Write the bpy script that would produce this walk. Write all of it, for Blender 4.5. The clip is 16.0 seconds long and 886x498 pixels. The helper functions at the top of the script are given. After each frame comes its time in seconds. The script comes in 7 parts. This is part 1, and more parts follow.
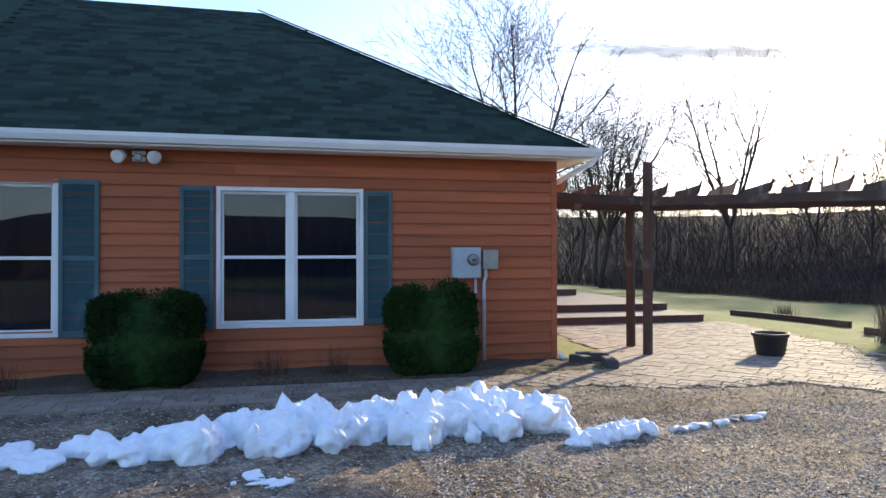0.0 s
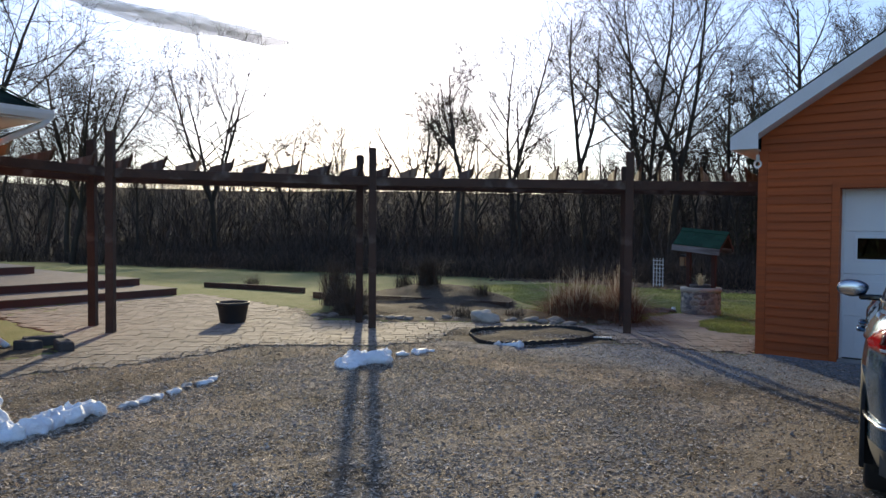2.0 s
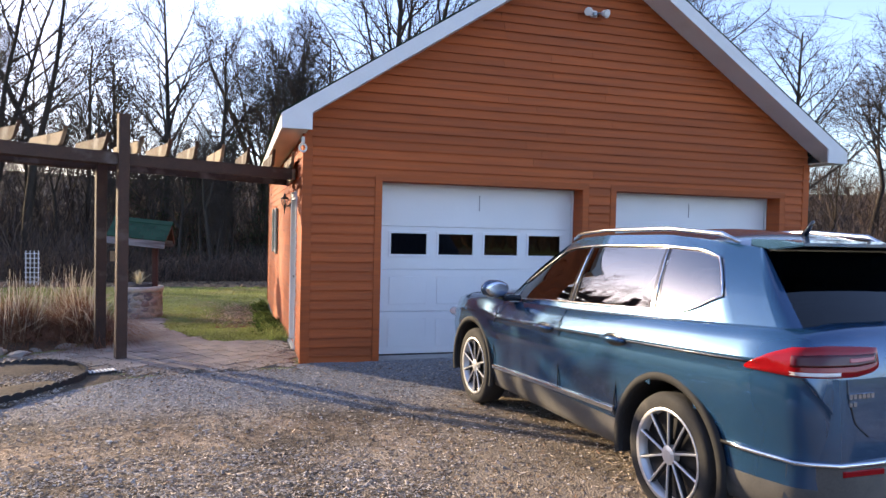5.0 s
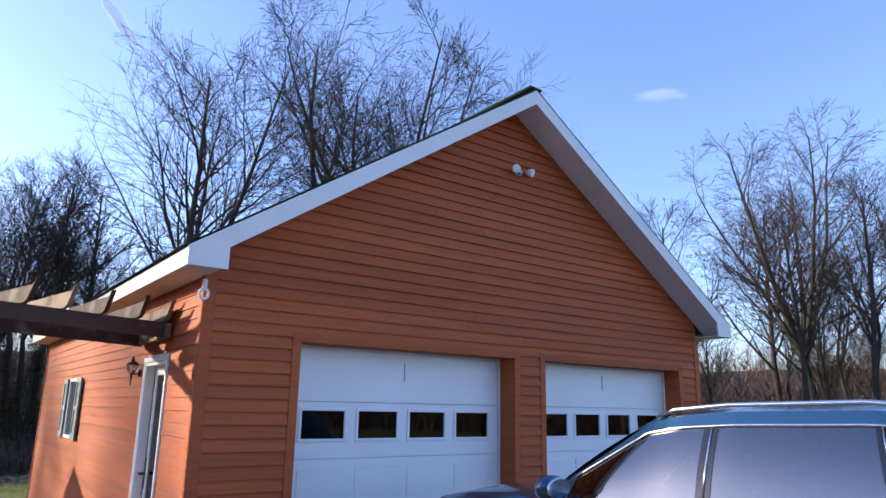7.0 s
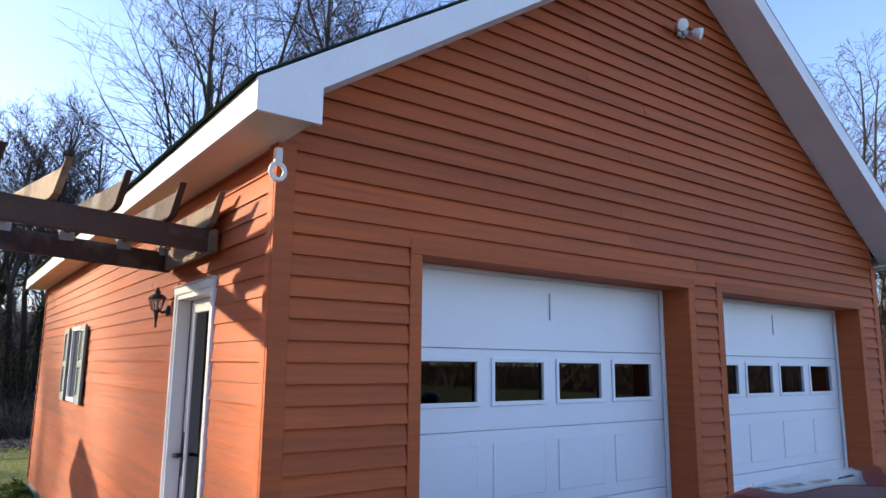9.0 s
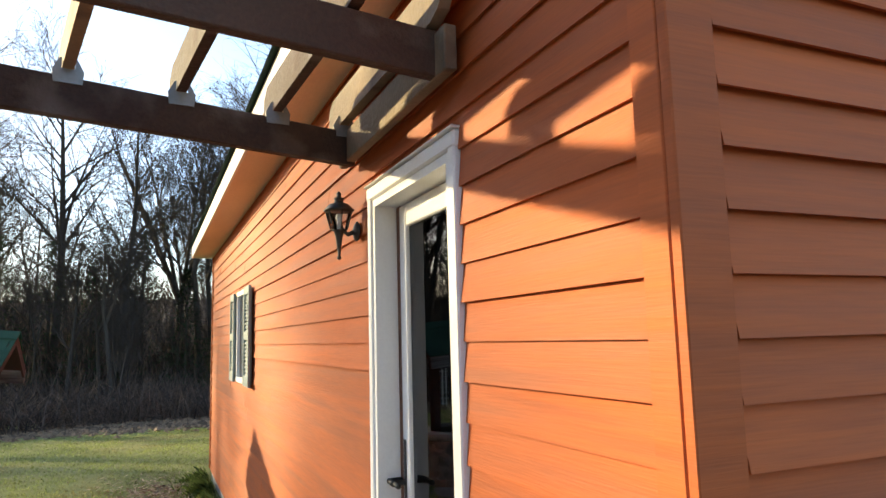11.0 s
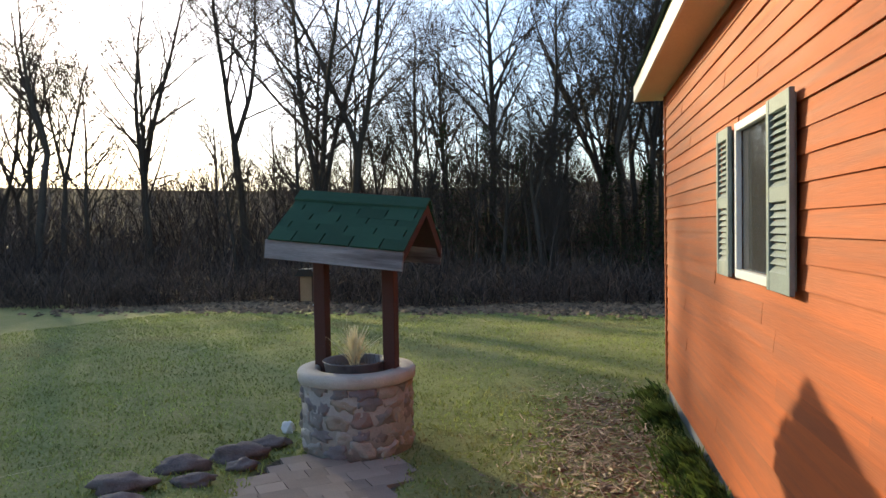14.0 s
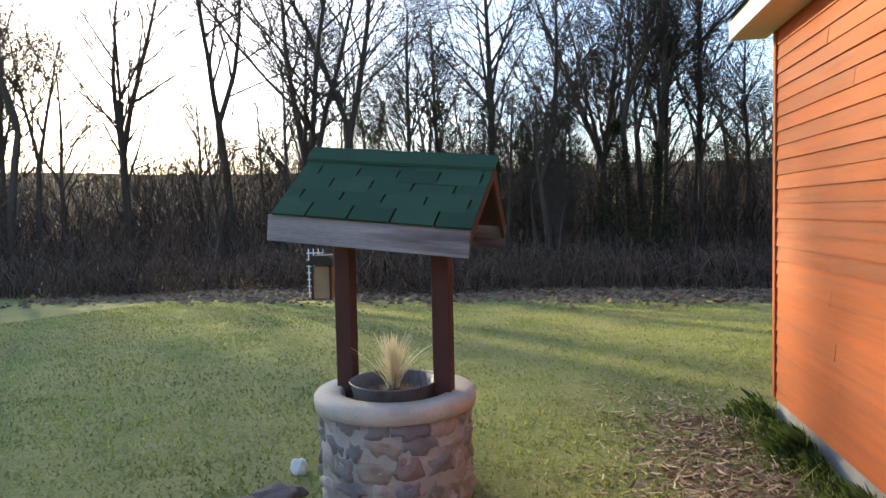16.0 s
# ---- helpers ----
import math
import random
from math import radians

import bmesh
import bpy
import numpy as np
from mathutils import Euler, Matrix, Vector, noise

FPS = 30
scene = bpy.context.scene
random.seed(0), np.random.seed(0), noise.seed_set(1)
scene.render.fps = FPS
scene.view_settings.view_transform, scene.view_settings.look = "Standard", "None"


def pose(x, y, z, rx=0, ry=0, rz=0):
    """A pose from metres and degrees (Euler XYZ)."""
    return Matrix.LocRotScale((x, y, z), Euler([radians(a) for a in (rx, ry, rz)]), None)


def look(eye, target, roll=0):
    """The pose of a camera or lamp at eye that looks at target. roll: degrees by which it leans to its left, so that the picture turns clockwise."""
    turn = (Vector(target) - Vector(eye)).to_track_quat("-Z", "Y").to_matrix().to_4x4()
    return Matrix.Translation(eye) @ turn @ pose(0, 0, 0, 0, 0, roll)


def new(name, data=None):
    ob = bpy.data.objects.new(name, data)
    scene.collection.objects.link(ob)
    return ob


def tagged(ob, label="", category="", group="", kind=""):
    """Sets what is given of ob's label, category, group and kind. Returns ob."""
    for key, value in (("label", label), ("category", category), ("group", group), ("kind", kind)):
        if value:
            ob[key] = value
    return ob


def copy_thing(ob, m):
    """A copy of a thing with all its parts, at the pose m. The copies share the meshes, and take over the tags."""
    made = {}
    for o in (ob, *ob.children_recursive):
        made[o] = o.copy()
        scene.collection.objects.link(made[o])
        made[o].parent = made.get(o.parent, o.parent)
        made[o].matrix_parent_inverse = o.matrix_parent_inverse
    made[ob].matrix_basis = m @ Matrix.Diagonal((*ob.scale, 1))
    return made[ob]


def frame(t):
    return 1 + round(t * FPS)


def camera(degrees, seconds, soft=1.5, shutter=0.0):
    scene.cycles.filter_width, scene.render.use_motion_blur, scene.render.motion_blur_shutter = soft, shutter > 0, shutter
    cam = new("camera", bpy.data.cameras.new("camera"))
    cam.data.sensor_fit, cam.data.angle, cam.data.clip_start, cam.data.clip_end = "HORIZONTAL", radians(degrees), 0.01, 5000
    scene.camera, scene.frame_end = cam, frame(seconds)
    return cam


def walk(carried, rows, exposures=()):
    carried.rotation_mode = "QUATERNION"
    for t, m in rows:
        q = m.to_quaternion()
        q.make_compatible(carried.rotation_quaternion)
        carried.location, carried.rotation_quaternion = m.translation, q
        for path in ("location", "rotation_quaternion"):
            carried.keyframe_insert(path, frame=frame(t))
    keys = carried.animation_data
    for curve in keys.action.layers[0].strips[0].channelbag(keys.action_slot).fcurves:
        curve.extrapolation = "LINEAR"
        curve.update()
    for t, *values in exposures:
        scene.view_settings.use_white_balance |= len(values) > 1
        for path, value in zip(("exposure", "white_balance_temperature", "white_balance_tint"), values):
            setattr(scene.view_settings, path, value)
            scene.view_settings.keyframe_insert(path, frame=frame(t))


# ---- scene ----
cam = camera(66.4, 16.0)
PATH = [
    (0, (-0.214, 0.518, 1.638), (-2.166, 0.954, 1.655), -0.1),
    (0.5, (0.103, 0.502, 1.681), (-1.729, 1.304, 1.672), -0.2),
    (1, (0.304, 0.475, 1.683), (-1.35, 1.599, 1.662), -0.1),
    (1.5, (0.348, 0.486, 1.658), (-1.079, 1.887, 1.628), 0.1),
    (2, (0.095, 0.682, 1.651), (-1.076, 2.302, 1.594), 0.4),
    (2.5, (-0.32, 0.867, 1.667), (-1.202, 2.66, 1.59), 0.9),
    (3, (-0.83, 1.082, 1.69), (-1.509, 2.961, 1.604), 1.1),
    (3.5, (-1.321, 1.395, 1.7), (-1.852, 3.321, 1.611), 1.0),
    (4, (-1.741, 1.723, 1.705), (-1.895, 3.716, 1.618), 1.3),
    (4.5, (-2.263, 2.073, 1.685), (-2.017, 4.056, 1.61), 1.6),
    (5, (-2.537, 2.421, 1.658), (-1.959, 4.334, 1.596), 1.4),
    (5.2, (-2.723, 2.587, 1.644), (-1.98, 4.444, 1.616), 1.4),
    (7.3, (-3.662, 5.024, 1.62), (-2.496, 6.578, 2.097), 0.8),
    (7.5, (-3.637, 5.303, 1.629), (-2.465, 6.853, 2.101), 0.7),
    (8, (-3.525, 5.901, 1.615), (-2.345, 7.459, 2.04), 0.5),
    (8.2, (-3.433, 6.179, 1.611), (-2.258, 7.747, 2.015), 0.5),
    (10.3, (-2.886, 8.862, 1.465), (-1.753, 10.491, 1.716), -0.7),
    (10.5, (-2.809, 9.128, 1.471), (-1.74, 10.799, 1.723), -0.8),
    (11, (-2.648, 9.693, 1.464), (-1.858, 11.512, 1.724), -1.5),
    (11.5, (-2.533, 10.287, 1.483), (-2.071, 12.219, 1.708), -1.7),
    (12, (-2.54, 10.774, 1.464), (-2.332, 12.755, 1.644), -1.6),
    (12.5, (-2.541, 11.319, 1.447), (-2.615, 13.312, 1.597), -1.5),
    (13, (-2.56, 11.814, 1.423), (-2.849, 13.791, 1.499), -1.3),
    (13.5, (-2.65, 12.281, 1.393), (-3.007, 14.249, 1.42), -1.1),
    (14, (-2.764, 12.691, 1.394), (-3.141, 14.654, 1.335), -1.0),
    (14.5, (-2.928, 13.021, 1.389), (-3.304, 14.984, 1.305), -0.9),
    (15, (-3.155, 13.38, 1.378), (-3.52, 15.343, 1.275), -1.1),
    (15.5, (-3.401, 13.769, 1.357), (-3.749, 15.735, 1.24), -1.1),
    (16, (-3.553, 14.115, 1.324), (-3.892, 16.083, 1.216), -1.3),
]
walk(cam, [(t, look(e, g, r)) for t, e, g, r in PATH],
     exposures=[(0.0, 1.3, 7250, 20), (1.0, 0.8, 7200, 18), (2.0, 0.34, 7150, 18), (2.8, 0.4, 7150, 19), (3.5, 0.76, 7350, 22), (4.5, 1.46, 7700, 28), (5.2, 1.5, 7850, 29), (8.0, 0.98, 6250, 29), (10.3, 1.95, 8800, 20), (11.5, 1.27, 9000, 14), (13.0, 0.97, 8400, 14), (14.5, 1.3, 8400, 15), (16.0, 1.68, 8600, 17)])

# ---- world and sun: low winter sun beyond the pergola ----
SUN_AZ, SUN_EL = radians(42), radians(16)
world = bpy.data.worlds.new("sky")
scene.world = world
world.use_nodes = True
wn, wl = world.node_tree.nodes, world.node_tree.links
wbg = wn["Background"]
wsky = wn.new("ShaderNodeTexSky")
wsky.sky_type = "NISHITA"
wsky.sun_disc = False
wsky.sun_elevation, wsky.sun_rotation = SUN_EL, -SUN_AZ
wsky.air_density, wsky.dust_density, wsky.ozone_density = 1.0, 0.7, 4.5
# thin streaks of high cloud
wco = wn.new("ShaderNodeTexCoord")
wmap = wn.new("ShaderNodeMapping")
wmap.inputs["Scale"].default_value = (1.1, 2.2, 7.0)
wnoise = wn.new("ShaderNodeTexNoise")
wnoise.inputs["Scale"].default_value = 1.3
wnoise.inputs["Detail"].default_value = 5
wramp = wn.new("ShaderNodeMapRange")
wramp.inputs["From Min"].default_value, wramp.inputs["From Max"].default_value = 0.66, 0.98
wramp.inputs["To Max"].default_value = 0.4
wmix = wn.new("ShaderNodeMix")
wmix.data_type = "RGBA"
wmix.inputs["B"].default_value = (9.0, 9.2, 9.6, 1)
wl.new(wco.outputs["Generated"], wmap.inputs["Vector"])
wl.new(wmap.outputs[0], wnoise.inputs["Vector"])
wl.new(wnoise.outputs["Fac"], wramp.inputs["Value"])
wl.new(wramp.outputs[0], wmix.inputs["Factor"])
wl.new(wsky.outputs[0], wmix.inputs["A"])
wl.new(wmix.outputs["Result"], wbg.inputs["Color"])
wbg.inputs["Strength"].default_value = 0.19

sun_data = bpy.data.lights.new("sun", "SUN")
sun_data.energy, sun_data.angle, sun_data.color = 3.7, radians(1.0), (1.0, 0.95, 0.66)
sun = new("sun", sun_data)
sun_dir = Vector((-math.sin(SUN_AZ) * math.cos(SUN_EL), math.cos(SUN_AZ) * math.cos(SUN_EL), math.sin(SUN_EL)))
sun.matrix_world = look(sun_dir * 60, (0, 0, 0))

# ---- helpers ----
rnd = random.Random(7)


def part(name, bm, material, parent=None, label="", smooth=False):
    me = bpy.data.meshes.new(name)
    bm.to_mesh(me)
    bm.free()
    if smooth:
        me.shade_smooth()
    ob = new(name, me)
    for m in material if isinstance(material, (list, tuple)) else [material]:
        me.materials.append(m)
    ob.parent = parent
    if label:
        ob["label"] = label
    return ob


def shared(name, me, parent, m=None):
    ob = new(name, me)
    ob.parent = parent
    if m is not None:
        ob.matrix_basis = m
    return ob


def pydata(name, verts, faces, material, parent=None, smooth=False):
    me = bpy.data.meshes.new(name)
    me.from_pydata(verts, [], faces)
    if smooth:
        me.shade_smooth()
    for m in material if isinstance(material, (list, tuple)) else [material]:
        me.materials.append(m)
    ob = new(name, me)
    ob.parent = parent
    return ob


def thing(name, label, category, group="", at=(0, 0, 0), rz=0.0, kind=""):
    ob = new(name)
    ob.matrix_basis = pose(*at, 0, 0, rz)
    return tagged(ob, label, category, group, kind)


def box(bm, x0, x1, y0, y1, z0, z1, m=None, bevel=0.0):
    vs = [bm.verts.new(p) for p in ((x0, y0, z0), (x1, y0, z0), (x1, y1, z0), (x0, y1, z0),
                                    (x0, y0, z1), (x1, y0, z1), (x1, y1, z1), (x0, y1, z1))]
    fs = [bm.faces.new([vs[i] for i in q]) for q in
          ((0, 3, 2, 1), (4, 5, 6, 7), (0, 1, 5, 4), (1, 2, 6, 5), (2, 3, 7, 6), (3, 0, 4, 7))]
    if bevel:
        es = list({e for fc in fs for e in fc.edges})
        r = bmesh.ops.bevel(bm, geom=es, offset=bevel, segments=1, affect="EDGES")
        vs = list({v for v in vs if v.is_valid} | {v for v in r["verts"] if v.is_valid})
    if m is not None:
        bmesh.ops.transform(bm, matrix=m, verts=vs)
    return vs


def boxm(x0, x1, y0, y1, z0, z1, bevel=0.0):
    bm = bmesh.new()
    box(bm, x0, x1, y0, y1, z0, z1, None, bevel)
    return bm


def prism(bm, poly, a, b, axis="y"):
    """A polygon in the plane across an axis, drawn out from a to b."""
    def at(p, d):
        return {"x": (d, p[0], p[1]), "y": (p[0], d, p[1]), "z": (p[0], p[1], d)}[axis]
    v0 = [bm.verts.new(at(p, a)) for p in poly]
    v1 = [bm.verts.new(at(p, b)) for p in poly]
    n = len(poly)
    fs = [bm.faces.new(v0), bm.faces.new(v1[::-1])]
    for i in range(n):
        fs.append(bm.faces.new([v0[i], v1[i], v1[(i + 1) % n], v0[(i + 1) % n]]))
    bmesh.ops.recalc_face_normals(bm, faces=fs)


def beam(bm, a, b, w, h, bevel=0.004):
    """A square timber from a to b; its top face at the height of the two points plus half h."""
    a, b = Vector(a), Vector(b)
    d = b - a
    x = d.normalized()
    up = Vector((0, 0, 1)) if abs(x.z) < 0.9 else Vector((0, 1, 0))
    y = up.cross(x).normalized()
    z = x.cross(y)
    m = Matrix((x, y, z)).transposed().to_4x4()
    m.translation = a
    box(bm, 0, d.length, -w / 2, w / 2, -h / 2, h / 2, m, bevel)


def tube(verts, faces, pts, radii, n=6, cap=False):
    """Adds a round tube along points to lists of verts and faces."""
    base = len(verts)
    prev = None
    for i, p in enumerate(pts):
        p = Vector(p)
        d = Vector(pts[min(i + 1, len(pts) - 1)]) - Vector(pts[max(i - 1, 0)])
        d = d.normalized() if d.length else Vector((0, 0, 1))
        if prev is None:
            prev = d.orthogonal().normalized()
        u = prev - d * prev.dot(d)
        u = u.normalized() if u.length > 1e-5 else d.orthogonal().normalized()
        prev = u
        w = d.cross(u)
        for k in range(n):
            a = 2 * math.pi * k / n
            verts.append(tuple(p + (u * math.cos(a) + w * math.sin(a)) * radii[i]))
    for i in range(len(pts) - 1):
        for k in range(n):
            a, b = base + i * n + k, base + i * n + (k + 1) % n
            faces.append((a, b, b + n, a + n))
    if cap:
        faces.append(tuple(base + k for k in range(n))[::-1])
        faces.append(tuple(base + (len(pts) - 1) * n + k for k in range(n)))


def tube_part(name, pts, radii, material, parent=None, n=8, smooth=True):
    v, f = [], []
    tube(v, f, pts, radii if isinstance(radii, (list, tuple)) else [radii] * len(pts), n, True)
    return pydata(name, v, f, material, parent, smooth)


def lathe(profile, n=24, cap=True):
    """A turned shape: profile of (radius, height) from bottom to top."""
    bm = bmesh.new()
    rings = []
    for r, z in profile:
        rings.append([bm.verts.new((r * math.cos(2 * math.pi * k / n), r * math.sin(2 * math.pi * k / n), z)) for k in range(n)])
    for a, b in zip(rings, rings[1:]):
        for k in range(n):
            bm.faces.new((a[k], a[(k + 1) % n], b[(k + 1) % n], b[k]))
    if cap:
        bm.faces.new(rings[0][::-1])
        bm.faces.new(rings[-1])
    return bm


def blob(bm, c, r, rough=0.25, sub=2, seed=0.0, flat=False):
    """A rounded lump with an uneven surface."""
    made = bmesh.ops.create_icosphere(bm, subdivisions=sub, radius=1.0)["verts"]
    for v in made:
        n = v.co.normalized()
        k = 1 + rough * noise.noise(n * 1.7 + Vector((seed, seed * 1.3, 0))) + rough * 0.5 * noise.noise(n * 4 + Vector((0, seed, seed)))
        z = n.z * k
        if flat and z < -0.35:
            z = -0.35
        v.co = Vector(c) + Vector((n.x * k * r[0], n.y * k * r[1], z * r[2]))


# ---- materials ----
def mat(name, color, rough=0.7, var=0.25, scale=6.0, fine=90.0, bump=0.15, rand=0.0, metal=0.0, stain=None, stain_at=0.55, stretch=None, spec=0.5):
    """Paint, stone, earth or wood: colour varied at two scales, stains in a second colour, and a fine relief."""
    m = bpy.data.materials.new(name)
    m.use_nodes = True
    n, l = m.node_tree.nodes, m.node_tree.links
    b = n["Principled BSDF"]
    b.inputs["Metallic"].default_value = metal
    b.inputs["Specular IOR Level"].default_value = spec
    co = n.new("ShaderNodeTexCoord")
    mp = n.new("ShaderNodeMapping")
    l.new(co.outputs["Object"], mp.inputs["Vector"])
    if stretch:
        mp.inputs["Scale"].default_value = stretch
    big = n.new("ShaderNodeTexNoise")
    big.inputs["Scale"].default_value, big.inputs["Detail"].default_value = scale, 4
    sml = n.new("ShaderNodeTexNoise")
    sml.inputs["Scale"].default_value, sml.inputs["Detail"].default_value = fine, 3
    for t in (big, sml):
        l.new(mp.outputs[0], t.inputs["Vector"])
    add = n.new("ShaderNodeMath")
    add.operation = "MULTIPLY_ADD"
    add.inputs[1].default_value = 0.5
    l.new(sml.outputs["Fac"], add.inputs[0])
    l.new(big.outputs["Fac"], add.inputs[2])
    src = add.outputs[0]
    if rand:
        info = n.new("ShaderNodeObjectInfo")
        k = n.new("ShaderNodeMath")
        k.operation = "MULTIPLY_ADD"
        k.inputs[1].default_value = rand
        l.new(info.outputs["Random"], k.inputs[0])
        l.new(src, k.inputs[2])
        src = k.outputs[0]
    mr = n.new("ShaderNodeMapRange")
    mr.inputs["From Min"].default_value, mr.inputs["From Max"].default_value = 0.45, 1.05 + rand
    mr.inputs["To Min"].default_value, mr.inputs["To Max"].default_value = 1 - var, 1 + var
    l.new(src, mr.inputs["Value"])
    mul = n.new("ShaderNodeMix")
    mul.data_type, mul.blend_type = "RGBA", "MULTIPLY"
    mul.inputs["Factor"].default_value = 1.0
    mul.inputs["A"].default_value = (*color, 1)
    l.new(mr.outputs[0], mul.inputs["B"])
    out = mul.outputs["Result"]
    if stain:
        st = n.new("ShaderNodeTexNoise")
        st.inputs["Scale"].default_value, st.inputs["Detail"].default_value = scale * 0.6, 6
        l.new(mp.outputs[0], st.inputs["Vector"])
        sr = n.new("ShaderNodeMapRange")
        sr.inputs["From Min"].default_value, sr.inputs["From Max"].default_value = stain_at, stain_at + 0.15
        l.new(st.outputs["Fac"], sr.inputs["Value"])
        mx = n.new("ShaderNodeMix")
        mx.data_type = "RGBA"
        mx.inputs["B"].default_value = (*stain, 1)
        l.new(sr.outputs[0], mx.inputs["Factor"])
        l.new(out, mx.inputs["A"])
        out = mx.outputs["Result"]
    l.new(out, b.inputs["Base Color"])
    rr = n.new("ShaderNodeMapRange")
    rr.inputs["To Min"].default_value, rr.inputs["To Max"].default_value = max(rough - 0.12, 0.02), min(rough + 0.12, 1)
    l.new(big.outputs["Fac"], rr.inputs["Value"])
    l.new(rr.outputs[0], b.inputs["Roughness"])
    if bump:
        bp = n.new("ShaderNodeBump")
        bp.inputs["Strength"].default_value, bp.inputs["Distance"].default_value = bump, 0.02
        l.new(add.outputs[0], bp.inputs["Height"])
        l.new(bp.outputs[0], b.inputs["Normal"])
    return m


def plain(name, color, rough=0.5, metal=0.0, coat=0.0, spec=0.5):
    m = bpy.data.materials.new(name)
    m.use_nodes = True
    b = m.node_tree.nodes["Principled BSDF"]
    b.inputs["Base Color"].default_value = (*color, 1)
    b.inputs["Roughness"].default_value, b.inputs["Metallic"].default_value = rough, metal
    b.inputs["Coat Weight"].default_value, b.inputs["Coat Roughness"].default_value = coat, 0.03
    b.inputs["Specular IOR Level"].default_value = spec
    return m


def glass(name, tint=(0.9, 0.95, 0.95), rough=0.01, clear=0.35, ior=1.75):
    """A pane: a sharp mirror of the surroundings over a partly clear tint."""
    m = bpy.data.materials.new(name)
    m.use_nodes = True
    n, l = m.node_tree.nodes, m.node_tree.links
    n.remove(n["Principled BSDF"])
    tr = n.new("ShaderNodeBsdfTransparent")
    tr.inputs["Color"].default_value = (*[c * clear for c in tint], 1)
    gl = n.new("ShaderNodeBsdfGlossy")
    gl.inputs["Roughness"].default_value = rough
    fr = n.new("ShaderNodeFresnel")
    fr.inputs["IOR"].default_value = ior
    mx = n.new("ShaderNodeMixShader")
    l.new(fr.outputs[0], mx.inputs["Fac"])
    l.new(tr.outputs[0], mx.inputs[1])
    l.new(gl.outputs[0], mx.inputs[2])
    l.new(mx.outputs[0], n["Material Output"].inputs["Surface"])
    return m


M_ORANGE = mat("stained_siding_orange", (0.43, 0.086, 0.017), 0.75, 0.36, 8, 60, 0.10, rand=0.35, stretch=(0.12, 0.12, 3.0), stain=(0.32, 0.064, 0.015), stain_at=0.58)
M_RED = mat("stained_siding_red", (0.40, 0.100, 0.036), 0.75, 0.34, 8, 60, 0.10, rand=0.5, stretch=(0.12, 0.12, 3.0), stain=(0.26, 0.065, 0.028), stain_at=0.60)
M_WHITE = mat("white_paint", (0.74, 0.74, 0.73), 0.55, 0.07, 2.5, 70, 0.08, stain=(0.6, 0.59, 0.56), stain_at=0.66)
M_SOFFIT = mat("soffit_board", (0.70, 0.61, 0.47), 0.7, 0.12, 3, 60, 0.1, stretch=(1, 0.3, 1))
M_DOORWHITE = mat("garage_door_steel", (0.76, 0.77, 0.78), 0.45, 0.05, 1.2, 120, 0.06, stain=(0.66, 0.66, 0.66), stain_at=0.62)
M_ROOF = mat("green_asphalt_shingle", (0.0155, 0.035, 0.025), 0.92, 0.75, 3, 160, 0.6, rand=1.1, spec=0.2)
M_ROOFG = mat("green_well_shingle", (0.022, 0.075, 0.045), 0.9, 0.3, 4, 170, 0.5, rand=0.5, spec=0.2)
M_SHUTTER = mat("blue_green_shutter", (0.034, 0.092, 0.105), 0.6, 0.2, 5, 80, 0.1, stain=(0.07, 0.14, 0.15), stain_at=0.62)
M_SHUTGREY = mat("weathered_grey_shutter", (0.20, 0.26, 0.25), 0.65, 0.18, 5, 80, 0.12, stain=(0.28, 0.32, 0.30), stain_at=0.58)
M_TIMBER = mat("weathered_dark_timber", (0.060, 0.032, 0.022), 0.8, 0.65, 4, 70, 0.6, rand=0.4, stain=(0.15, 0.125, 0.11), stain_at=0.57)
M_TIMBERLIGHT = mat("bleached_rafter_timber", (0.24, 0.17, 0.11), 0.8, 0.35, 5, 60, 0.45, rand=0.5, stain=(0.10, 0.06, 0.04), stain_at=0.55)
M_DECK = mat("red_brown_deck_timber", (0.13, 0.055, 0.04), 0.75, 0.35, 4, 60, 0.3, rand=0.4)
M_METAL = mat("galvanised_steel", (0.24, 0.25, 0.26), 0.5, 0.15, 8, 90, 0.05, metal=0.75)
M_METERBOX = mat("grey_meter_enclosure", (0.36, 0.42, 0.45), 0.5, 0.12, 6, 90, 0.05)
M_CONDUIT = mat("grey_plastic_conduit", (0.50, 0.51, 0.52), 0.55, 0.1, 6, 60, 0.04)
M_BLACK = mat("black_iron", (0.018, 0.018, 0.018), 0.5, 0.3, 10, 90, 0.1)
M_FOUND = mat("concrete_foundation", (0.36, 0.35, 0.33), 0.9, 0.2, 3, 60, 0.4, stain=(0.22, 0.20, 0.17), stain_at=0.55)
M_PAVER = mat("clay_and_concrete_paver", (0.28, 0.225, 0.185), 0.88, 0.35, 4, 70, 0.4, rand=0.8, stain=(0.22, 0.19, 0.16), stain_at=0.58)
M_SNOW = mat("crusted_snow", (0.88, 0.91, 0.95), 0.6, 0.06, 22, 120, 0.6, stain=(0.16, 0.14, 0.12), stain_at=0.68)
M_STONE = mat("field_stone", (0.30, 0.26, 0.225), 0.85, 0.35, 5, 60, 0.5, rand=0.9, stain=(0.17, 0.14, 0.15), stain_at=0.56)
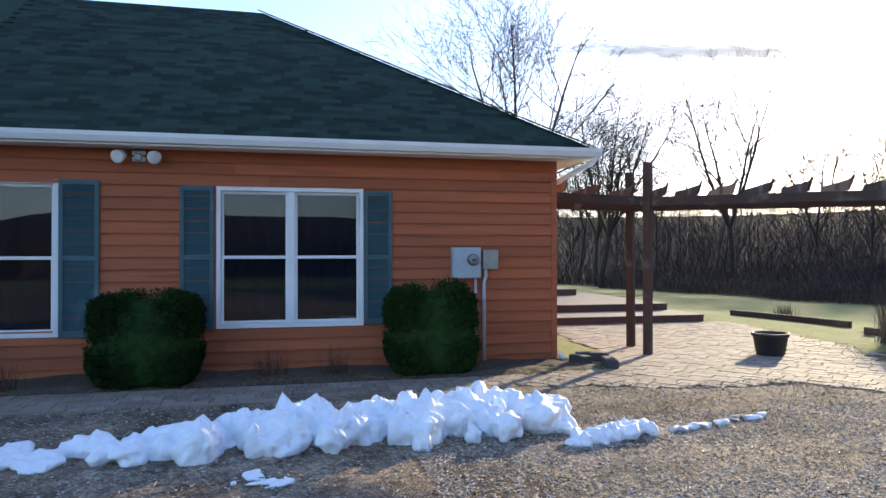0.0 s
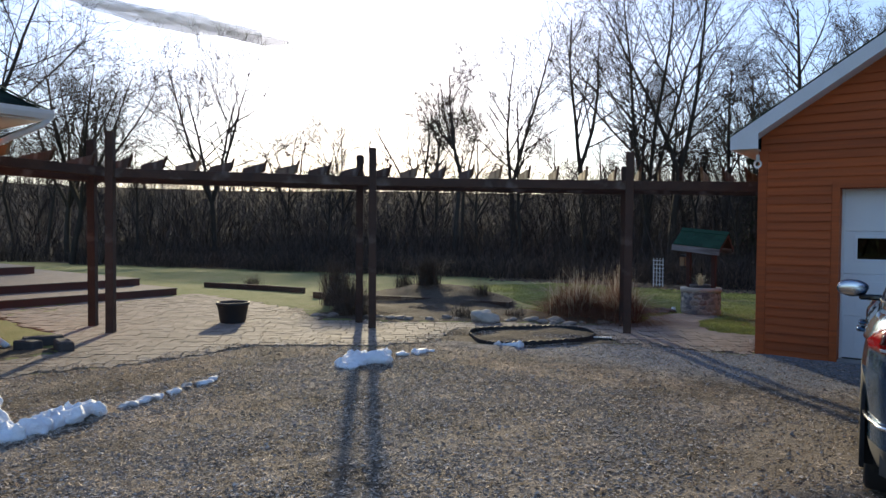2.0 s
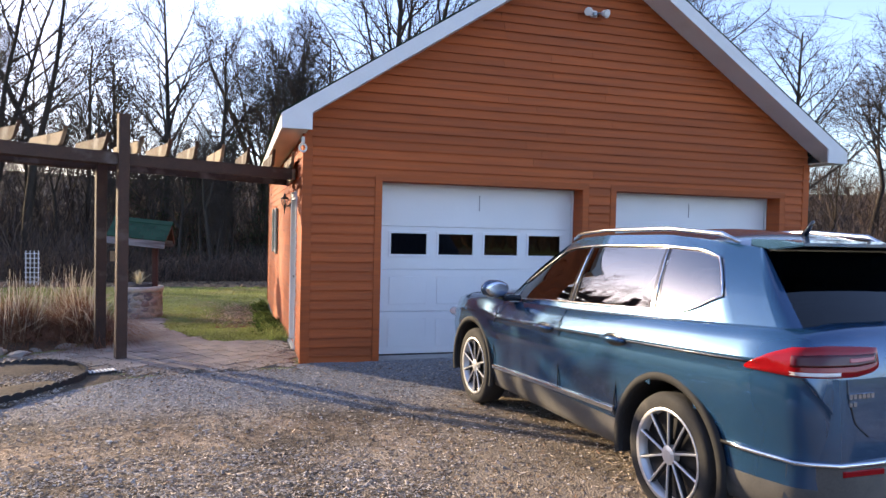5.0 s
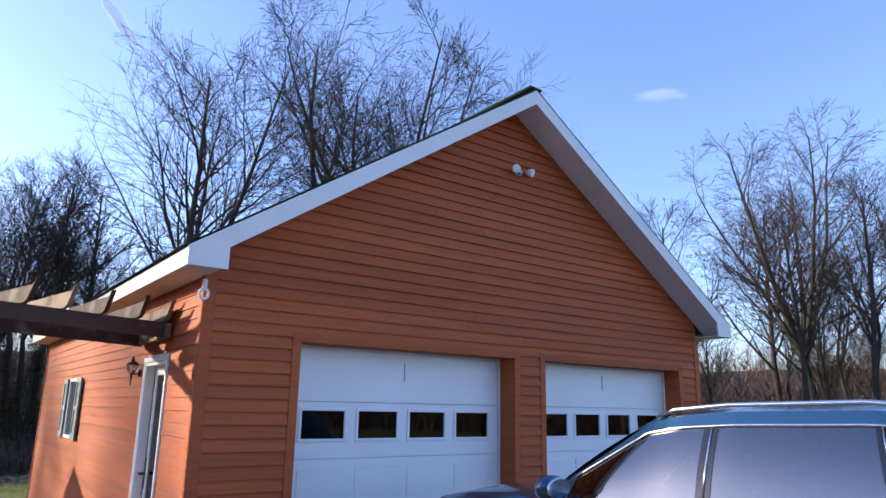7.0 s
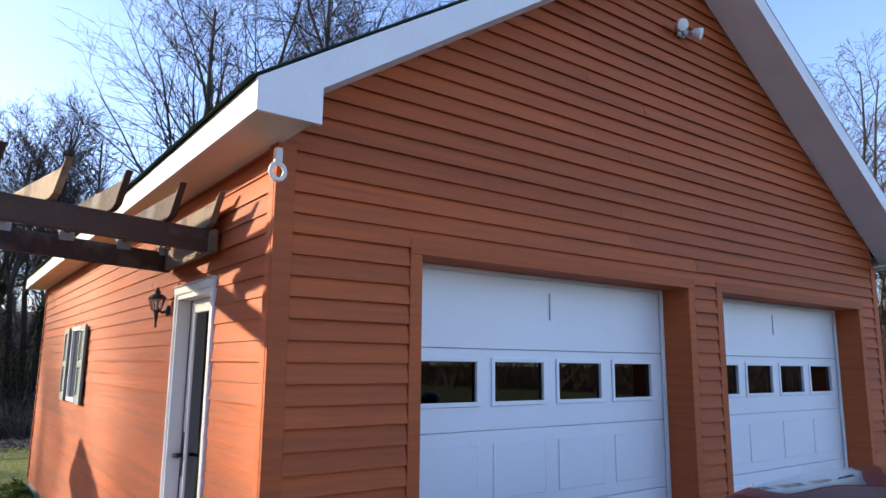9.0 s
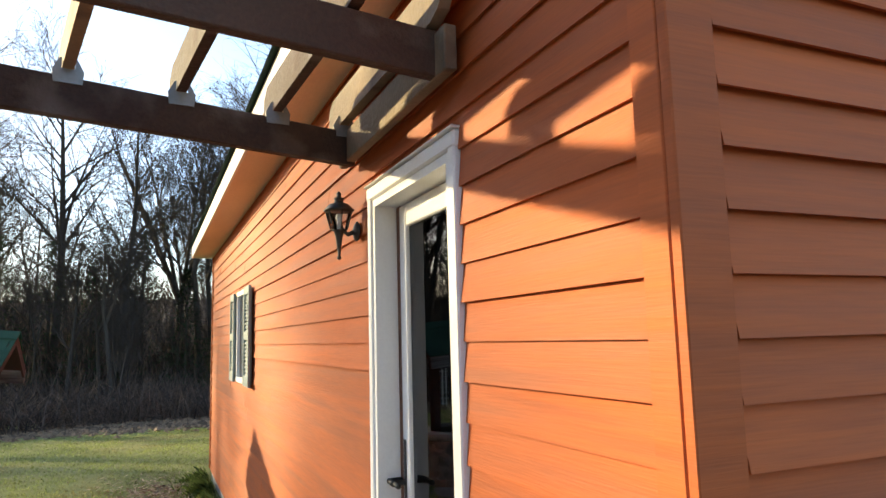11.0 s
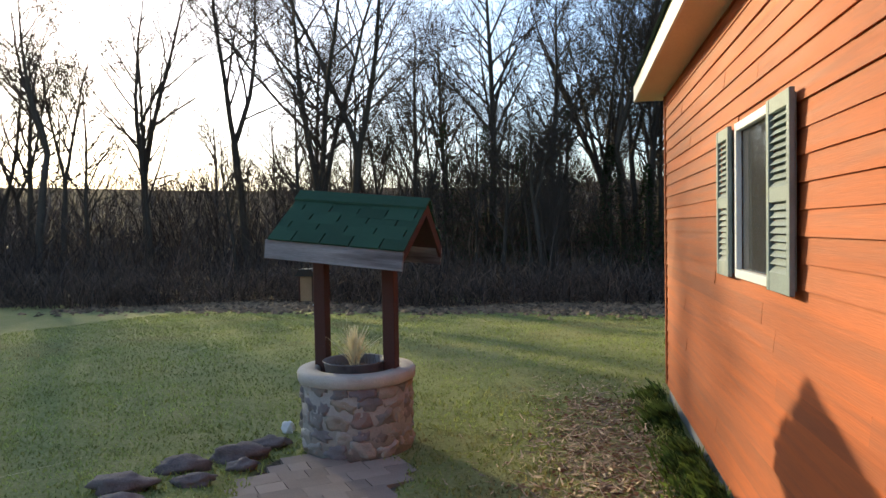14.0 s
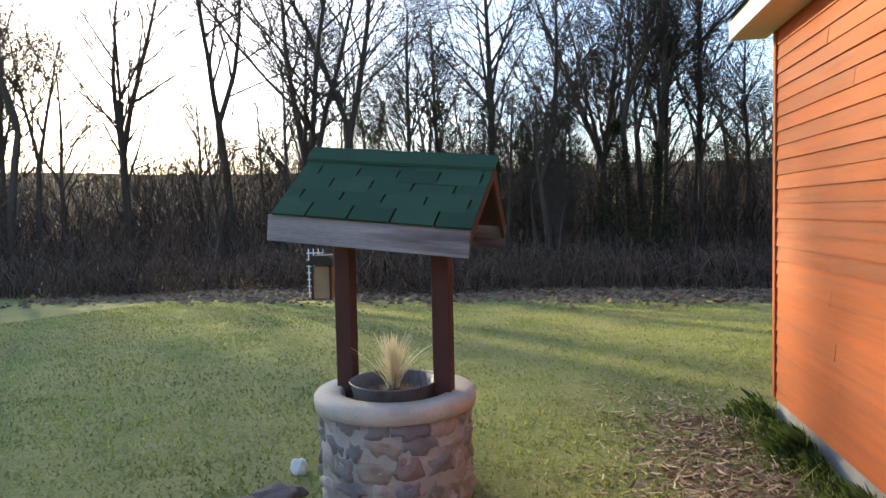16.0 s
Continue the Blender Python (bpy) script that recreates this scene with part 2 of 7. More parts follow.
def stone_mix(name):
    """Field stones of mixed kinds: grey, tan, rust and plum, one colour a stone."""
    m = mat(name, (0.3, 0.27, 0.24), 0.85, 0.3, 7, 70, 0.6, rand=0.3)
    n, l = m.node_tree.nodes, m.node_tree.links
    info = n.new("ShaderNodeObjectInfo")
    ramp = n.new("ShaderNodeValToRGB")
    ramp.color_ramp.interpolation = "CONSTANT"
    cols = [(0.0, (0.25, 0.23, 0.21)), (0.22, (0.33, 0.28, 0.22)), (0.42, (0.40, 0.36, 0.31)), (0.60, (0.20, 0.185, 0.185)), (0.74, (0.26, 0.18, 0.155)), (0.80, (0.19, 0.165, 0.18)), (0.86, (0.33, 0.29, 0.255))]
    while len(ramp.color_ramp.elements) < len(cols):
        ramp.color_ramp.elements.new(0.5)
    for e, (p, c) in zip(ramp.color_ramp.elements, cols):
        e.position, e.color = p, (*c, 1)
    l.new(info.outputs["Random"], ramp.inputs["Fac"])
    for node in n:
        if node.bl_idname == "ShaderNodeMix" and node.blend_type == "MULTIPLY":
            l.new(ramp.outputs["Color"], node.inputs["A"])
    return m


M_WELLSTONE = stone_mix("mixed_well_stone")
M_MORTAR = mat("grey_mortar", (0.36, 0.33, 0.29), 0.95, 0.2, 8, 80, 0.5)
M_CAP = mat("cast_concrete_cap", (0.50, 0.46, 0.40), 0.9, 0.2, 5, 80, 0.4, stain=(0.34, 0.31, 0.27), stain_at=0.6)
M_WELLWOOD = mat("dark_red_well_post", (0.062, 0.021, 0.015), 0.75, 0.35, 6, 60, 0.35, rand=0.3)
M_GREYWOOD = mat("silvered_weathered_board", (0.27, 0.275, 0.285), 0.85, 0.35, 4, 60, 0.5, stretch=(0.3, 1, 3), stain=(0.07, 0.06, 0.06), stain_at=0.54)
M_BARK = mat("grey_brown_bark", (0.058, 0.047, 0.038), 0.95, 0.35, 1.2, 14, 0.5, rand=0.5, spec=0.2)
M_TWIG = mat("dark_twig", (0.055, 0.043, 0.036), 0.95, 0.35, 1.5, 14, 0.0, rand=0.5, spec=0.2)
M_BRUSH = mat("dead_brush", (0.070, 0.052, 0.044), 0.95, 0.5, 0.35, 4, 0.0, spec=0.1, stain=(0.13, 0.078, 0.055), stain_at=0.56)
M_BUSH = mat("clipped_evergreen_leaf", (0.014, 0.042, 0.010), 0.85, 0.55, 9, 60, 0.0, spec=0.12)
M_DRYGRASS = mat("dry_ornamental_grass", (0.20, 0.085, 0.048), 0.85, 0.5, 6, 60, 0.0, stain=(0.32, 0.19, 0.11), stain_at=0.53)
M_PLUME = mat("pale_seed_plume", (0.62, 0.52, 0.38), 0.9, 0.25, 9, 60, 0.0)
M_DEADPLANT = mat("withered_stems", (0.10, 0.075, 0.055), 0.9, 0.4, 6, 60, 0.0)
M_LEAFLITTER = mat("fallen_leaves", (0.17, 0.105, 0.06), 0.9, 0.5, 9, 60, 0.0, rand=0.3)
M_GRAVELSTONE = mat("loose_gravel", (0.31, 0.27, 0.235), 0.9, 0.5, 11, 90, 0.0)
M_LAWNBLADE = mat("winter_lawn_blade", (0.225, 0.265, 0.085), 0.75, 0.45, 0.8, 8, 0.0, stain=(0.30, 0.25, 0.13), stain_at=0.56, spec=0.3)
def thin_leaf(thin):
    """Thin blades glow when the low sun is behind them."""
    tn, tl = thin.node_tree.nodes, thin.node_tree.links
    tr = tn.new("ShaderNodeBsdfTranslucent")
    tm = tn.new("ShaderNodeMixShader")
    tm.inputs["Fac"].default_value = 0.45
    src_col = tn["Principled BSDF"].inputs["Base Color"].links[0].from_socket
    tl.new(src_col, tr.inputs["Color"])
    tl.new(tn["Principled BSDF"].outputs[0], tm.inputs[1])
    tl.new(tr.outputs[0], tm.inputs[2])
    tl.new(tm.outputs[0], tn["Material Output"].inputs["Surface"])


def per_piece(m, lo, hi):
    """Each loose piece of a joined scatter takes a lightness of its own."""
    n, l = m.node_tree.nodes, m.node_tree.links
    geo, mr, mul = n.new("ShaderNodeNewGeometry"), n.new("ShaderNodeMapRange"), n.new("ShaderNodeMix")
    mr.inputs["To Min"].default_value, mr.inputs["To Max"].default_value = lo, hi
    mul.data_type, mul.blend_type = "RGBA", "MULTIPLY"
    mul.inputs["Factor"].default_value = 1.0
    dst = n["Principled BSDF"].inputs["Base Color"]
    l.new(geo.outputs["Random Per Island"], mr.inputs["Value"])
    l.new(dst.links[0].from_socket, mul.inputs["A"])
    l.new(mr.outputs[0], mul.inputs["B"])
    l.new(mul.outputs["Result"], dst)
    return m


per_piece(M_GRAVELSTONE, 0.3, 1.9)
per_piece(M_LEAFLITTER, 0.35, 1.7)
per_piece(M_LAWNBLADE, 0.7, 1.5)
per_piece(M_BRUSH, 0.35, 1.9)
for thin_m in (M_LAWNBLADE, M_DRYGRASS, M_PLUME):
    thin_leaf(thin_m)
M_PLASTIC = mat("black_plastic", (0.022, 0.022, 0.024), 0.6, 0.25, 8, 60, 0.1)
# curtain sheet; the room's bluish dimness is put into its colour
M_CURTAIN = mat("room_shade_curtain", (0.10, 0.12, 0.15), 0.9, 0.45, 5, 60, 0.1, stretch=(1, 3, 0.4))
M_HOUSEPANE = glass("house_window_pane", (0.78, 0.9, 1.0), 0.01, 0.6, 1.5)
# near-black colour standing in for unlit interiors of house and car
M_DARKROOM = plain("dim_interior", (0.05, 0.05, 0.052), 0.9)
M_PANE = glass("window_pane", (0.8, 0.9, 1.0), 0.01, 0.3, 1.5)
# storm pane; a flat grey share stands in for its pale reflection
M_STORM = glass("reflection_grey_storm_pane", (0.8, 0.85, 0.88), 0.03, 0.6, 1.6)
sn, sl = M_STORM.node_tree.nodes, M_STORM.node_tree.links
s_old = sn["Material Output"].inputs["Surface"].links[0].from_socket
s_mix, s_dif = sn.new("ShaderNodeMixShader"), sn.new("ShaderNodeBsdfDiffuse")
s_dif.inputs["Color"].default_value = (0.34, 0.35, 0.35, 1)
s_mix.inputs["Fac"].default_value = 0.12
sl.new(s_old, s_mix.inputs[1])
sl.new(s_dif.outputs[0], s_mix.inputs[2])
sl.new(s_mix.outputs[0], sn["Material Output"].inputs["Surface"])
M_GDARK = glass("garage_door_pane", (0.6, 0.65, 0.7), 0.02, 0.15, 1.5)


# ---- lie of the land ----
def smooth(a, b, v):
    k = min(max((v - a) / (b - a), 0.0), 1.0)
    return k * k * (3 - 2 * k)


def land(x, y):
    """Height of the ground: level drive, lawn falling away behind, then a wooded hill."""
    u = y + 0.25 * max(0.0, -x - 14)
    z = -0.42 * smooth(11.5, 19.0, u) - 0.62 * smooth(19, 36, u)
    z += 0.062 * smooth(-1.4, -0.2, x) * smooth(9.2, 6.2, y) * smooth(6, 3.5, x)
    d = math.hypot(x + 3, y - 5)
    z += 13.0 * smooth(60, 190, d) * smooth(-20, 40, y + 0.5 * abs(x + 20))
    z += 1.2 * smooth(36, 60, y) * noise.noise(Vector((x * 0.03, y * 0.03, 0)))
    return z


def mound(x, y):
    """The planting bed heaped beyond the patio."""
    d = math.hypot((x + 9.6) / 2.6, (y - 14.2) / 1.7)
    return 0.42 * max(0.0, 1 - d * d) ** 1.5 if d < 1 else 0.0


def inside(p, poly):
    x, y = p
    hit = False
    for (x0, y0), (x1, y1) in zip(poly, poly[1:] + poly[:1]):
        if (y0 > y) != (y1 > y) and x < (x1 - x0) * (y - y0) / (y1 - y0) + x0:
            hit = not hit
    return hit


# outlines on the plan
PATIO = [(-8.3, 3.3), (-7.7, 5.3), (-7.7, 6.8), (-6.3, 7.8), (-5.95, 8.6), (-6.2, 9.9), (-4.9, 11.4), (-3.9, 10.5), (-3.4, 10.3), (-1.9, 10.45),
         (-1.85, 12.3), (-2.9, 12.5), (-3.3, 13.3), (-3.75, 15.0), (-4.0, 17.66), (-5.05, 17.66), (-4.75, 15.0), (-4.3, 13.3), (-4.6, 12.0), (-7.2, 10.2), (-8.9, 9.3), (-10.5, 10.2), (-14.9, 10.9),
         (-14.9, 6.0), (-10.9, 5.6), (-9.2, 5.2), (-9.0, 3.3)]
FRONTWALK = [(-9.0, -9.0), (-9.0, 3.3), (-8.3, 3.3), (-7.9, -2.4), (-7.9, -9.0)]
DRIVE = [(-7.9, -30), (-7.9, -2.4), (-8.3, 3.3), (-7.7, 5.3), (-7.7, 6.8), (-6.2, 7.8), (-5.9, 8.8), (-4.9, 8.8), (-3.5, 10.2), (-1.8, 10.45), (-1.8, 10.65), (8.5, 10.65), (14, 9), (16, -30)]
FRONTBED = [(-10.3, -9.0), (-10.3, 4.7), (-9.25, 5.1), (-9.1, 3.3), (-9.0, -9)]
BACKBED = [(-12.2, 12.1), (-10.8, 11.9), (-9.0, 9.4), (-7.2, 10.3), (-4.6, 12.1), (-4.4, 13.2), (-6.0, 13.4), (-7.3, 13.6), (-8.2, 15.0), (-9.8, 16.0), (-11.4, 15.4), (-12.4, 13.6)]

EDGED = [(-6.7, 8.2), (-5.9, 8.5), (-4.8, 8.6), (-3.6, 10.2), (-3.9, 11.0), (-4.7, 11.6), (-6.6, 10.4)]


def axis(a, b, step, far, grow=1.22):
    v = list(np.arange(a, b + 1e-6, step))
    s, lo, hi = step, a, b
    while hi < far:
        s = min(s * grow, 120)
        hi += s
        lo -= s
        v.append(hi)
        v.insert(0, lo)
    return v


gx, gy = axis(-13.0, 6.0, 0.16, 1600), axis(-4.0, 22.0, 0.16, 1600)
gverts, gzone = [], []
for yv in gy:
    for xv in gx:
        near = -13.5 < xv < 7 and -5 < yv < 23
        wob = 0.14 * noise.noise(Vector((xv * 1.3, yv * 1.3, 2))) + 0.06 * noise.noise(Vector((xv * 5, yv * 5, 9)))
        p = (xv + wob, yv + wob)
        drive = 1.0 if (xv < 17 and inside(p, DRIVE)) else 0.0
        bed = 1.0 if inside(p, FRONTBED) or inside(p, BACKBED) or inside(p, EDGED) else 0.0
        # unseen ground far to the east also goes dark, to dim pane reflections
        wood = smooth(33, 37, yv + 0.25 * max(0, -xv - 14) + 2.5 * noise.noise(Vector((xv * 0.2, 0, 5)))) if xv < 14 else max(smooth(14, 18, xv) * smooth(6, 9, yv), smooth(24, 32, xv))
        if drive:
            wood = 0.0
        z = land(xv, yv) + mound(xv, yv)
        if near:
            paved = inside((xv, yv), PATIO) or inside((xv, yv), FRONTWALK)
            z += -0.035 if paved else 0.012 * noise.noise(Vector((xv * 2.2, yv * 2.2, 1))) + 0.012 * noise.noise(Vector((xv * 6, yv * 6, 1)))
            if bed and not paved:
                z += 0.05 * noise.noise(Vector((xv * 1.8, yv * 1.8, 4))) + 0.02
            if paved:
                bed = 1.0
        gverts.append((xv, yv, z))
        # packed tyre lanes beside and behind the parked car
        lane = max(math.exp(-((xv + 0.75 - 0.05 * yv) / 0.75) ** 2), math.exp(-((xv - 1.9) / 1.0) ** 2)) * smooth(-3, 1, yv) * smooth(9.4, 7.6, yv)
        gzone.append((drive, bed, wood, lane))
nx = len(gx)
gfaces = [(j * nx + i, j * nx + i + 1, (j + 1) * nx + i + 1, (j + 1) * nx + i) for j in range(len(gy) - 1) for i in range(nx - 1)]


def ground_material():
    m = bpy.data.materials.new("ground_earth_gravel_lawn")
    m.use_nodes = True
    n, l = m.node_tree.nodes, m.node_tree.links
    b = n["Principled BSDF"]
    b.inputs["Specular IOR Level"].default_value = 0.25
    geo = n.new("ShaderNodeNewGeometry")
    att = n.new("ShaderNodeAttribute")
    att.attribute_name = "zone"
    sep = n.new("ShaderNodeSeparateColor")
    l.new(att.outputs["Color"], sep.inputs[0])

    def tex(scale, detail=4):
        t = n.new("ShaderNodeTexNoise")
        t.inputs["Scale"].default_value, t.inputs["Detail"].default_value = scale, detail
        l.new(geo.outputs["Position"], t.inputs["Vector"])
        return t.outputs["Fac"]

    def ramp(src, stops):
        r = n.new("ShaderNodeValToRGB")
        while len(r.color_ramp.elements) < len(stops):
            r.color_ramp.elements.new(0.5)
        for e, (p, c) in zip(r.color_ramp.elements, stops):
            e.position, e.color = p, (*c, 1)
        l.new(src, r.inputs["Fac"])
        return r.outputs["Color"]

    def mix(fac, a, c, kind="MIX"):
        x = n.new("ShaderNodeMix")
        x.data_type, x.blend_type = "RGBA", kind
        if isinstance(fac, float):
            x.inputs["Factor"].default_value = fac
        else:
            l.new(fac, x.inputs["Factor"])
        l.new(a, x.inputs["A"])
        l.new(c, x.inputs["B"])
        return x.outputs["Result"]

    def edge(src, wob, lo=0.4, hi=0.6):
        a = n.new("ShaderNodeMath")
        a.operation = "MULTIPLY_ADD"
        a.inputs[1].default_value = 0.5
        a.inputs[2].default_value = -0.25
        l.new(wob, a.inputs[0])
        s = n.new("ShaderNodeMath")
        s.operation = "ADD"
        l.new(src, s.inputs[0])
        l.new(a.outputs[0], s.inputs[1])
        r = n.new("ShaderNodeMapRange")
        r.inputs["From Min"].default_value, r.inputs["From Max"].default_value = lo, hi
        l.new(s.outputs[0], r.inputs["Value"])
        return r.outputs[0]

    broad, mid, grain = tex(0.35), tex(2.2, 5), tex(28, 5)
    stones = n.new("ShaderNodeTexVoronoi")
    stones.inputs["Scale"].default_value = 70
    l.new(geo.outputs["Position"], stones.inputs["Vector"])
    lawn = mix(0.5, ramp(mid, [(0.3, (0.16, 0.205, 0.055)), (0.5, (0.225, 0.25, 0.08)), (0.72, (0.34, 0.30, 0.15))]),
               ramp(broad, [(0.35, (0.16, 0.215, 0.055)), (0.65, (0.31, 0.285, 0.13))]))
    lawn = mix(0.45, lawn, ramp(grain, [(0.35, (0.10, 0.125, 0.035)), (0.65, (0.28, 0.27, 0.12))]))
    gravel = mix(0.55, ramp(stones.outputs["Color"], [(0.1, (0.07, 0.06, 0.052)), (0.5, (0.235, 0.20, 0.17)), (0.9, (0.62, 0.58, 0.54))]),
                 ramp(grain, [(0.35, (0.11, 0.085, 0.065)), (0.65, (0.30, 0.255, 0.21))]))
    litter = edge(broad, mid, 0.42, 0.62)
    gravel = mix(litter, gravel, mix(0.5, gravel, ramp(grain, [(0.35, (0.10, 0.06, 0.035)), (0.7, (0.26, 0.165, 0.10))])))
    gravel = mix(0.75, gravel, mix(1.0, gravel, ramp(tex(1.1, 6), [(0.32, (0.55, 0.52, 0.5)), (0.5, (1, 0.97, 0.93)), (0.68, (1.45, 1.4, 1.36))]), "MULTIPLY"))
    # damp and dusty patches at several sizes
    for sc, lo, hi in ((0.8, 0.30, 1.4), (3.1, 0.55, 1.35), (9.0, 0.6, 1.3)):
        gravel = mix(0.85, gravel, mix(1.0, gravel, ramp(tex(sc, 6), [(0.36, (lo, lo * 0.95, lo * 0.92)), (0.5, (1, 0.98, 0.95)), (0.64, (hi, hi * 0.98, hi * 0.95))]), "MULTIPLY"))
    packed = edge(tex(0.55, 5), grain, 0.48, 0.6)
    gravel = mix(packed, gravel, mix(0.4, gravel, ramp(mid, [(0.3, (0.19, 0.155, 0.125)), (0.7, (0.31, 0.265, 0.22))])))
    # cleaner blue-grey stone spread before the garage
    px = n.new("ShaderNodeSeparateXYZ")
    l.new(geo.outputs["Position"], px.inputs[0])
    apron = n.new("ShaderNodeMapRange")
    apron.inputs["From Min"].default_value, apron.inputs["From Max"].default_value = 7.6, 9.6
    l.new(px.outputs["Y"], apron.inputs["Value"])
    gravel = mix(edge(apron.outputs[0], mid, 0.35, 0.75), gravel, mix(0.5, ramp(stones.outputs["Color"], [(0.1, (0.10, 0.10, 0.105)), (0.5, (0.24, 0.24, 0.25)), (0.9, (0.52, 0.52, 0.54))]), ramp(grain, [(0.35, (0.10, 0.10, 0.10)), (0.65, (0.30, 0.30, 0.305))])))
    # packed tan dirt in the tyre lanes, streaked along the drive
    str_map = n.new("ShaderNodeMapping")
    str_map.inputs["Scale"].default_value = (5.0, 0.7, 1.0)
    l.new(geo.outputs["Position"], str_map.inputs["Vector"])
    str_tex = n.new("ShaderNodeTexNoise")
    str_tex.inputs["Scale"].default_value, str_tex.inputs["Detail"].default_value = 1.0, 6
    l.new(str_map.outputs[0], str_tex.inputs["Vector"])
    tan = mix(0.35, ramp(str_tex.outputs["Fac"], [(0.36, (0.10, 0.078, 0.058)), (0.52, (0.22, 0.175, 0.135)), (0.66, (0.33, 0.275, 0.22))]), ramp(grain, [(0.35, (0.12, 0.09, 0.07)), (0.65, (0.30, 0.25, 0.20))]))
    gravel = mix(edge(att.outputs["Alpha"], mid, 0.3, 0.75), gravel, mix(0.75, gravel, tan))
    dirt = mix(0.5, ramp(mid, [(0.3, (0.055, 0.042, 0.032)), (0.7, (0.13, 0.095, 0.07))]), ramp(grain, [(0.3, (0.05, 0.04, 0.03)), (0.7, (0.19, 0.145, 0.105))]))
    leaf = mix(0.5, ramp(mid, [(0.3, (0.05, 0.038, 0.028)), (0.7, (0.10, 0.07, 0.05))]), ramp(grain, [(0.3, (0.025, 0.02, 0.015)), (0.7, (0.09, 0.062, 0.042))]))
    out = mix(edge(sep.outputs[2], mid), lawn, leaf)
    out = mix(edge(sep.outputs[1], grain), out, dirt)
    out = mix(edge(sep.outputs[0], grain), out, gravel)
    l.new(out, b.inputs["Base Color"])
    b.inputs["Roughness"].default_value = 0.95
    hs = n.new("ShaderNodeMath")
    hs.operation = "ADD"
    l.new(stones.outputs["Distance"], hs.inputs[0])
    l.new(grain, hs.inputs[1])
    bp = n.new("ShaderNodeBump")
    bp.inputs["Strength"].default_value, bp.inputs["Distance"].default_value = 0.5, 0.018
    l.new(hs.outputs[0], bp.inputs["Height"])
    l.new(bp.outputs[0], b.inputs["Normal"])
    return m


ground = pydata("ground", gverts, gfaces, ground_material(), smooth=True)
zone_layer = ground.data.color_attributes.new("zone", "FLOAT_COLOR", "POINT")
zone_layer.data.foreach_set("color", np.array(gzone, dtype=np.float32).ravel())
tagged(ground, "brown gravel drive running into winter lawn and leaf-strewn woods", "ground", kind="structure")


# ---- lap-sided walls ----
def spans(a0, a1, z, holes):
    out = [(a0, a1)]
    for h0, h1, k0, k1 in holes:
        if k0 < z < k1:
            nxt = []
            for s0, s1 in out:
                if h1 <= s0 or h0 >= s1:
                    nxt.append((s0, s1))
                    continue
                if h0 > s0:
                    nxt.append((s0, h0))
                if h1 < s1:
                    nxt.append((h1, s1))
            out = nxt
    return out


def siding(parent, along, face, out, a0, a1, z0, z1, expo, holes, material, clip=None, seed=1, butt=0.028):
    """Lap boards on a wall: along 'x' or 'y'; face the wall's plane; out +1 or -1 the way it looks."""
    r = random.Random(seed)
    rows = int(math.ceil((z1 - z0) / expo - 0.05))
    for i in range(rows):
        lo, hi = z0 + i * expo, min(z0 + (i + 1) * expo + 0.014, z1 + 0.012)
        for s0, s1 in spans(a0, a1, (lo + hi) / 2, holes):
            cuts = [s0]
            while s1 - cuts[-1] > 4.6:
                cuts.append(cuts[-1] + r.uniform(2.4, 4.2))
            cuts.append(s1)
            for c0, c1 in zip(cuts, cuts[1:]):
                l0, l1, u0, u1 = c0, c1, c0, c1
                if clip:
                    l0, l1 = max(c0, clip(lo)[0]), min(c1, clip(lo)[1])
                    u0, u1 = max(c0, clip(hi)[0]), min(c1, clip(hi)[1])
                    if l1 - l0 < 0.03:
                        continue
                    if u1 < u0:
                        u0 = u1 = (u0 + u1) / 2
                g = 0.0015
                b, t = butt + r.uniform(-0.003, 0.003), 0.003
                dz = r.uniform(-0.002, 0.002)
                prof = []
                for lx, ux in ((l0 + g, u0 + g), (l1 - g, u1 - g)):
                    prof += [(lx, 0, lo + 0.012), (lx, b - 0.010, lo + 0.012), (lx, b - 0.008, lo + dz), (lx, b, lo + dz), (ux, t, hi), (ux, 0, hi)]
                if along == "x":
                    vs = [(a, face + out * d, z) for a, d, z in prof]
                else:
                    vs = [(face + out * d, a, z) for a, d, z in prof]
                fs = [(0, 1, 4, 5), (1, 2, 3, 4), (6, 11, 10, 7), (7, 10, 9, 8), (3, 9, 10, 4), (2, 8, 9, 3), (1, 7, 8, 2), (0, 6, 7, 1), (4, 10, 11, 5), (0, 5, 11, 6)]
                if (along == "x") == (out > 0):
                    fs = [q[::-1] for q in fs]
                pydata("siding_board", vs, fs, material, parent)


def slab(along, f0, f1, a0, a1, z0, z1, holes):
    """A solid wall between the planes f0 and f1 with openings through it."""
    bm = bmesh.new()
    av = sorted({a0, a1, *[h for q in holes for h in q[:2]]})
    zv = sorted({z0, z1, *[h for q in holes for h in q[2:] if z0 < h < z1]})
    for p, q in zip(av, av[1:]):
        for k0, k1 in zip(zv, zv[1:]):
            mid = ((p + q) / 2, (k0 + k1) / 2)
            if any(h0 < mid[0] < h1 and b0 < mid[1] < b1 for h0, h1, b0, b1 in holes):
                continue
            if along == "x":
                box(bm, p, q, f0, f1, k0, k1)
            else:
                box(bm, f0, f1, p, q, k0, k1)
    bmesh.ops.remove_doubles(bm, verts=bm.verts, dist=1e-5)
    dup = {}
    for fc in bm.faces:
        dup.setdefault(tuple(sorted(v.index for v in fc.verts)), []).append(fc)
    bm.verts.index_update()
    dup = {}
    for fc in bm.faces:
        dup.setdefault(tuple(sorted(v.index for v in fc.verts)), []).append(fc)
    bmesh.ops.delete(bm, geom=[fc for q in dup.values() if len(q) > 1 for fc in q], context="FACES")
    return bm


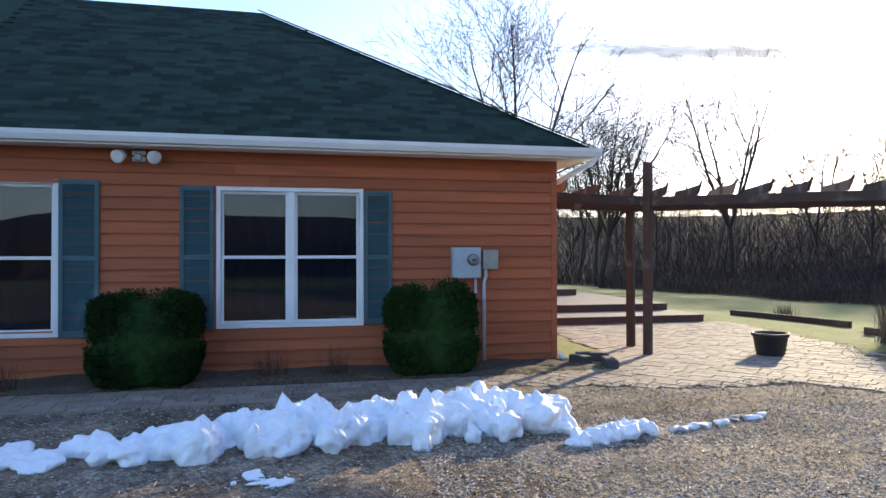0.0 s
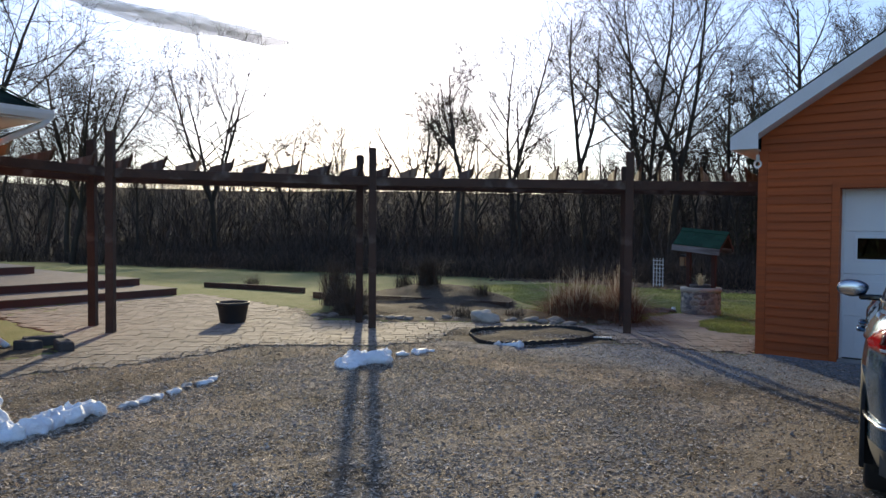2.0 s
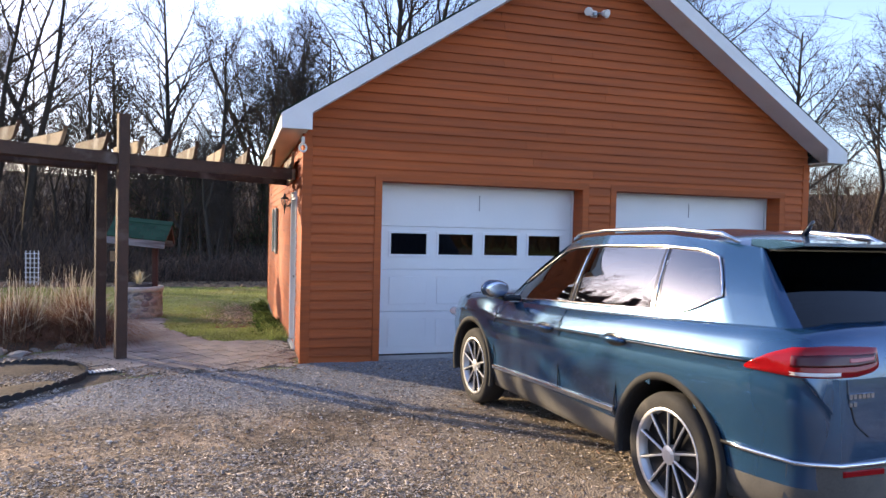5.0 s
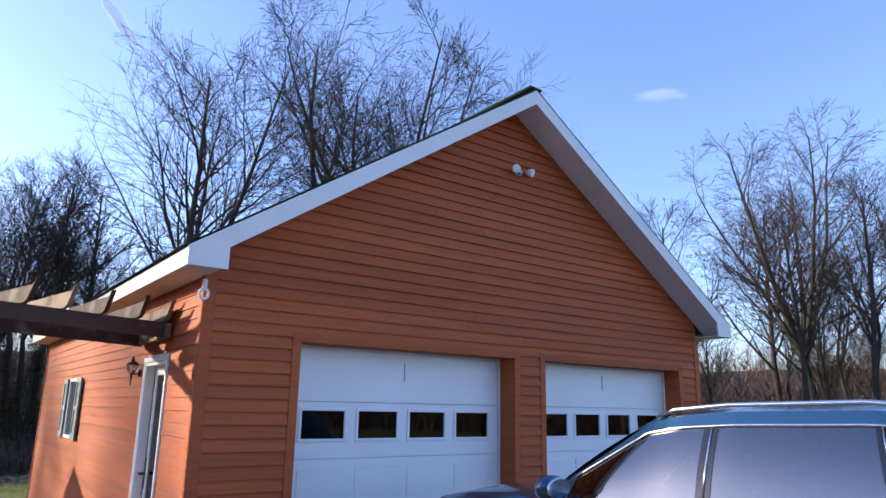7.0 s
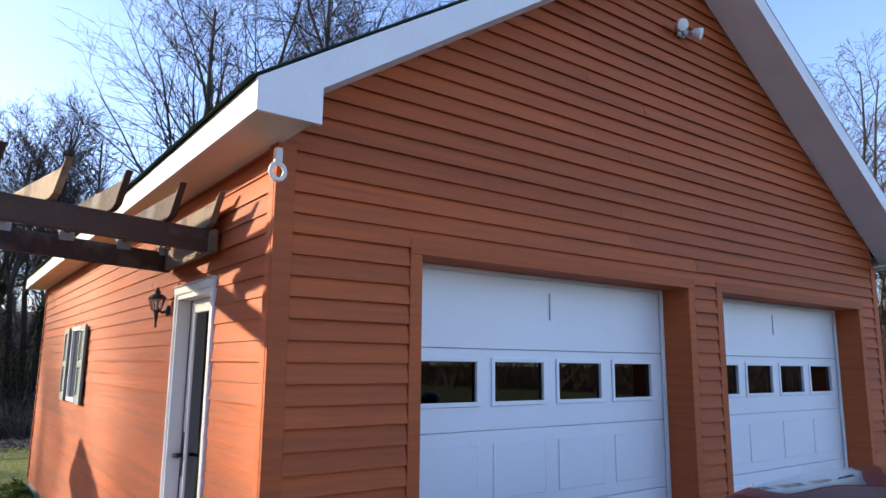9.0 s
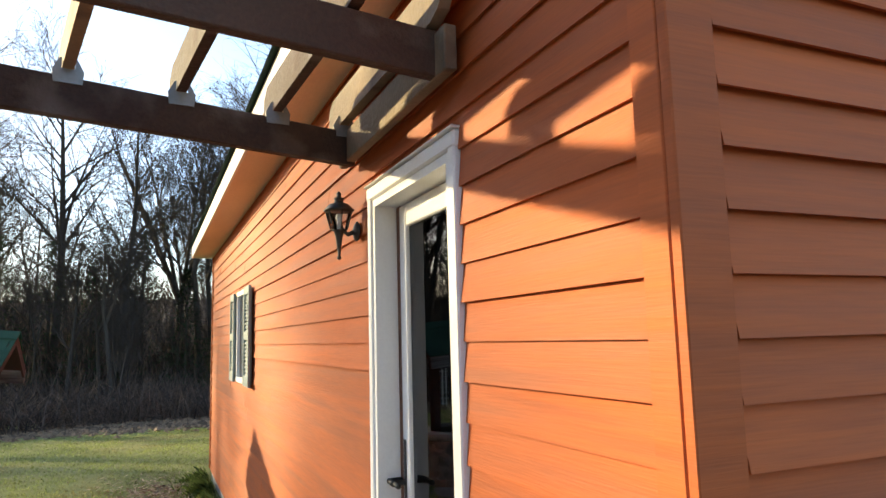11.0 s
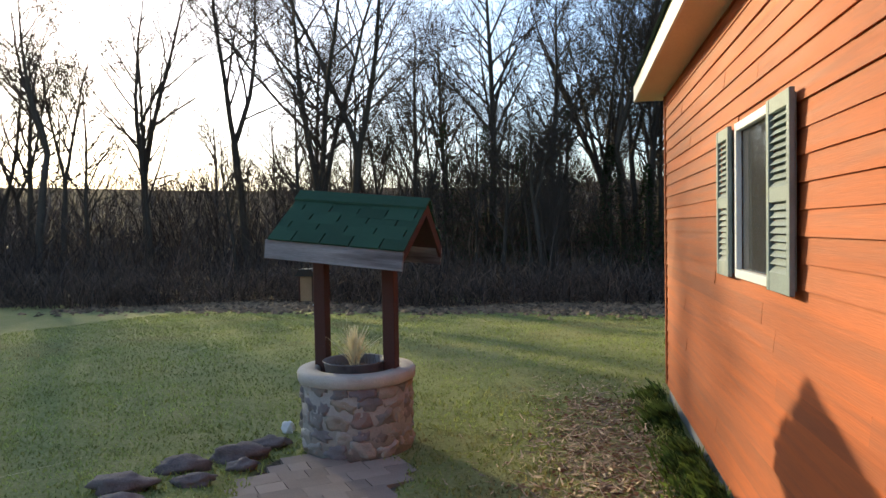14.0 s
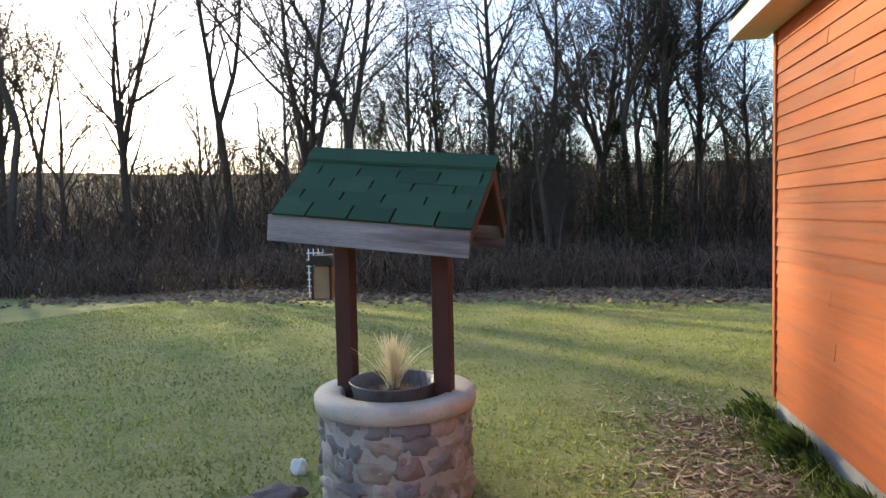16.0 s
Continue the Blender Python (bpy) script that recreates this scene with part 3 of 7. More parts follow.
# ---- garage ----
GX0, GX1, GY0, GY1 = -1.80, 5.60, 10.60, 20.05
RIDGE_X, EAVE_Z, RIDGE_Z = 1.90, 2.90, 5.52
OVER = 0.30
SLOPE = (RIDGE_Z - EAVE_Z) / (RIDGE_X - GX0 + OVER)
garage = thing("garage", "two-bay garage with orange stained lap siding and white trim", "garage")
DOORS = [(-0.865, 1.865), (2.375, 5.105)]
DOOR_TOP = 2.215
REVEAL = 0.26
g_holes = [(a, b, -1, DOOR_TOP) for a, b in DOORS]
wf = part("wall_front", slab("x", GY0, GY0 + 0.30, GX0, GX1, 0.0, 2.76, g_holes), M_ORANGE, garage)
bm = bmesh.new()
GABLE_Z = EAVE_Z - 0.15 + OVER * SLOPE
prism(bm, [(GX0, 2.76), (GX1, 2.76), (GX1, GABLE_Z), (RIDGE_X, GABLE_Z + (RIDGE_X - GX0) * SLOPE), (GX0, GABLE_Z)], GY0, GY0 + 0.14, "y")
part("gable_wall", bm, M_ORANGE, garage)
trim_holes = [(a - 0.09, b + 0.09, -1, DOOR_TOP + 0.09) for a, b in DOORS]
siding(wf, "x", GY0, -1, GX0 + 0.085, GX1 - 0.085, -0.0385, 2.71, 0.1145, trim_holes, M_ORANGE, seed=3)


def gable_clip(z):
    h = (GABLE_Z - 0.012 + (RIDGE_X - GX0) * SLOPE - z) / SLOPE
    return RIDGE_X - h, RIDGE_X + h


siding(wf, "x", GY0, -1, GX0 + 0.004, GX1 - 0.004, 2.7095, 5.36, 0.1145, [], M_ORANGE, clip=gable_clip, seed=4)
for a, b in DOORS:
    part("door_trim", boxm(a - 0.088, a, GY0 - 0.026, GY0 - 0.0005, 0.0, DOOR_TOP, 0.003), M_ORANGE, garage)
    part("door_trim", boxm(b, b + 0.088, GY0 - 0.026, GY0 - 0.0005, 0.0, DOOR_TOP, 0.003), M_ORANGE, garage)
    part("door_head_trim", boxm(a - 0.088, b + 0.088, GY0 - 0.028, GY0 - 0.0005, DOOR_TOP, DOOR_TOP + 0.088, 0.003), M_ORANGE, garage)
for x0, x1 in ((GX0 - 0.026, GX0 + 0.085), (GX1 - 0.085, GX1 + 0.026)):
    part("corner_board", boxm(x0, x1, GY0 - 0.028, GY0 - 0.001, 0.0, 2.74, 0.003), M_ORANGE, garage)
part("corner_board", boxm(GX0 - 0.027, GX0 - 0.001, GY0, GY0 + 0.075, -0.1, 2.74, 0.003), M_ORANGE, garage)
part("corner_board", boxm(GX0 - 0.027, GX0 - 0.001, GY1 - 0.06, GY1, -0.26, 2.72, 0.003), M_ORANGE, garage)
# side wall with entrance and window
SD0, SD1, SDT = 11.535, 12.315, 2.03
WN0, WN1, WNB, WNT = 16.20, 16.88, 1.13, 1.93
s_holes = [(SD0, SD1, 0.02, SDT), (WN0, WN1, WNB, WNT)]
ws = part("wall_side", slab("y", GX0, GX0 + 0.14, GY0 + 0.301, GY1, -0.27, 2.76, s_holes), M_ORANGE, garage)
siding(ws, "y", GX0, -1, GY0 + 0.076, GY1 - 0.062, -0.2675, 2.735, 0.1145, [(SD0 - 0.051, SD1 + 0.051, -1, SDT + 0.062), (WN0 - 0.05, WN1 + 0.05, WNB - 0.05, WNT + 0.05)], M_ORANGE, seed=5, butt=0.0155)
part("wall_far", boxm(GX1 - 0.14, GX1, GY0 + 0.301, GY1 - 0.141, -0.12, 2.76), M_ORANGE, garage)
bm = bmesh.new()
prism(bm, [(GX0 + 0.14, -0.12), (GX1, -0.12), (GX1, 2.76), (RIDGE_X, GABLE_Z + (RIDGE_X - GX0) * SLOPE), (GX0 + 0.14, GABLE_Z)], GY1 - 0.14, GY1, "y")
part("wall_back", bm, M_ORANGE, garage)
part("foundation", boxm(GX0 + 0.012, GX1 - 0.01, GY0 + 0.16, GY1 - 0.01, -0.75, -0.271, 0.0), M_FOUND, garage)
part("floor_slab", boxm(GX0 + 0.05, GX1 - 0.05, GY0 + 0.02, GY1 - 0.15, -0.118, 0.012), M_FOUND, garage)
# roof, soffits and fascias
ROOF_Y0, ROOF_Y1 = GY0 - 0.42, GY1 + 0.28
for s, ex in ((-1, GX0 - OVER), (1, GX1 + OVER)):
    bm = bmesh.new()
    t = 0.022
    prism(bm, [(ex - 0.02 * -s, EAVE_Z - 0.005), (RIDGE_X, RIDGE_Z), (RIDGE_X, RIDGE_Z + t), (ex + 0.04 * s, EAVE_Z + t - 0.03)], ROOF_Y0 + 0.003, ROOF_Y1, "y")
    part("roof_slope", bm, M_ROOF, garage, "dark green asphalt shingle roof slope")
    # rake board on the front, following the slope
    bm = bmesh.new()
    prism(bm, [(ex, EAVE_Z - 0.17), (ex, EAVE_Z - 0.006), (RIDGE_X, RIDGE_Z - 0.006), (RIDGE_X, RIDGE_Z - 0.19), (ex - s * 0.34, EAVE_Z - 0.17 + 0.34 * SLOPE - 0.03), (ex - s * 0.34, EAVE_Z - 0.17)], ROOF_Y0, ROOF_Y0 + 0.025, "y")
    part("rake_fascia", bm, M_WHITE, garage, "white metal-clad rake board")
    bm = bmesh.new()
    prism(bm, [(ex + s * -0.02, EAVE_Z - 0.165), (RIDGE_X, RIDGE_Z - 0.185), (RIDGE_X, RIDGE_Z - 0.165), (ex + s * -0.02, EAVE_Z - 0.145)], ROOF_Y0 + 0.026, GY0 - 0.022, "y")
    part("rake_soffit", bm, M_WHITE, garage)
    xa, xb = sorted((ex, ex - s * 0.02))
    part("eave_fascia", boxm(xa, xb, ROOF_Y0 + 0.026, ROOF_Y1, EAVE_Z - 0.17, EAVE_Z - 0.006, 0.002), M_WHITE, garage)
    xa, xb = sorted((ex - s * 0.021, ex - s * (OVER + 0.0)))
    part("eave_soffit", boxm(xa, xb, ROOF_Y0 + 0.026, ROOF_Y1, EAVE_Z - 0.168, EAVE_Z - 0.15), M_SOFFIT, garage)
part("ridge_cap", boxm(RIDGE_X - 0.12, RIDGE_X + 0.10, ROOF_Y0 - 0.01, ROOF_Y1, RIDGE_Z + 0.0, RIDGE_Z + 0.035, 0.014), M_ROOF, garage)


def garage_door(x0, x1):
    """Sectional overhead door: four sections, lights in the third."""
    d = part("garage_door", boxm(x0 - 0.03, x1 + 0.03, GY0 + REVEAL + 0.036, GY0 + REVEAL + 0.046, 0.015, DOOR_TOP + 0.03), M_DOORWHITE, garage, "white sectional overhead door with a row of four lights")
    h = DOOR_TOP / 4
    y = GY0 + REVEAL
    w = (x1 - x0)
    pitch = 0.633
    off = (w - 3 * pitch) / 2
    for k in range(4):
        z0, z1 = 0.03 + k * (DOOR_TOP - 0.03) / 4, 0.03 + (k + 1) * (DOOR_TOP - 0.03) / 4 - 0.005
        bm = bmesh.new()
        if k == 2:
            cs = [x0 + off + i * pitch for i in range(4)]
            zb, zt = 1.305, 1.585
            av = [x0] + [v for c in cs for v in (c - 0.24, c + 0.24)] + [x1]
            bm.free()
            part("section_rail", boxm(x0, x1, y, y + 0.034, z0, zb), M_DOORWHITE, d)
            part("section_rail", boxm(x0, x1, y, y + 0.034, zt, z1), M_DOORWHITE, d)
            for i in range(0, 10, 2):
                part("section_stile", boxm(av[i], av[i + 1], y, y + 0.034, zb, zt), M_DOORWHITE, d)
            for c in cs:
                part("pane", boxm(c - 0.24, c + 0.24, y + 0.018, y + 0.022, zb, zt), M_GDARK, d)
                bm = bmesh.new()
                for q in ((c - 0.265, c + 0.265, zb - 0.025, zb + 0.006), (c - 0.265, c + 0.265, zt - 0.006, zt + 0.025), (c - 0.265, c - 0.234, zb + 0.006, zt - 0.006), (c + 0.234, c + 0.265, zb + 0.006, zt - 0.006)):
                    box(bm, q[0], q[1], y - 0.012, y - 0.001, q[2], q[3], None, 0.003)
                part("light_frame", bm, M_DOORWHITE, d)
        else:
            box(bm, x0, x1, y, y + 0.034, z0, z1, None, 0.004)
            part("section", bm, M_DOORWHITE, d)
            for i in range(4):
                c = x0 + off + i * pitch
                if k == 3:
                    continue
                bm = bmesh.new()
                box(bm, c - 0.25, c + 0.25, y - 0.007, y + 0.002, z0 + 0.09, z1 - 0.09, None, 0.006)
                part("raised_panel", bm, M_DOORWHITE, d)
    for q0, q1 in ((x0, x0 + 0.035), (x1 - 0.035, x1)):
        part("stop_moulding", boxm(q0, q1, y - 0.03, y - 0.008, 0.015, DOOR_TOP - 0.001, 0.003), M_WHITE, d)
    part("head_moulding", boxm(x0 + 0.0355, x1 - 0.0355, y - 0.028, y - 0.008, DOOR_TOP - 0.03, DOOR_TOP - 0.001, 0.003), M_WHITE, d)
    part("bottom_seal", boxm(x0, x1, y + 0.002, y + 0.03, 0.008, 0.028), M_BLACK, d)
    part("lifting_strut", boxm((x0 + x1) / 2 - 0.006, (x0 + x1) / 2 + 0.006, y - 0.006, y - 0.001, DOOR_TOP - 0.32, DOOR_TOP - 0.12), M_METAL, d)


for a, b in DOORS:
    garage_door(a, b)

# entrance: casing and deep jambs round a full-light storm door
DX = GX0 + 0.085
entry = part("entrance_door", boxm(DX + 0.06, DX + 0.10, SD0 + 0.03, SD1 - 0.03, 0.03, SDT - 0.03), M_WHITE, garage, "white entrance door behind a full-light storm door")
for q in ((SD0 - 0.05, SD0 - 0.001), (SD1 + 0.001, SD1 + 0.05)):
    part("casing", boxm(GX0 - 0.028, GX0 + 0.02, q[0], q[1], 0.0, SDT + 0.055, 0.006), M_WHITE, entry)
part("head_casing", boxm(GX0 - 0.031, GX0 + 0.02, SD0 - 0.055, SD1 + 0.055, SDT + 0.001, SDT + 0.058, 0.008), M_WHITE, entry)
part("drip_cap", boxm(GX0 - 0.04, GX0, SD0 - 0.06, SD1 + 0.06, SDT + 0.059, SDT + 0.068, 0.004), M_WHITE, entry)
part("jamb", boxm(GX0 - 0.02, DX + 0.055, SD1 - 0.028, SD1 - 0.001, 0.02, SDT), M_WHITE, entry)
part("jamb", boxm(GX0 - 0.02, DX + 0.055, SD0 + 0.001, SD0 + 0.028, 0.02, SDT), M_WHITE, entry)
part("head_jamb", boxm(GX0 - 0.02, DX + 0.055, SD0 + 0.029, SD1 - 0.029, SDT - 0.03, SDT), M_WHITE, entry)
part("brown_stop", boxm(DX - 0.012, DX + 0.03, SD1 - 0.066, SD1 - 0.0285, 0.02, SDT - 0.031), mat("brown_weatherstrip", (0.16, 0.06, 0.03), 0.7, 0.3), entry)
S0, S1 = SD0 + 0.03, SD1 - 0.068
storm = part("storm_door", boxm(DX - 0.015, DX + 0.02, S0, S0 + 0.06, 0.03, SDT - 0.035, 0.005), M_WHITE, entry, "white storm door with one tall pane")
part("stile", boxm(DX - 0.015, DX + 0.02, S1 - 0.075, S1, 0.03, SDT - 0.035, 0.005), M_WHITE, storm)
part("top_rail", boxm(DX - 0.015, DX + 0.02, S0 + 0.061, S1 - 0.076, SDT - 0.125, SDT - 0.035, 0.005), M_WHITE, storm)
part("bottom_rail", boxm(DX - 0.015, DX + 0.02, S0 + 0.061, S1 - 0.076, 0.03, 0.22, 0.005), M_WHITE, storm)
part("pane", boxm(DX, DX + 0.006, S0 + 0.061, S1 - 0.076, 0.22, SDT - 0.125), M_PANE, storm)
for yh, rs in ((SD1 - 0.045, 0.012), (S1 - 0.03, 0.010)):
    tube_part("handle", [(DX - 0.014, yh, 0.92), (DX - 0.065, yh, 0.92), (DX - 0.068, yh - 0.06, 0.92)], rs, M_BLACK, storm)
part("latch_plate", boxm(DX - 0.018, DX - 0.0155, S1 - 0.04, S1 - 0.014, 0.78, 1.08, 0.001), M_BLACK, storm)
part("threshold", boxm(GX0 - 0.05, DX + 0.05, SD0 - 0.02, SD1 + 0.02, -0.03, 0.018, 0.004), M_FOUND, entry)


def sash_window(parent, along, face, out, a0, a1, z0, z1, wide=0.05, mullion=False):
    """Double-hung window with white frame, two sashes a bay and panes."""
    # sheet close behind the panes, coloured as dim as the room
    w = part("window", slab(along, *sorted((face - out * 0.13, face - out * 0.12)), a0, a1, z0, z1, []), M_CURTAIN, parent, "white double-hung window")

    def bar(name, p0, p1, q0, q1, d0, d1, m):
        f0, f1 = sorted((face + out * d0, face + out * d1))
        part(name, boxm(p0, p1, f0, f1, q0, q1, 0.003) if along == "x" else boxm(f0, f1, p0, p1, q0, q1, 0.003), m, w)

    for q in ((a0 - wide, a0, z0 - wide, z1 + wide), (a1, a1 + wide, z0 - wide, z1 + wide)):
        bar("frame", *q, -0.05, 0.03, M_WHITE)
    bar("frame", a0, a1, z1, z1 + wide, -0.05, 0.029, M_WHITE)
    bar("sill", a0, a1, z0 - wide, z0, -0.05, 0.036, M_WHITE)
    bays = [(a0, a1)] if not mullion else [(a0, (a0 + a1) / 2 - 0.045), ((a0 + a1) / 2 + 0.045, a1)]
    if mullion:
        bar("mullion", bays[0][1], bays[1][0], z0, z1, -0.05, 0.024, M_WHITE)
    zm = (z0 + z1) / 2
    for b0, b1 in bays:
        for lo, hi, d in ((z0, zm + 0.02, -0.01), (zm - 0.02, z1, -0.03)):
            for q in ((b0, b0 + 0.04, lo, hi), (b1 - 0.04, b1, lo, hi)):
                bar("sash_stile", *q, d - 0.02, d, M_WHITE)
            for q in ((b0 + 0.041, b1 - 0.041, lo, lo + 0.045), (b0 + 0.041, b1 - 0.041, hi - 0.04, hi)):
                bar("sash_rail", *q, d - 0.02, d, M_WHITE)
            bar("pane", b0 + 0.041, b1 - 0.041, lo + 0.046, hi - 0.041, d - 0.013, d - 0.008, M_HOUSEPANE)
    return w


def shutter(parent, along, face, out, a0, a1, z0, z1, material, label):
    """Louvred shutter with two panels of slats and an arched top rail."""
    s = part("shutter", slab(along, *sorted((face + out * 0.008, face + out * 0.014)), a0 + 0.02, a1 - 0.02, z0 + 0.02, z1 - 0.02, []), material, parent, label)

    def bar(name, p0, p1, q0, q1, d0, d1):
        f0, f1 = sorted((face + out * d0, face + out * d1))
        part(name, boxm(p0, p1, f0, f1, q0, q1, 0.002) if along == "x" else boxm(f0, f1, p0, p1, q0, q1, 0.002), material, s)

    st = 0.055 if a1 - a0 > 0.4 else 0.042
    bar("stile", a0, a0 + st, z0, z1, 0.0205, 0.044)
    bar("stile", a1 - st, a1, z0, z1, 0.0205, 0.044)
    zm = z0 + (z1 - z0) * 0.5
    for q0, q1 in ((z0, z0 + 0.09), (zm - 0.035, zm + 0.035), (z1 - 0.07, z1)):
        bar("rail", a0 + st, a1 - st, q0, q1, 0.0205, 0.042)
    for b0, b1 in ((z0 + 0.09, zm - 0.035), (zm + 0.035, z1 - 0.07)):
        n = max(6, int((b1 - b0) / 0.034))
        for i in range(n):
            za = b0 + (b1 - b0) * i / n
            zb = za + (b1 - b0) / n * 0.80
            p0, p1 = a0 + st + 0.001, a1 - st - 0.001
            prof = [(p0, 0.040, za), (p1, 0.040, za), (p1, 0.017, zb), (p0, 0.017, zb), (p0, 0.034, za), (p1, 0.034, za), (p1, 0.0145, zb), (p0, 0.0145, zb)]
            vs = [(a, face + out * d, z) if along == "x" else (face + out * d, a, z) for a, d, z in prof]
            fs = [(0, 1, 2, 3), (4, 7, 6, 5), (0, 4, 5, 1), (3, 2, 6, 7)]
            if (along == "y") == (out > 0):
                pass
            else:
                fs = [q[::-1] for q in fs]
            pydata("slat", vs, fs, material, s)
    return s


sash_window(garage, "y", GX0, -1, WN0, WN1, WNB, WNT, 0.048)
part("storm_pane", boxm(GX0 + 0.004, GX0 + 0.008, WN0 + 0.002, WN1 - 0.002, WNB + 0.002, WNT - 0.002), M_STORM, garage, "storm pane with a grey reflection put into its colour")
for q in ((15.79, 16.14), (16.945, 17.27)):
    shutter(garage, "y", GX0 - 0.018, -1, q[0], q[1], 1.08, 1.97, M_SHUTGREY, "weathered grey-green louvred shutter")


# ---- house ----
HX, HY0, HY1 = -10.23, -9.0, 4.56
H_EAVE, H_OVER = 3.20, 0.46
house = thing("house", "single-storey house with red-stained lap siding and a dark green hip roof", "house")
HW = [(-0.46, 1.49, 0.66, 2.55), (-4.50, -2.60, 0.60, 2.60)]
wh = part("wall_front", slab("y", HX - 0.16, HX, HY0, HY1, -0.08, 3.16, [tuple(q) for q in HW]), M_RED, house)
siding(wh, "y", HX, 1, HY0, HY1 - 0.07, -0.06, 3.13, 0.167, [(a - 0.06, b + 0.06, c - 0.06, d + 0.06) for a, b, c, d in HW], M_RED, seed=11, butt=0.038)
part("corner_board", boxm(HX + 0.001, HX + 0.026, HY1 - 0.07, HY1 + 0.025, -0.08, 3.14, 0.003), M_RED, house)
part("wall_side", boxm(HX - 11.5, HX - 0.161, HY1 - 0.16, HY1, -0.08, 3.16), M_RED, house)
part("wall_back", boxm(HX - 11.5, HX - 11.34, HY0, HY1 - 0.161, -0.08, 3.16), M_RED, house)
part("wall_end", boxm(HX - 11.34, HX - 0.161, HY0, HY0 + 0.16, -0.08, 3.16), M_RED, house)
part("foundation", boxm(HX - 11.4, HX - 0.03, HY0 + 0.02, HY1 - 0.02, -0.8, -0.0805), M_FOUND, house)
part("base_course", boxm(HX - 0.0295, HX + 0.03, HY0, HY1 + 0.02, -0.5, -0.062), M_FOUND, house)
# added near-black wall that gives the rooms an unlit depth
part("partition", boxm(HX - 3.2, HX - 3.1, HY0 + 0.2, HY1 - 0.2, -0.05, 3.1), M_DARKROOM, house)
for a, b, c, d in HW:
    sash_window(house, "y", HX, 1, a, b, c, d, 0.06, True)
for a, b, z0, z1 in ((-1.0, -0.55, 0.6, 2.61), (1.56, 1.97, 0.62, 2.58), (-2.53, -2.03, 0.53, 2.66), (-5.05, -4.57, 0.53, 2.66)):
    shutter(house, "y", HX + 0.018, 1, a, b, z0, z1, M_SHUTTER, "blue-green louvred shutter")
# hip roof
EX, EY = HX + H_OVER, HY1 + H_OVER
RISE = 0.68
RUN = 5.1
top = H_EAVE + 0.05
A, B = Vector((EX, EY, top)), Vector((EX, HY0 - 4, top))
C, D = Vector((EX - RUN, HY0 - 4, top + RUN * RISE)), Vector((EX - RUN, EY - RUN, top + RUN * RISE))
E2 = Vector((EX - 2 * RUN, EY, top))
F2 = Vector((EX - 2 * RUN, HY0 - 4, top))
bm = bmesh.new()
up = [bm.verts.new(v) for v in (A, B, C, D, E2, F2)]
dn = [bm.verts.new(v - Vector((0, 0, 0.06))) for v in (A, B, C, D, E2, F2)]
for q in ((0, 3, 2, 1), (0, 4, 3), (4, 5, 2, 3)):
    bm.faces.new([up[i] for i in q])
    bm.faces.new([dn[i] for i in q[::-1]])
for i, j in ((0, 1), (4, 0), (5, 4)):
    bm.faces.new((up[i], up[j], dn[j], dn[i]))
bmesh.ops.recalc_face_normals(bm, faces=bm.faces)
roof = part("roof", bm, M_ROOF, house, "dark green asphalt shingle hip roof, slightly patchy")
part("soffit", boxm(HX + 0.03, EX - 0.04, HY0, EY - 0.04, H_EAVE - 0.10, H_EAVE - 0.08), M_WHITE, house)
part("soffit", boxm(HX - 11.5, HX + 0.029, HY1 + 0.03, EY - 0.04, H_EAVE - 0.10, H_EAVE - 0.08), M_WHITE, house)
part("fascia", boxm(EX - 0.039, EX - 0.019, HY0, EY - 0.019, H_EAVE - 0.11, H_EAVE + 0.0), M_WHITE, house)
part("fascia", boxm(HX - 11.5, EX - 0.04, EY - 0.039, EY - 0.019, H_EAVE - 0.11, H_EAVE + 0.0), M_WHITE, house)
bm = bmesh.new()
prism(bm, [(EX - 0.018, H_EAVE - 0.09), (EX + 0.06, H_EAVE - 0.08), (EX + 0.095, H_EAVE - 0.01), (EX + 0.10, H_EAVE + 0.045), (EX + 0.085, H_EAVE + 0.045), (EX + 0.08, H_EAVE), (EX + 0.05, H_EAVE - 0.06), (EX - 0.018, H_EAVE - 0.07)], HY0, EY + 0.09, "y")
gutter = part("gutter", bm, M_WHITE, house, "white aluminium gutter")
v, f = [], []
tube(v, f, [(EX + 0.02, EY + 0.04, H_EAVE - 0.07), (EX - 0.03, EY - 0.02, H_EAVE - 0.16), (HX + 0.08, HY1 + 0.2, H_EAVE - 0.32), (HX - 0.33, HY1 + 0.08, H_EAVE - 0.44), (HX - 0.36, HY1 + 0.07, H_EAVE - 0.6), (HX - 0.36, HY1 + 0.07, 0.25), (HX - 0.30, HY1 + 0.08, 0.12), (HX + 0.12, HY1 + 0.1, 0.02)], [0.042] * 8, 8, True)
pydata("downspout", v, f, M_WHITE, house, True)

def by_island(m):
    """A copy of a material whose joined pieces vary one by one."""
    c = m.copy()
    nt = c.node_tree
    for node in list(nt.nodes):
        if node.bl_idname == "ShaderNodeObjectInfo":
            geo = nt.nodes.new("ShaderNodeNewGeometry")
            for link in list(node.outputs["Random"].links):
                nt.links.new(geo.outputs["Random Per Island"], link.to_socket)
            nt.nodes.remove(node)
    return c


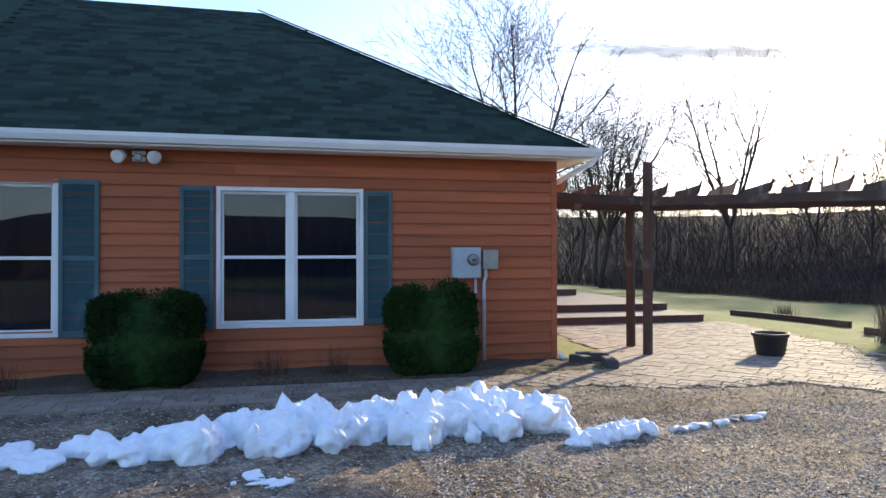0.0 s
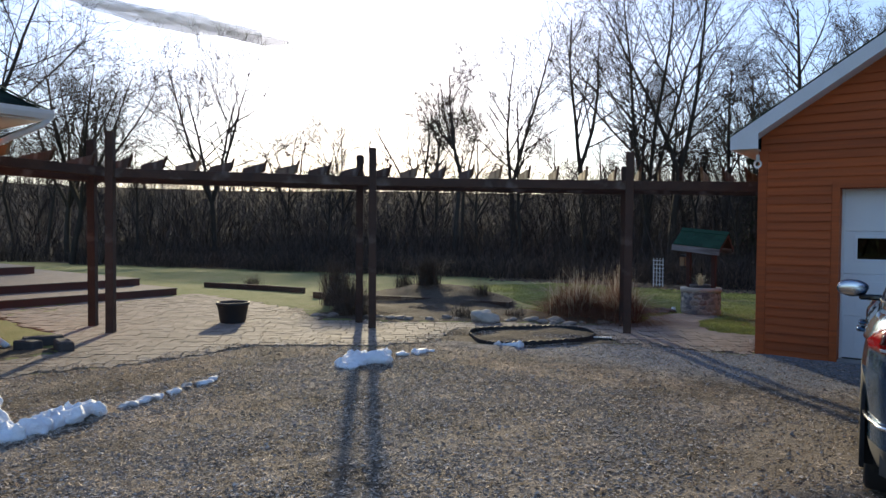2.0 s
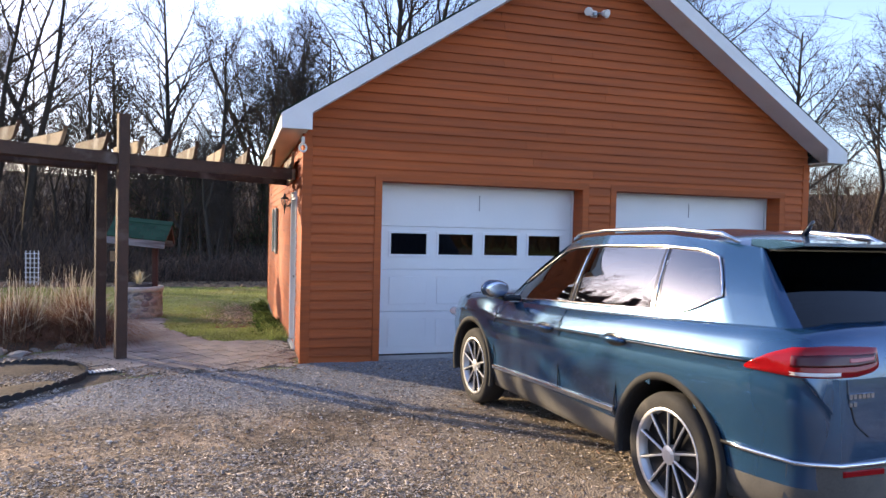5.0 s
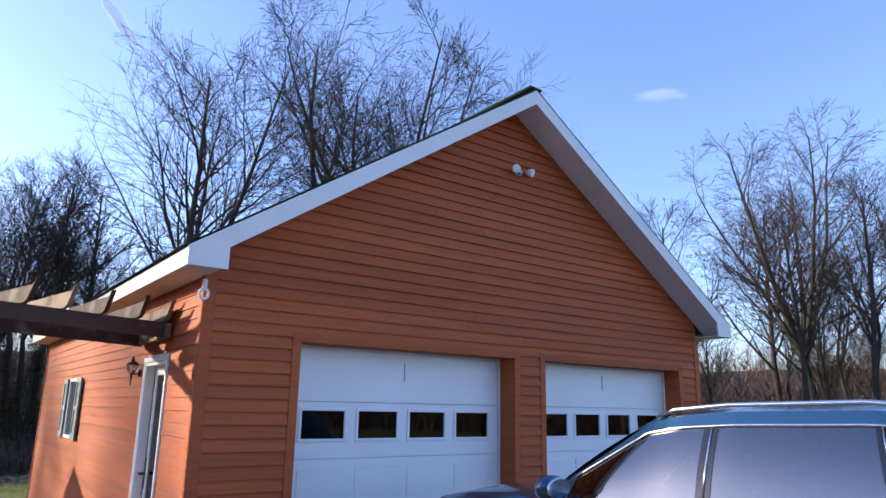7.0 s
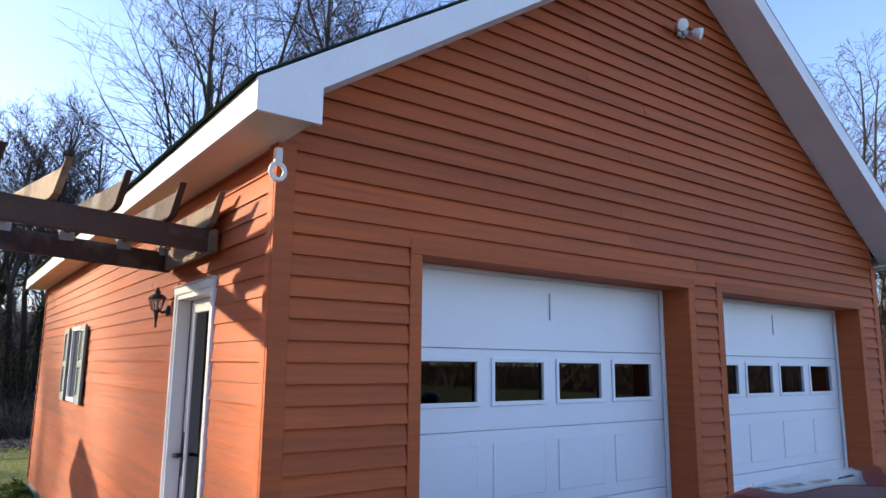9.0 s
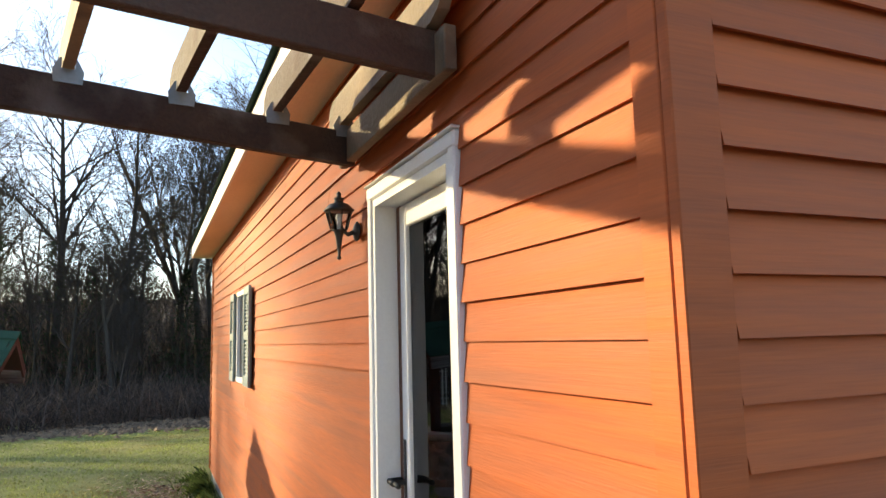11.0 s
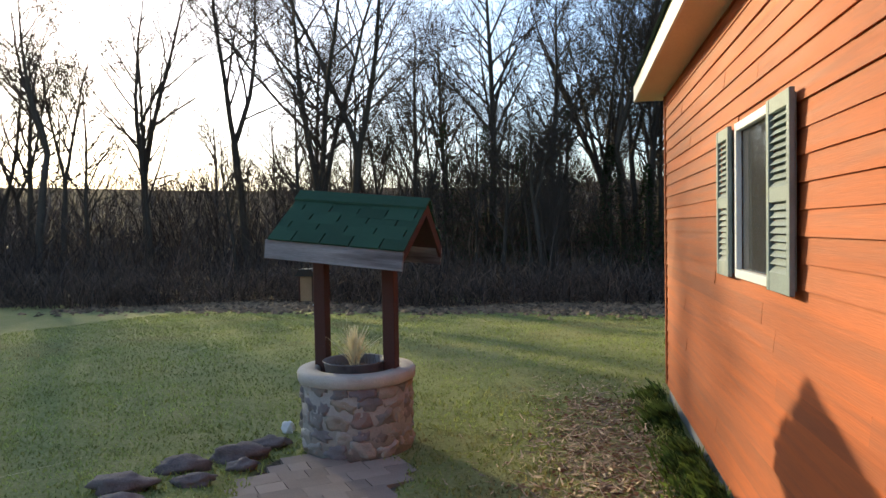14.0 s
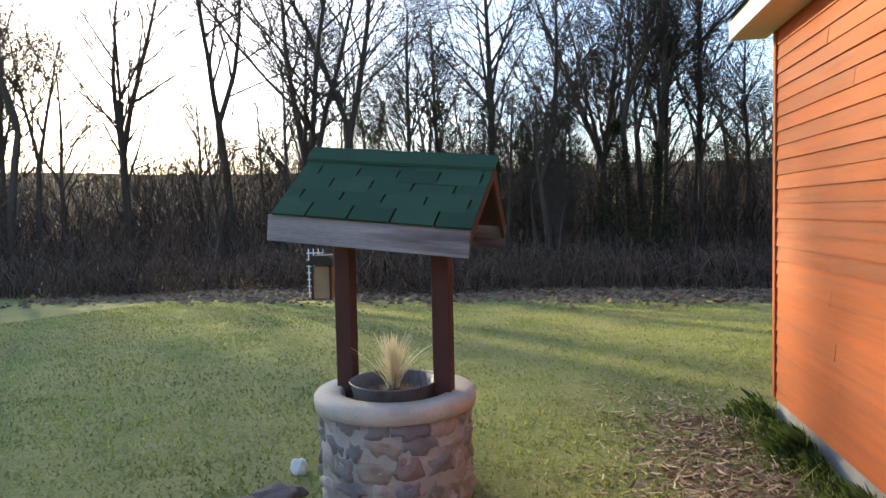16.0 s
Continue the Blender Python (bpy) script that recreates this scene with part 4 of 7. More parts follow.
# shingle tabs on the front slope
slope_dir = Vector((-1, 0, RISE)).normalized()
slope_len = math.sqrt(1 + RISE * RISE)
tab = boxm(0, 0.14, 0, 0.305, 0, 0.019)
tab_me = bpy.data.meshes.new("shingle")
tab.to_mesh(tab_me)
tab.free()
tab_me.materials.append(M_ROOF)
nrm = Vector((RISE, 0, 1)).normalized()
basis = Matrix((slope_dir, Vector((0, 1, 0)), nrm)).transposed().to_4x4()
sv, sf, made = [], [], 0
r = random.Random(5)
for row in range(int(RUN * slope_len / 0.145)):
    s = row * 0.145
    lim = EY - s / slope_len - 0.12
    yv = -4.4 + 0.15 * (row % 2) + r.uniform(-0.03, 0.03)
    while yv + 0.305 < lim:
        p = A + slope_dir * s
        m = basis.copy()
        m.translation = Vector((p.x, yv, p.z)) + nrm * 0.001
        m = m @ pose(0, 0, 0, 0, -2.2 + r.uniform(-0.5, 0.3), 0)
        if row < 15 and made < 300 and yv > -2.2:
            shared("shingle", tab_me, roof, m)
            made += 1
        else:
            base = len(sv)
            sv += [tuple(m @ vv.co) for vv in tab_me.vertices]
            sf += [tuple(base + i for i in pp.vertices) for pp in tab_me.polygons]
        yv += 0.308
ob = pydata("shingle_field", sv, sf, by_island(M_ROOF), roof)
ob["kind"] = "stuff"
# hip caps
hipd = (D - A)
for i in range(26):
    p0 = A + hipd * (i / 26)
    bm = bmesh.new()
    beam(bm, p0 + Vector((0, 0, 0.022)), A + hipd * ((i + 1.15) / 26) + Vector((0, 0, 0.03)), 0.22, 0.02, 0.004)
    part("hip_cap", bm, M_ROOF, roof)

# ---- fixtures on the walls ----
def flood_light(at, rz, size=1.0):
    """Twin flood lamps with glass fronts on a round plate with a sensor."""
    t = thing("flood_light", "white twin-head flood light fixed to the siding", "light", at=at, rz=rz)
    s = size
    part("back_plate", boxm(-0.07 * s, 0.07 * s, -0.035, 0.0, -0.06 * s, 0.06 * s, 0.012), M_WHITE, t)
    part("sensor", boxm(-0.035 * s, 0.035 * s, -0.10 * s, -0.036, -0.055 * s, 0.02 * s, 0.01), M_METERBOX, t)
    for sx in (-1, 1):
        v, f = [], []
        tube(v, f, [(sx * 0.05 * s, -0.03, 0), (sx * 0.10 * s, -0.06 * s, 0.01), (sx * 0.13 * s, -0.09 * s, 0.0)], [0.014] * 3, 8, True)
        pydata("arm", v, f, M_METAL, t, True)
        hd = part("lamp_head", lathe([(0.02 * s, 0.0), (0.05 * s, 0.03 * s), (0.072 * s, 0.10 * s), (0.075 * s, 0.13 * s), (0.06 * s, 0.135 * s)], 16), M_WHITE, t, "white lamp head with frosted front", True)
        hd.matrix_basis = pose(sx * 0.14 * s, -0.07 * s, 0.02, 112, 0, sx * 24)
    return t


flood_light((1.93, GY0 - 0.025, 4.545), 0, 0.74)
flood_light((HX + 0.02, -1.53, 3.0), 90, 1.25)

meter = thing("electric_meter", "grey steel electric meter box on the siding", "meter", at=(HX + 0.02, 3.09, 1.515), rz=90)
part("enclosure", boxm(-0.22, 0.22, -0.13, 0.0, -0.235, 0.235, 0.008), M_METERBOX, meter)
part("cover", boxm(-0.21, 0.21, -0.142, -0.131, -0.225, 0.19, 0.004), M_METERBOX, meter)
dial = part("dial", lathe([(0.09, 0), (0.09, 0.05), (0.08, 0.075), (0.06, 0.085)], 24), M_METAL, meter, "round glass meter dial", True)
dial.matrix_basis = pose(0.09, -0.14, 0.05, 90, 0, 0)
part("readout", boxm(0.06, 0.12, -0.229, -0.226, 0.03, 0.06), M_BLACK, meter)
jbox = thing("junction_box", "small tan junction box with a grey conduit running to the ground", "junction box", at=(HX + 0.02, 3.47, 1.56), rz=90)
part("box_body", boxm(-0.11, 0.11, -0.10, 0.0, -0.14, 0.14, 0.008), mat("tan_box_paint", (0.26, 0.27, 0.22), 0.6, 0.15), jbox)
part("lid", boxm(-0.12, 0.12, -0.112, -0.101, -0.145, 0.15, 0.004), mat("tan_lid_paint", (0.28, 0.29, 0.24), 0.6, 0.15), jbox)
v, f = [], []
tube(v, f, [(-0.06, -0.05, -0.14), (-0.06, -0.05, -0.25), (-0.09, -0.05, -0.34), (-0.09, -0.05, -1.6)], [0.028] * 4, 10, True)
pydata("conduit", v, f, M_CONDUIT, jbox, True)
v, f = [], []
tube(v, f, [(-0.22, -0.04, -0.26), (-0.22, -0.04, -1.6)], [0.02] * 2, 8, True)
pydata("conduit", v, f, M_CONDUIT, jbox, True)

# coach lantern beside the entrance
lantern = thing("wall_lantern", "black coach lantern with clear glass on a scrolled wall bracket", "lantern", at=(GX0 - 0.02, 12.53, 1.935), rz=-90)
lantern.scale = (0.74, 0.74, 0.74)
bp = part("back_plate", lathe([(0.055, 0), (0.06, 0.008), (0.045, 0.02), (0.02, 0.03)], 20), M_BLACK, lantern, smooth=True)
bp.matrix_basis = pose(0, 0, 0, 90, 0, 0)
v, f = [], []
tube(v, f, [(0, -0.02, 0), (0, -0.06, -0.02), (0, -0.09, 0.0), (0, -0.105, 0.03)], [0.013, 0.013, 0.012, 0.012], 8, True)
pydata("arm", v, f, M_BLACK, lantern, True)
def lantern_piece(name, prof, m, n=6, sm=False, cap=True):
    o = part(name, lathe(prof, n, cap), m, lantern, smooth=sm)
    o.matrix_basis = pose(0, -0.115, 0)
    return o
lantern_piece("tail", [(0.006, -0.17), (0.014, -0.16), (0.008, -0.145), (0.013, -0.10), (0.022, -0.03), (0.03, -0.005), (0.05, 0.004)], M_BLACK, 10, True)
lantern_piece("globe", [(0.048, 0.006), (0.078, 0.115)], glass("lantern_glass", (0.95, 0.97, 1.0), 0.02, 0.92, 1.35), 6, False, False)
lantern_piece("roof", [(0.088, 0.115), (0.092, 0.122), (0.06, 0.155), (0.03, 0.165), (0.024, 0.185), (0.034, 0.19), (0.012, 0.205), (0.016, 0.22), (0.004, 0.235)], M_BLACK, 10, True)
lantern_piece("candle", [(0.012, 0.006), (0.012, 0.06), (0.02, 0.075), (0.014, 0.10)], M_WHITE, 10, True)
for k in range(6):
    a = 2 * math.pi * k / 6
    v, f = [], []
    tube(v, f, [(0.049 * math.cos(a), -0.115 + 0.049 * math.sin(a), 0.004), (0.08 * math.cos(a), -0.115 + 0.08 * math.sin(a), 0.118)], [0.004] * 2, 5, True)
    pydata("bar", v, f, M_BLACK, lantern)

# white hook ring by the corner of the garage
ring = thing("cable_bracket", "small white cable bracket on the garage corner", "bracket", at=(GX0 - 0.03, GY0 - 0.035, 2.58))
rv, rf = [], []
tube(rv, rf, [(0, -0.012 + 0.02 * math.cos(a) * 0, 0) if False else (0.04 * math.cos(a), -0.02, 0.045 * math.sin(a) - 0.02) for a in np.linspace(0, 6.283, 14)], [0.013] * 14, 8)
pydata("ring", rv, rf, M_WHITE, ring, True)
part("stem", boxm(-0.02, 0.02, -0.035, 0.006, 0.03, 0.11, 0.006), M_WHITE, ring)


# ---- pergola ----
pergola = thing("pergola", "weathered dark timber pergola curving from the house to the garage", "pergola")
OUTER = [(-10.75, 4.60), (-10.30, 6.20), (-7.46, 9.13), (-3.88, 11.28), (-1.845, 11.50)]
INNER = [(-12.05, 4.60), (-11.28, 6.42), (-8.10, 9.50), (-4.24, 12.03), (-1.845, 12.50)]
BZ = [2.68, 2.58, 2.52, 2.46, 2.385]
for (x, y), top in list(zip(OUTER[1:4], (3.14, 3.0, 2.92))) + list(zip(INNER[1:4], (3.10, 2.95, 2.76))):
    a = random.Random(int(x * 100)).uniform(-1.2, 1.2)
    bm = boxm(-0.062, 0.062, -0.062, 0.062, land(x, y) - 0.3, top, 0.006)
    p = part("post", bm, M_TIMBER, pergola)
    p.matrix_basis = pose(x, y, 0, a * 0.4, a * 0.3, math.degrees(0.7) if x < -6 else 20)
for line, off in ((OUTER, 0.0), (INNER, -0.02)):
    for i in range(4):
        (xa, ya), (xb, yb) = line[i], line[i + 1]
        bm = bmesh.new()
        d = Vector((xb - xa, yb - ya, 0)).normalized() * (0.10 if i < 3 else 0.0)
        beam(bm, (xa - d.x, ya - d.y, BZ[i] - 0.075 + off), (xb + d.x, yb + d.y, BZ[i + 1] - 0.075 + off), 0.045, 0.145)
        part("beam", bm, M_TIMBER, pergola)
        if i < 3:
            bm = bmesh.new()
            n = Vector((-d.y, d.x, 0)).normalized() * 0.088
            beam(bm, (xa + n.x, ya + n.y, BZ[i] - 0.08 + off), (xb + n.x, yb + n.y, BZ[i + 1] - 0.08 + off), 0.04, 0.15)
            part("beam", bm, M_TIMBER, pergola)
for i, cnt in ((0, 3), (1, 8), (2, 9), (3, 7)):
    for k in range(cnt):
        t = (k + 0.5) / cnt if i < 3 else 0.078 + 0.1555 * k - (0.032 if k == 6 else 0)
        o = Vector(OUTER[i]).lerp(Vector(OUTER[i + 1]), t)
        q = Vector(INNER[i]).lerp(Vector(INNER[i + 1]), t)
        z = BZ[i] + (BZ[i + 1] - BZ[i]) * t
        d = (o - q).normalized()
        ln = (o - q).length
        tail = 0.20
        bm = bmesh.new()
        # side outline: square seat inside, raking pointed tail outside
        prism(bm, [(-0.16, 0.03), (-0.16, 0.10), (-0.10, 0.14), (ln + tail - 0.02, 0.14), (ln + tail + 0.05, 0.19), (ln + tail - 0.10, 0.02), (ln + tail - 0.16, 0.0), (-0.06, 0.0)], -0.019, 0.019, "y")
        r = part("rafter", bm, M_TIMBERLIGHT if (i + k) % 3 == 0 else M_TIMBER, pergola)
        r.matrix_basis = pose(q.x, q.y, z + 0.008, 0, 0, math.degrees(math.atan2(d.y, d.x)))
        if i >= 2:
            # bent steel saddle: a plate on the beam's face and an ear up either side of the rafter
            bm = bmesh.new()
            prism(bm, [(-0.045, -0.045), (0.045, -0.045), (0.05, 0.0), (0.026, 0.045), (0.021, 0.045), (0.021, 0.006), (-0.021, 0.006), (-0.021, 0.045), (-0.026, 0.045), (-0.05, 0.0)], 0.026, 0.030, "x")
            h = part("rafter_tie", bm, M_METAL, pergola)
            h.matrix_basis = pose(q.x, q.y, z - 0.004, 0, 0, math.degrees(math.atan2(d.y, d.x)))
bm = bmesh.new()
beam(bm, (-1.865, 11.40, 2.305), (-1.865, 12.60, 2.30), 0.04, 0.14)
part("ledger", bm, M_TIMBERLIGHT, pergola)

# ---- wishing well ----
WX, WY = -4.55, 18.08
wz = land(WX, WY)
well = thing("wishing_well", "round stone wishing well with a shingled roof on two posts", "well", at=(WX, WY, 0), rz=-7)
drum = part("drum", lathe([(0.454, wz - 0.1), (0.454, 0.165)], 36), M_MORTAR, well, "round drum of mortared field stones", True)
r = random.Random(3)
zc = wz + 0.03
row = 0
while zc < 0.15:
    h = r.uniform(0.10, 0.155)
    a = r.uniform(0, 1)
    end = a + 2 * math.pi
    while a < end - 0.08:
        w = min(r.uniform(0.22, 0.52), end - a)
        bm = bmesh.new()
        blob(bm, (0, 0, 0), (0.042, 0.43 * w * 0.56, h * r.uniform(0.46, 0.66)), 0.55, 3, r.uniform(0, 50))
        for v in bm.verts:
            v.co.y = max(-0.43 * w * 0.5, min(0.43 * w * 0.5, v.co.y * 1.08))
            v.co.z = max(-h * 0.56, min(h * 0.56, v.co.z * 1.08))
        s = part("stone", bm, M_WELLSTONE, drum, smooth=True)
        s.matrix_basis = pose(0.425 * math.cos(a + w / 2), 0.425 * math.sin(a + w / 2), zc + h / 2 + r.uniform(-0.022, 0.022), r.uniform(-22, 22), 0, math.degrees(a + w / 2))
        a += w
    zc += h
    row += 1
part("cap", lathe([(0.30, 0.165), (0.455, 0.165), (0.485, 0.18), (0.49, 0.245), (0.475, 0.265), (0.34, 0.268), (0.32, 0.25), (0.31, 0.165)], 48, False), M_CAP, well, "pale cast concrete rim", True)
M_TUB = mat("dull_galvanised_tub", (0.15, 0.155, 0.165), 0.5, 0.25, 8, 60, 0.1, metal=0.4, stain=(0.08, 0.07, 0.06), stain_at=0.55)
tubp = part("planter_tub", lathe([(0.20, 0.10), (0.235, 0.20), (0.258, 0.315), (0.268, 0.325), (0.265, 0.332), (0.252, 0.322), (0.235, 0.25), (0.0, 0.245)], 36, False), M_TUB, well, "galvanised planter tub with dark soil", True)
tubp.matrix_basis = pose(0.01, -0.05, 0)
soil = bmesh.new()
blob(soil, (0, -0.03, 0.235), (0.225, 0.225, 0.04), 0.3, 3, 4)
part("soil", soil, M_LEAFLITTER, tubp)
for sx in (-1, 1):
    part("post", boxm(sx * 0.312 - 0.053, sx * 0.312 + 0.053, -0.05, 0.05, 0.2, 1.26 - sx * 0.03, 0.005), M_WELLWOOD, well)
    part("brace", boxm(sx * 0.30 - 0.03, sx * 0.30 + 0.03, -0.30, 0.30, 1.24 - sx * 0.03, 1.30 - sx * 0.03, 0.004), M_WELLWOOD, well)
wr = part("well_roof", boxm(-0.52, 0.52, -0.03, 0.03, 0.52, 0.56), M_WELLWOOD, well, "small gabled roof of green shingles over a weathered board")
wr.matrix_basis = pose(-0.01, 0.05, 1.10, 0, 5.2, 0)
for s in (-1, 1):
    L = math.hypot(0.46, 0.38)
    ang = math.degrees(math.atan2(0.38, 0.46))
    pl = part("roof_deck", boxm(-0.545 if s > 0 else -0.595, 0.595 if s > 0 else 0.545, 0, L, -0.014, 0), M_WELLWOOD, wr)
    base = pose(0, -0.46 * s, 0.185, 0, 0, 0) @ pose(0, 0, 0, ang if s > 0 else ang, 0, 0 if s > 0 else 180)
    pl.matrix_basis = base
    rr = random.Random(9 + s)
    for k in range(5):
        xk = -0.56 - 0.1 * (k % 2) - rr.uniform(0, 0.06)
        lo_x, hi_x = (-0.56, 0.61) if s > 0 else (-0.61, 0.56)
        while xk < hi_x:
            x1 = min(xk + 0.245, hi_x)
            x0 = max(xk, lo_x)
            if x1 - x0 > 0.03:
                sh = part("shingle", boxm(x0 + 0.004, x1 - 0.004, k * 0.118 - 0.02, min(k * 0.118 + 0.14, 0.595), 0.0, 0.013), M_ROOFG, wr)
                sh.matrix_basis = base @ pose(0, 0, 0.015, -1.9 + rr.uniform(-0.4, 0.2), 0, 0)
            xk += 0.25
    part("fascia_board", boxm(-0.59, 0.595, s * -0.46 - 0.011, s * -0.46 + 0.011, 0.035, 0.185, 0.003), M_GREYWOOD, wr, "silver-weathered fascia board")
bm = bmesh.new()
prism(bm, [(-0.09, 0.510), (-0.09, 0.528), (0, 0.604), (0.09, 0.528), (0.09, 0.510), (0, 0.586)], -0.567, 0.617, "x")
part("ridge_cap", bm, M_ROOFG, wr)
for bx in (-0.535, 0.585):
    bm = bmesh.new()
    prism(bm, [(-0.45, 0.10), (-0.45, 0.175), (0, 0.55), (0.45, 0.175), (0.45, 0.10), (0, 0.46)], bx - 0.011, bx + 0.011, "x")
    part("barge_board", bm, M_WELLWOOD, wr, "dark red barge boards")


def spray(name, at, n, height, spread, width, material, seed, droop=0.4, parent=None, base=0.05):
    """A tuft of arching blades as one mesh."""
    r = random.Random(seed)
    v, f = [], []
    for _ in range(n):
        a = r.uniform(0, 2 * math.pi)
        lean = abs(r.gauss(0, 1)) * spread
        h = height * r.uniform(0.55, 1.05)
        p0 = Vector((r.gauss(0, base), r.gauss(0, base), 0))
        d = Vector((math.cos(a), math.sin(a), 0))
        sd = Vector((-d.y, d.x, 0)) * width * r.uniform(0.6, 1.3) / 2
        pts = []
        for k in range(5):
            t = k / 4
            pts.append(p0 + d * lean * t ** 1.6 * h + Vector((0, 0, h * (t - droop * lean * t ** 3))))
        i0 = len(v)
        for k, p in enumerate(pts):
            w = 1 - 0.8 * k / 4
            v.append(tuple(Vector(at) + p - sd * w))
            v.append(tuple(Vector(at) + p + sd * w))
        for k in range(4):
            f.append((i0 + 2 * k, i0 + 2 * k + 1, i0 + 2 * k + 3, i0 + 2 * k + 2))
    return pydata(name, v, f, material, parent)


M_CREAM = mat("pale_dry_plume", (0.86, 0.79, 0.56), 0.85, 0.2, 9, 60, 0.0)
thin_leaf(M_CREAM)
pl = tagged(spray("dried_plant", (WX, WY - 0.05, 0.24), 210, 0.37, 0.42, 0.017, M_CREAM, 5, 0.2, None, 0.012), "cream dried plume plant in the tub on the well", "plant")
spray("stems", (0, 0, 0), 1, 0.01, 0.1, 0.001, M_CREAM, 6, 0.1, pl)
tagged(spray("dead_stalks", (WX, WY - 0.05, 0.25), 70, 0.16, 0.9, 0.006, M_DEADPLANT, 7, 0.5, None, 0.10), "withered brown stalks lying over the tub soil", "plant")

# bird feeder hung on the far side of the well, trellis beyond
feeder = thing("bird_feeder", "tan wooden bird feeder hung from the eave of the well", "bird feeder", at=(-5.13, 18.50, 0))
fz = 0.745
part("box_body", boxm(-0.062, 0.062, -0.062, 0.062, fz + 0.02, fz + 0.24, 0.004), mat("tan_pine", (0.33, 0.23, 0.14), 0.8, 0.25), feeder)
part("corner_post", boxm(-0.068, -0.056, -0.068, -0.056, fz + 0.01, fz + 0.245), M_WELLWOOD, feeder)
part("corner_post", boxm(0.056, 0.068, -0.068, -0.056, fz + 0.01, fz + 0.245), M_WELLWOOD, feeder)
bm = bmesh.new()
prism(bm, [(-0.10, fz + 0.246), (0.10, fz + 0.246), (0.06, fz + 0.31), (-0.05, fz + 0.31)], -0.09, 0.09, "y")
part("roof", bm, M_BLACK, feeder)
tube_part("hanger_wire", [(0, 0.0, fz + 0.30), (0, 0.0, 1.33)], 0.004, M_BLACK, feeder, 5)
trellis = thing("trellis", "white wooden garden trellis at the lawn's edge", "trellis", at=(-10.03, 31.5, land(-10.03, 31.5)))
for k in range(4):
    part("upright", boxm(-0.21 + k * 0.14 - 0.013, -0.21 + k * 0.14 + 0.013, -0.012, 0.012, -0.1, 1.35), M_WHITE, trellis)
for k in range(7):
    part("rung", boxm(-0.26, 0.26, -0.03, -0.013, 0.15 + k * 0.18, 0.175 + k * 0.18), M_WHITE, trellis)

# ---- deck beyond the house ----
deck = thing("deck_steps", "red-brown timber deck steps with paved tops behind the house", "deck")
for x0, y1, z0, z1 in ((-15.0, 10.35, -0.05, 0.17), (-16.4, 10.2, 0.17, 0.35), (-20.2, 9.3, 0.35, 0.55)):
    part("riser", boxm(x0 - 0.045, x0, 4.6, y1, z0, z1 - 0.02, 0.004), M_DECK, deck)
    part("side_riser", boxm(-26, x0 - 0.046, y1 - 0.045, y1, z0, z1 - 0.02, 0.004), M_DECK, deck)
    part("tread", boxm(-26, x0 + 0.02, 4.6, y1 + 0.02, z1 - 0.02, z1, 0.004), M_PAVER, deck, "brick-paved tread")
post = thing("lamp_post", "dark garden post on the deck", "post", at=(-19.6, 8.0, 0.35))
tube_part("pole", [(0, 0, -0.01), (0, 0, 1.9)], 0.06, M_BLACK, post)
part("head", lathe([(0.06, 1.9), (0.14, 2.0), (0.16, 2.2), (0.05, 2.3)], 12), M_BLACK, post)

# ---- loose things about the yard ----
pot = thing("planter_pot", "black plastic planter pot on the patio", "plant pot", at=(-9.82, 8.12, 0))
part("tub", lathe([(0.20, 0.0), (0.215, 0.02), (0.265, 0.31), (0.285, 0.315), (0.285, 0.36), (0.262, 0.362), (0.25, 0.30), (0.0, 0.29)], 28), M_PLASTIC, pot, smooth=True)
bm = bmesh.new()
blob(bm, (0, 0, 0.29), (0.24, 0.24, 0.035), 0.3, 3, 2)
part("soil", bm, M_LEAFLITTER, pot)
spray("stalks", (0, 0, 0.29), 24, 0.14, 0.8, 0.006, M_DEADPLANT, 21, 0.4, pot, 0.08)


def snow_bank(label, pts, seed, sub=3, material=None):
    """A bank of shovelled, half-melted snow: lumps heaped along a line of (x, y, radius, height)."""
    r = random.Random(seed)
    bm = bmesh.new()
    for x, y, w, h in pts:
        for _ in range(15):
            rr = w * r.uniform(0.2, 0.58)
            blob(bm, (x + r.gauss(0, w * 0.45), y + r.gauss(0, w * 0.45), land(x, y) + h * r.uniform(0.05, 0.48)), (rr, rr, h * r.uniform(0.38, 0.6)), 0.5, sub, r.uniform(0, 90))
    for v in bm.verts:
        n = noise.noise(v.co * 7) * 0.03 + noise.noise(v.co * 18) * 0.022 + noise.noise(v.co * 40) * 0.01
        v.co += Vector((n, n * 0.7, n))
        if v.co.z < -0.03 + land(v.co.x, v.co.y):
            v.co.z = -0.03 + land(v.co.x, v.co.y)
    ob = part("snow_bank", bm, material or M_SNOW, None, smooth=True)
    crust = ob.modifiers.new("crust", "REMESH")
    crust.mode, crust.voxel_size, crust.use_smooth_shade = "VOXEL", 0.018, True
    melt = ob.modifiers.new("melt", "SMOOTH")
    melt.factor, melt.iterations = 0.5, 4
    return tagged(ob, label, "snow")


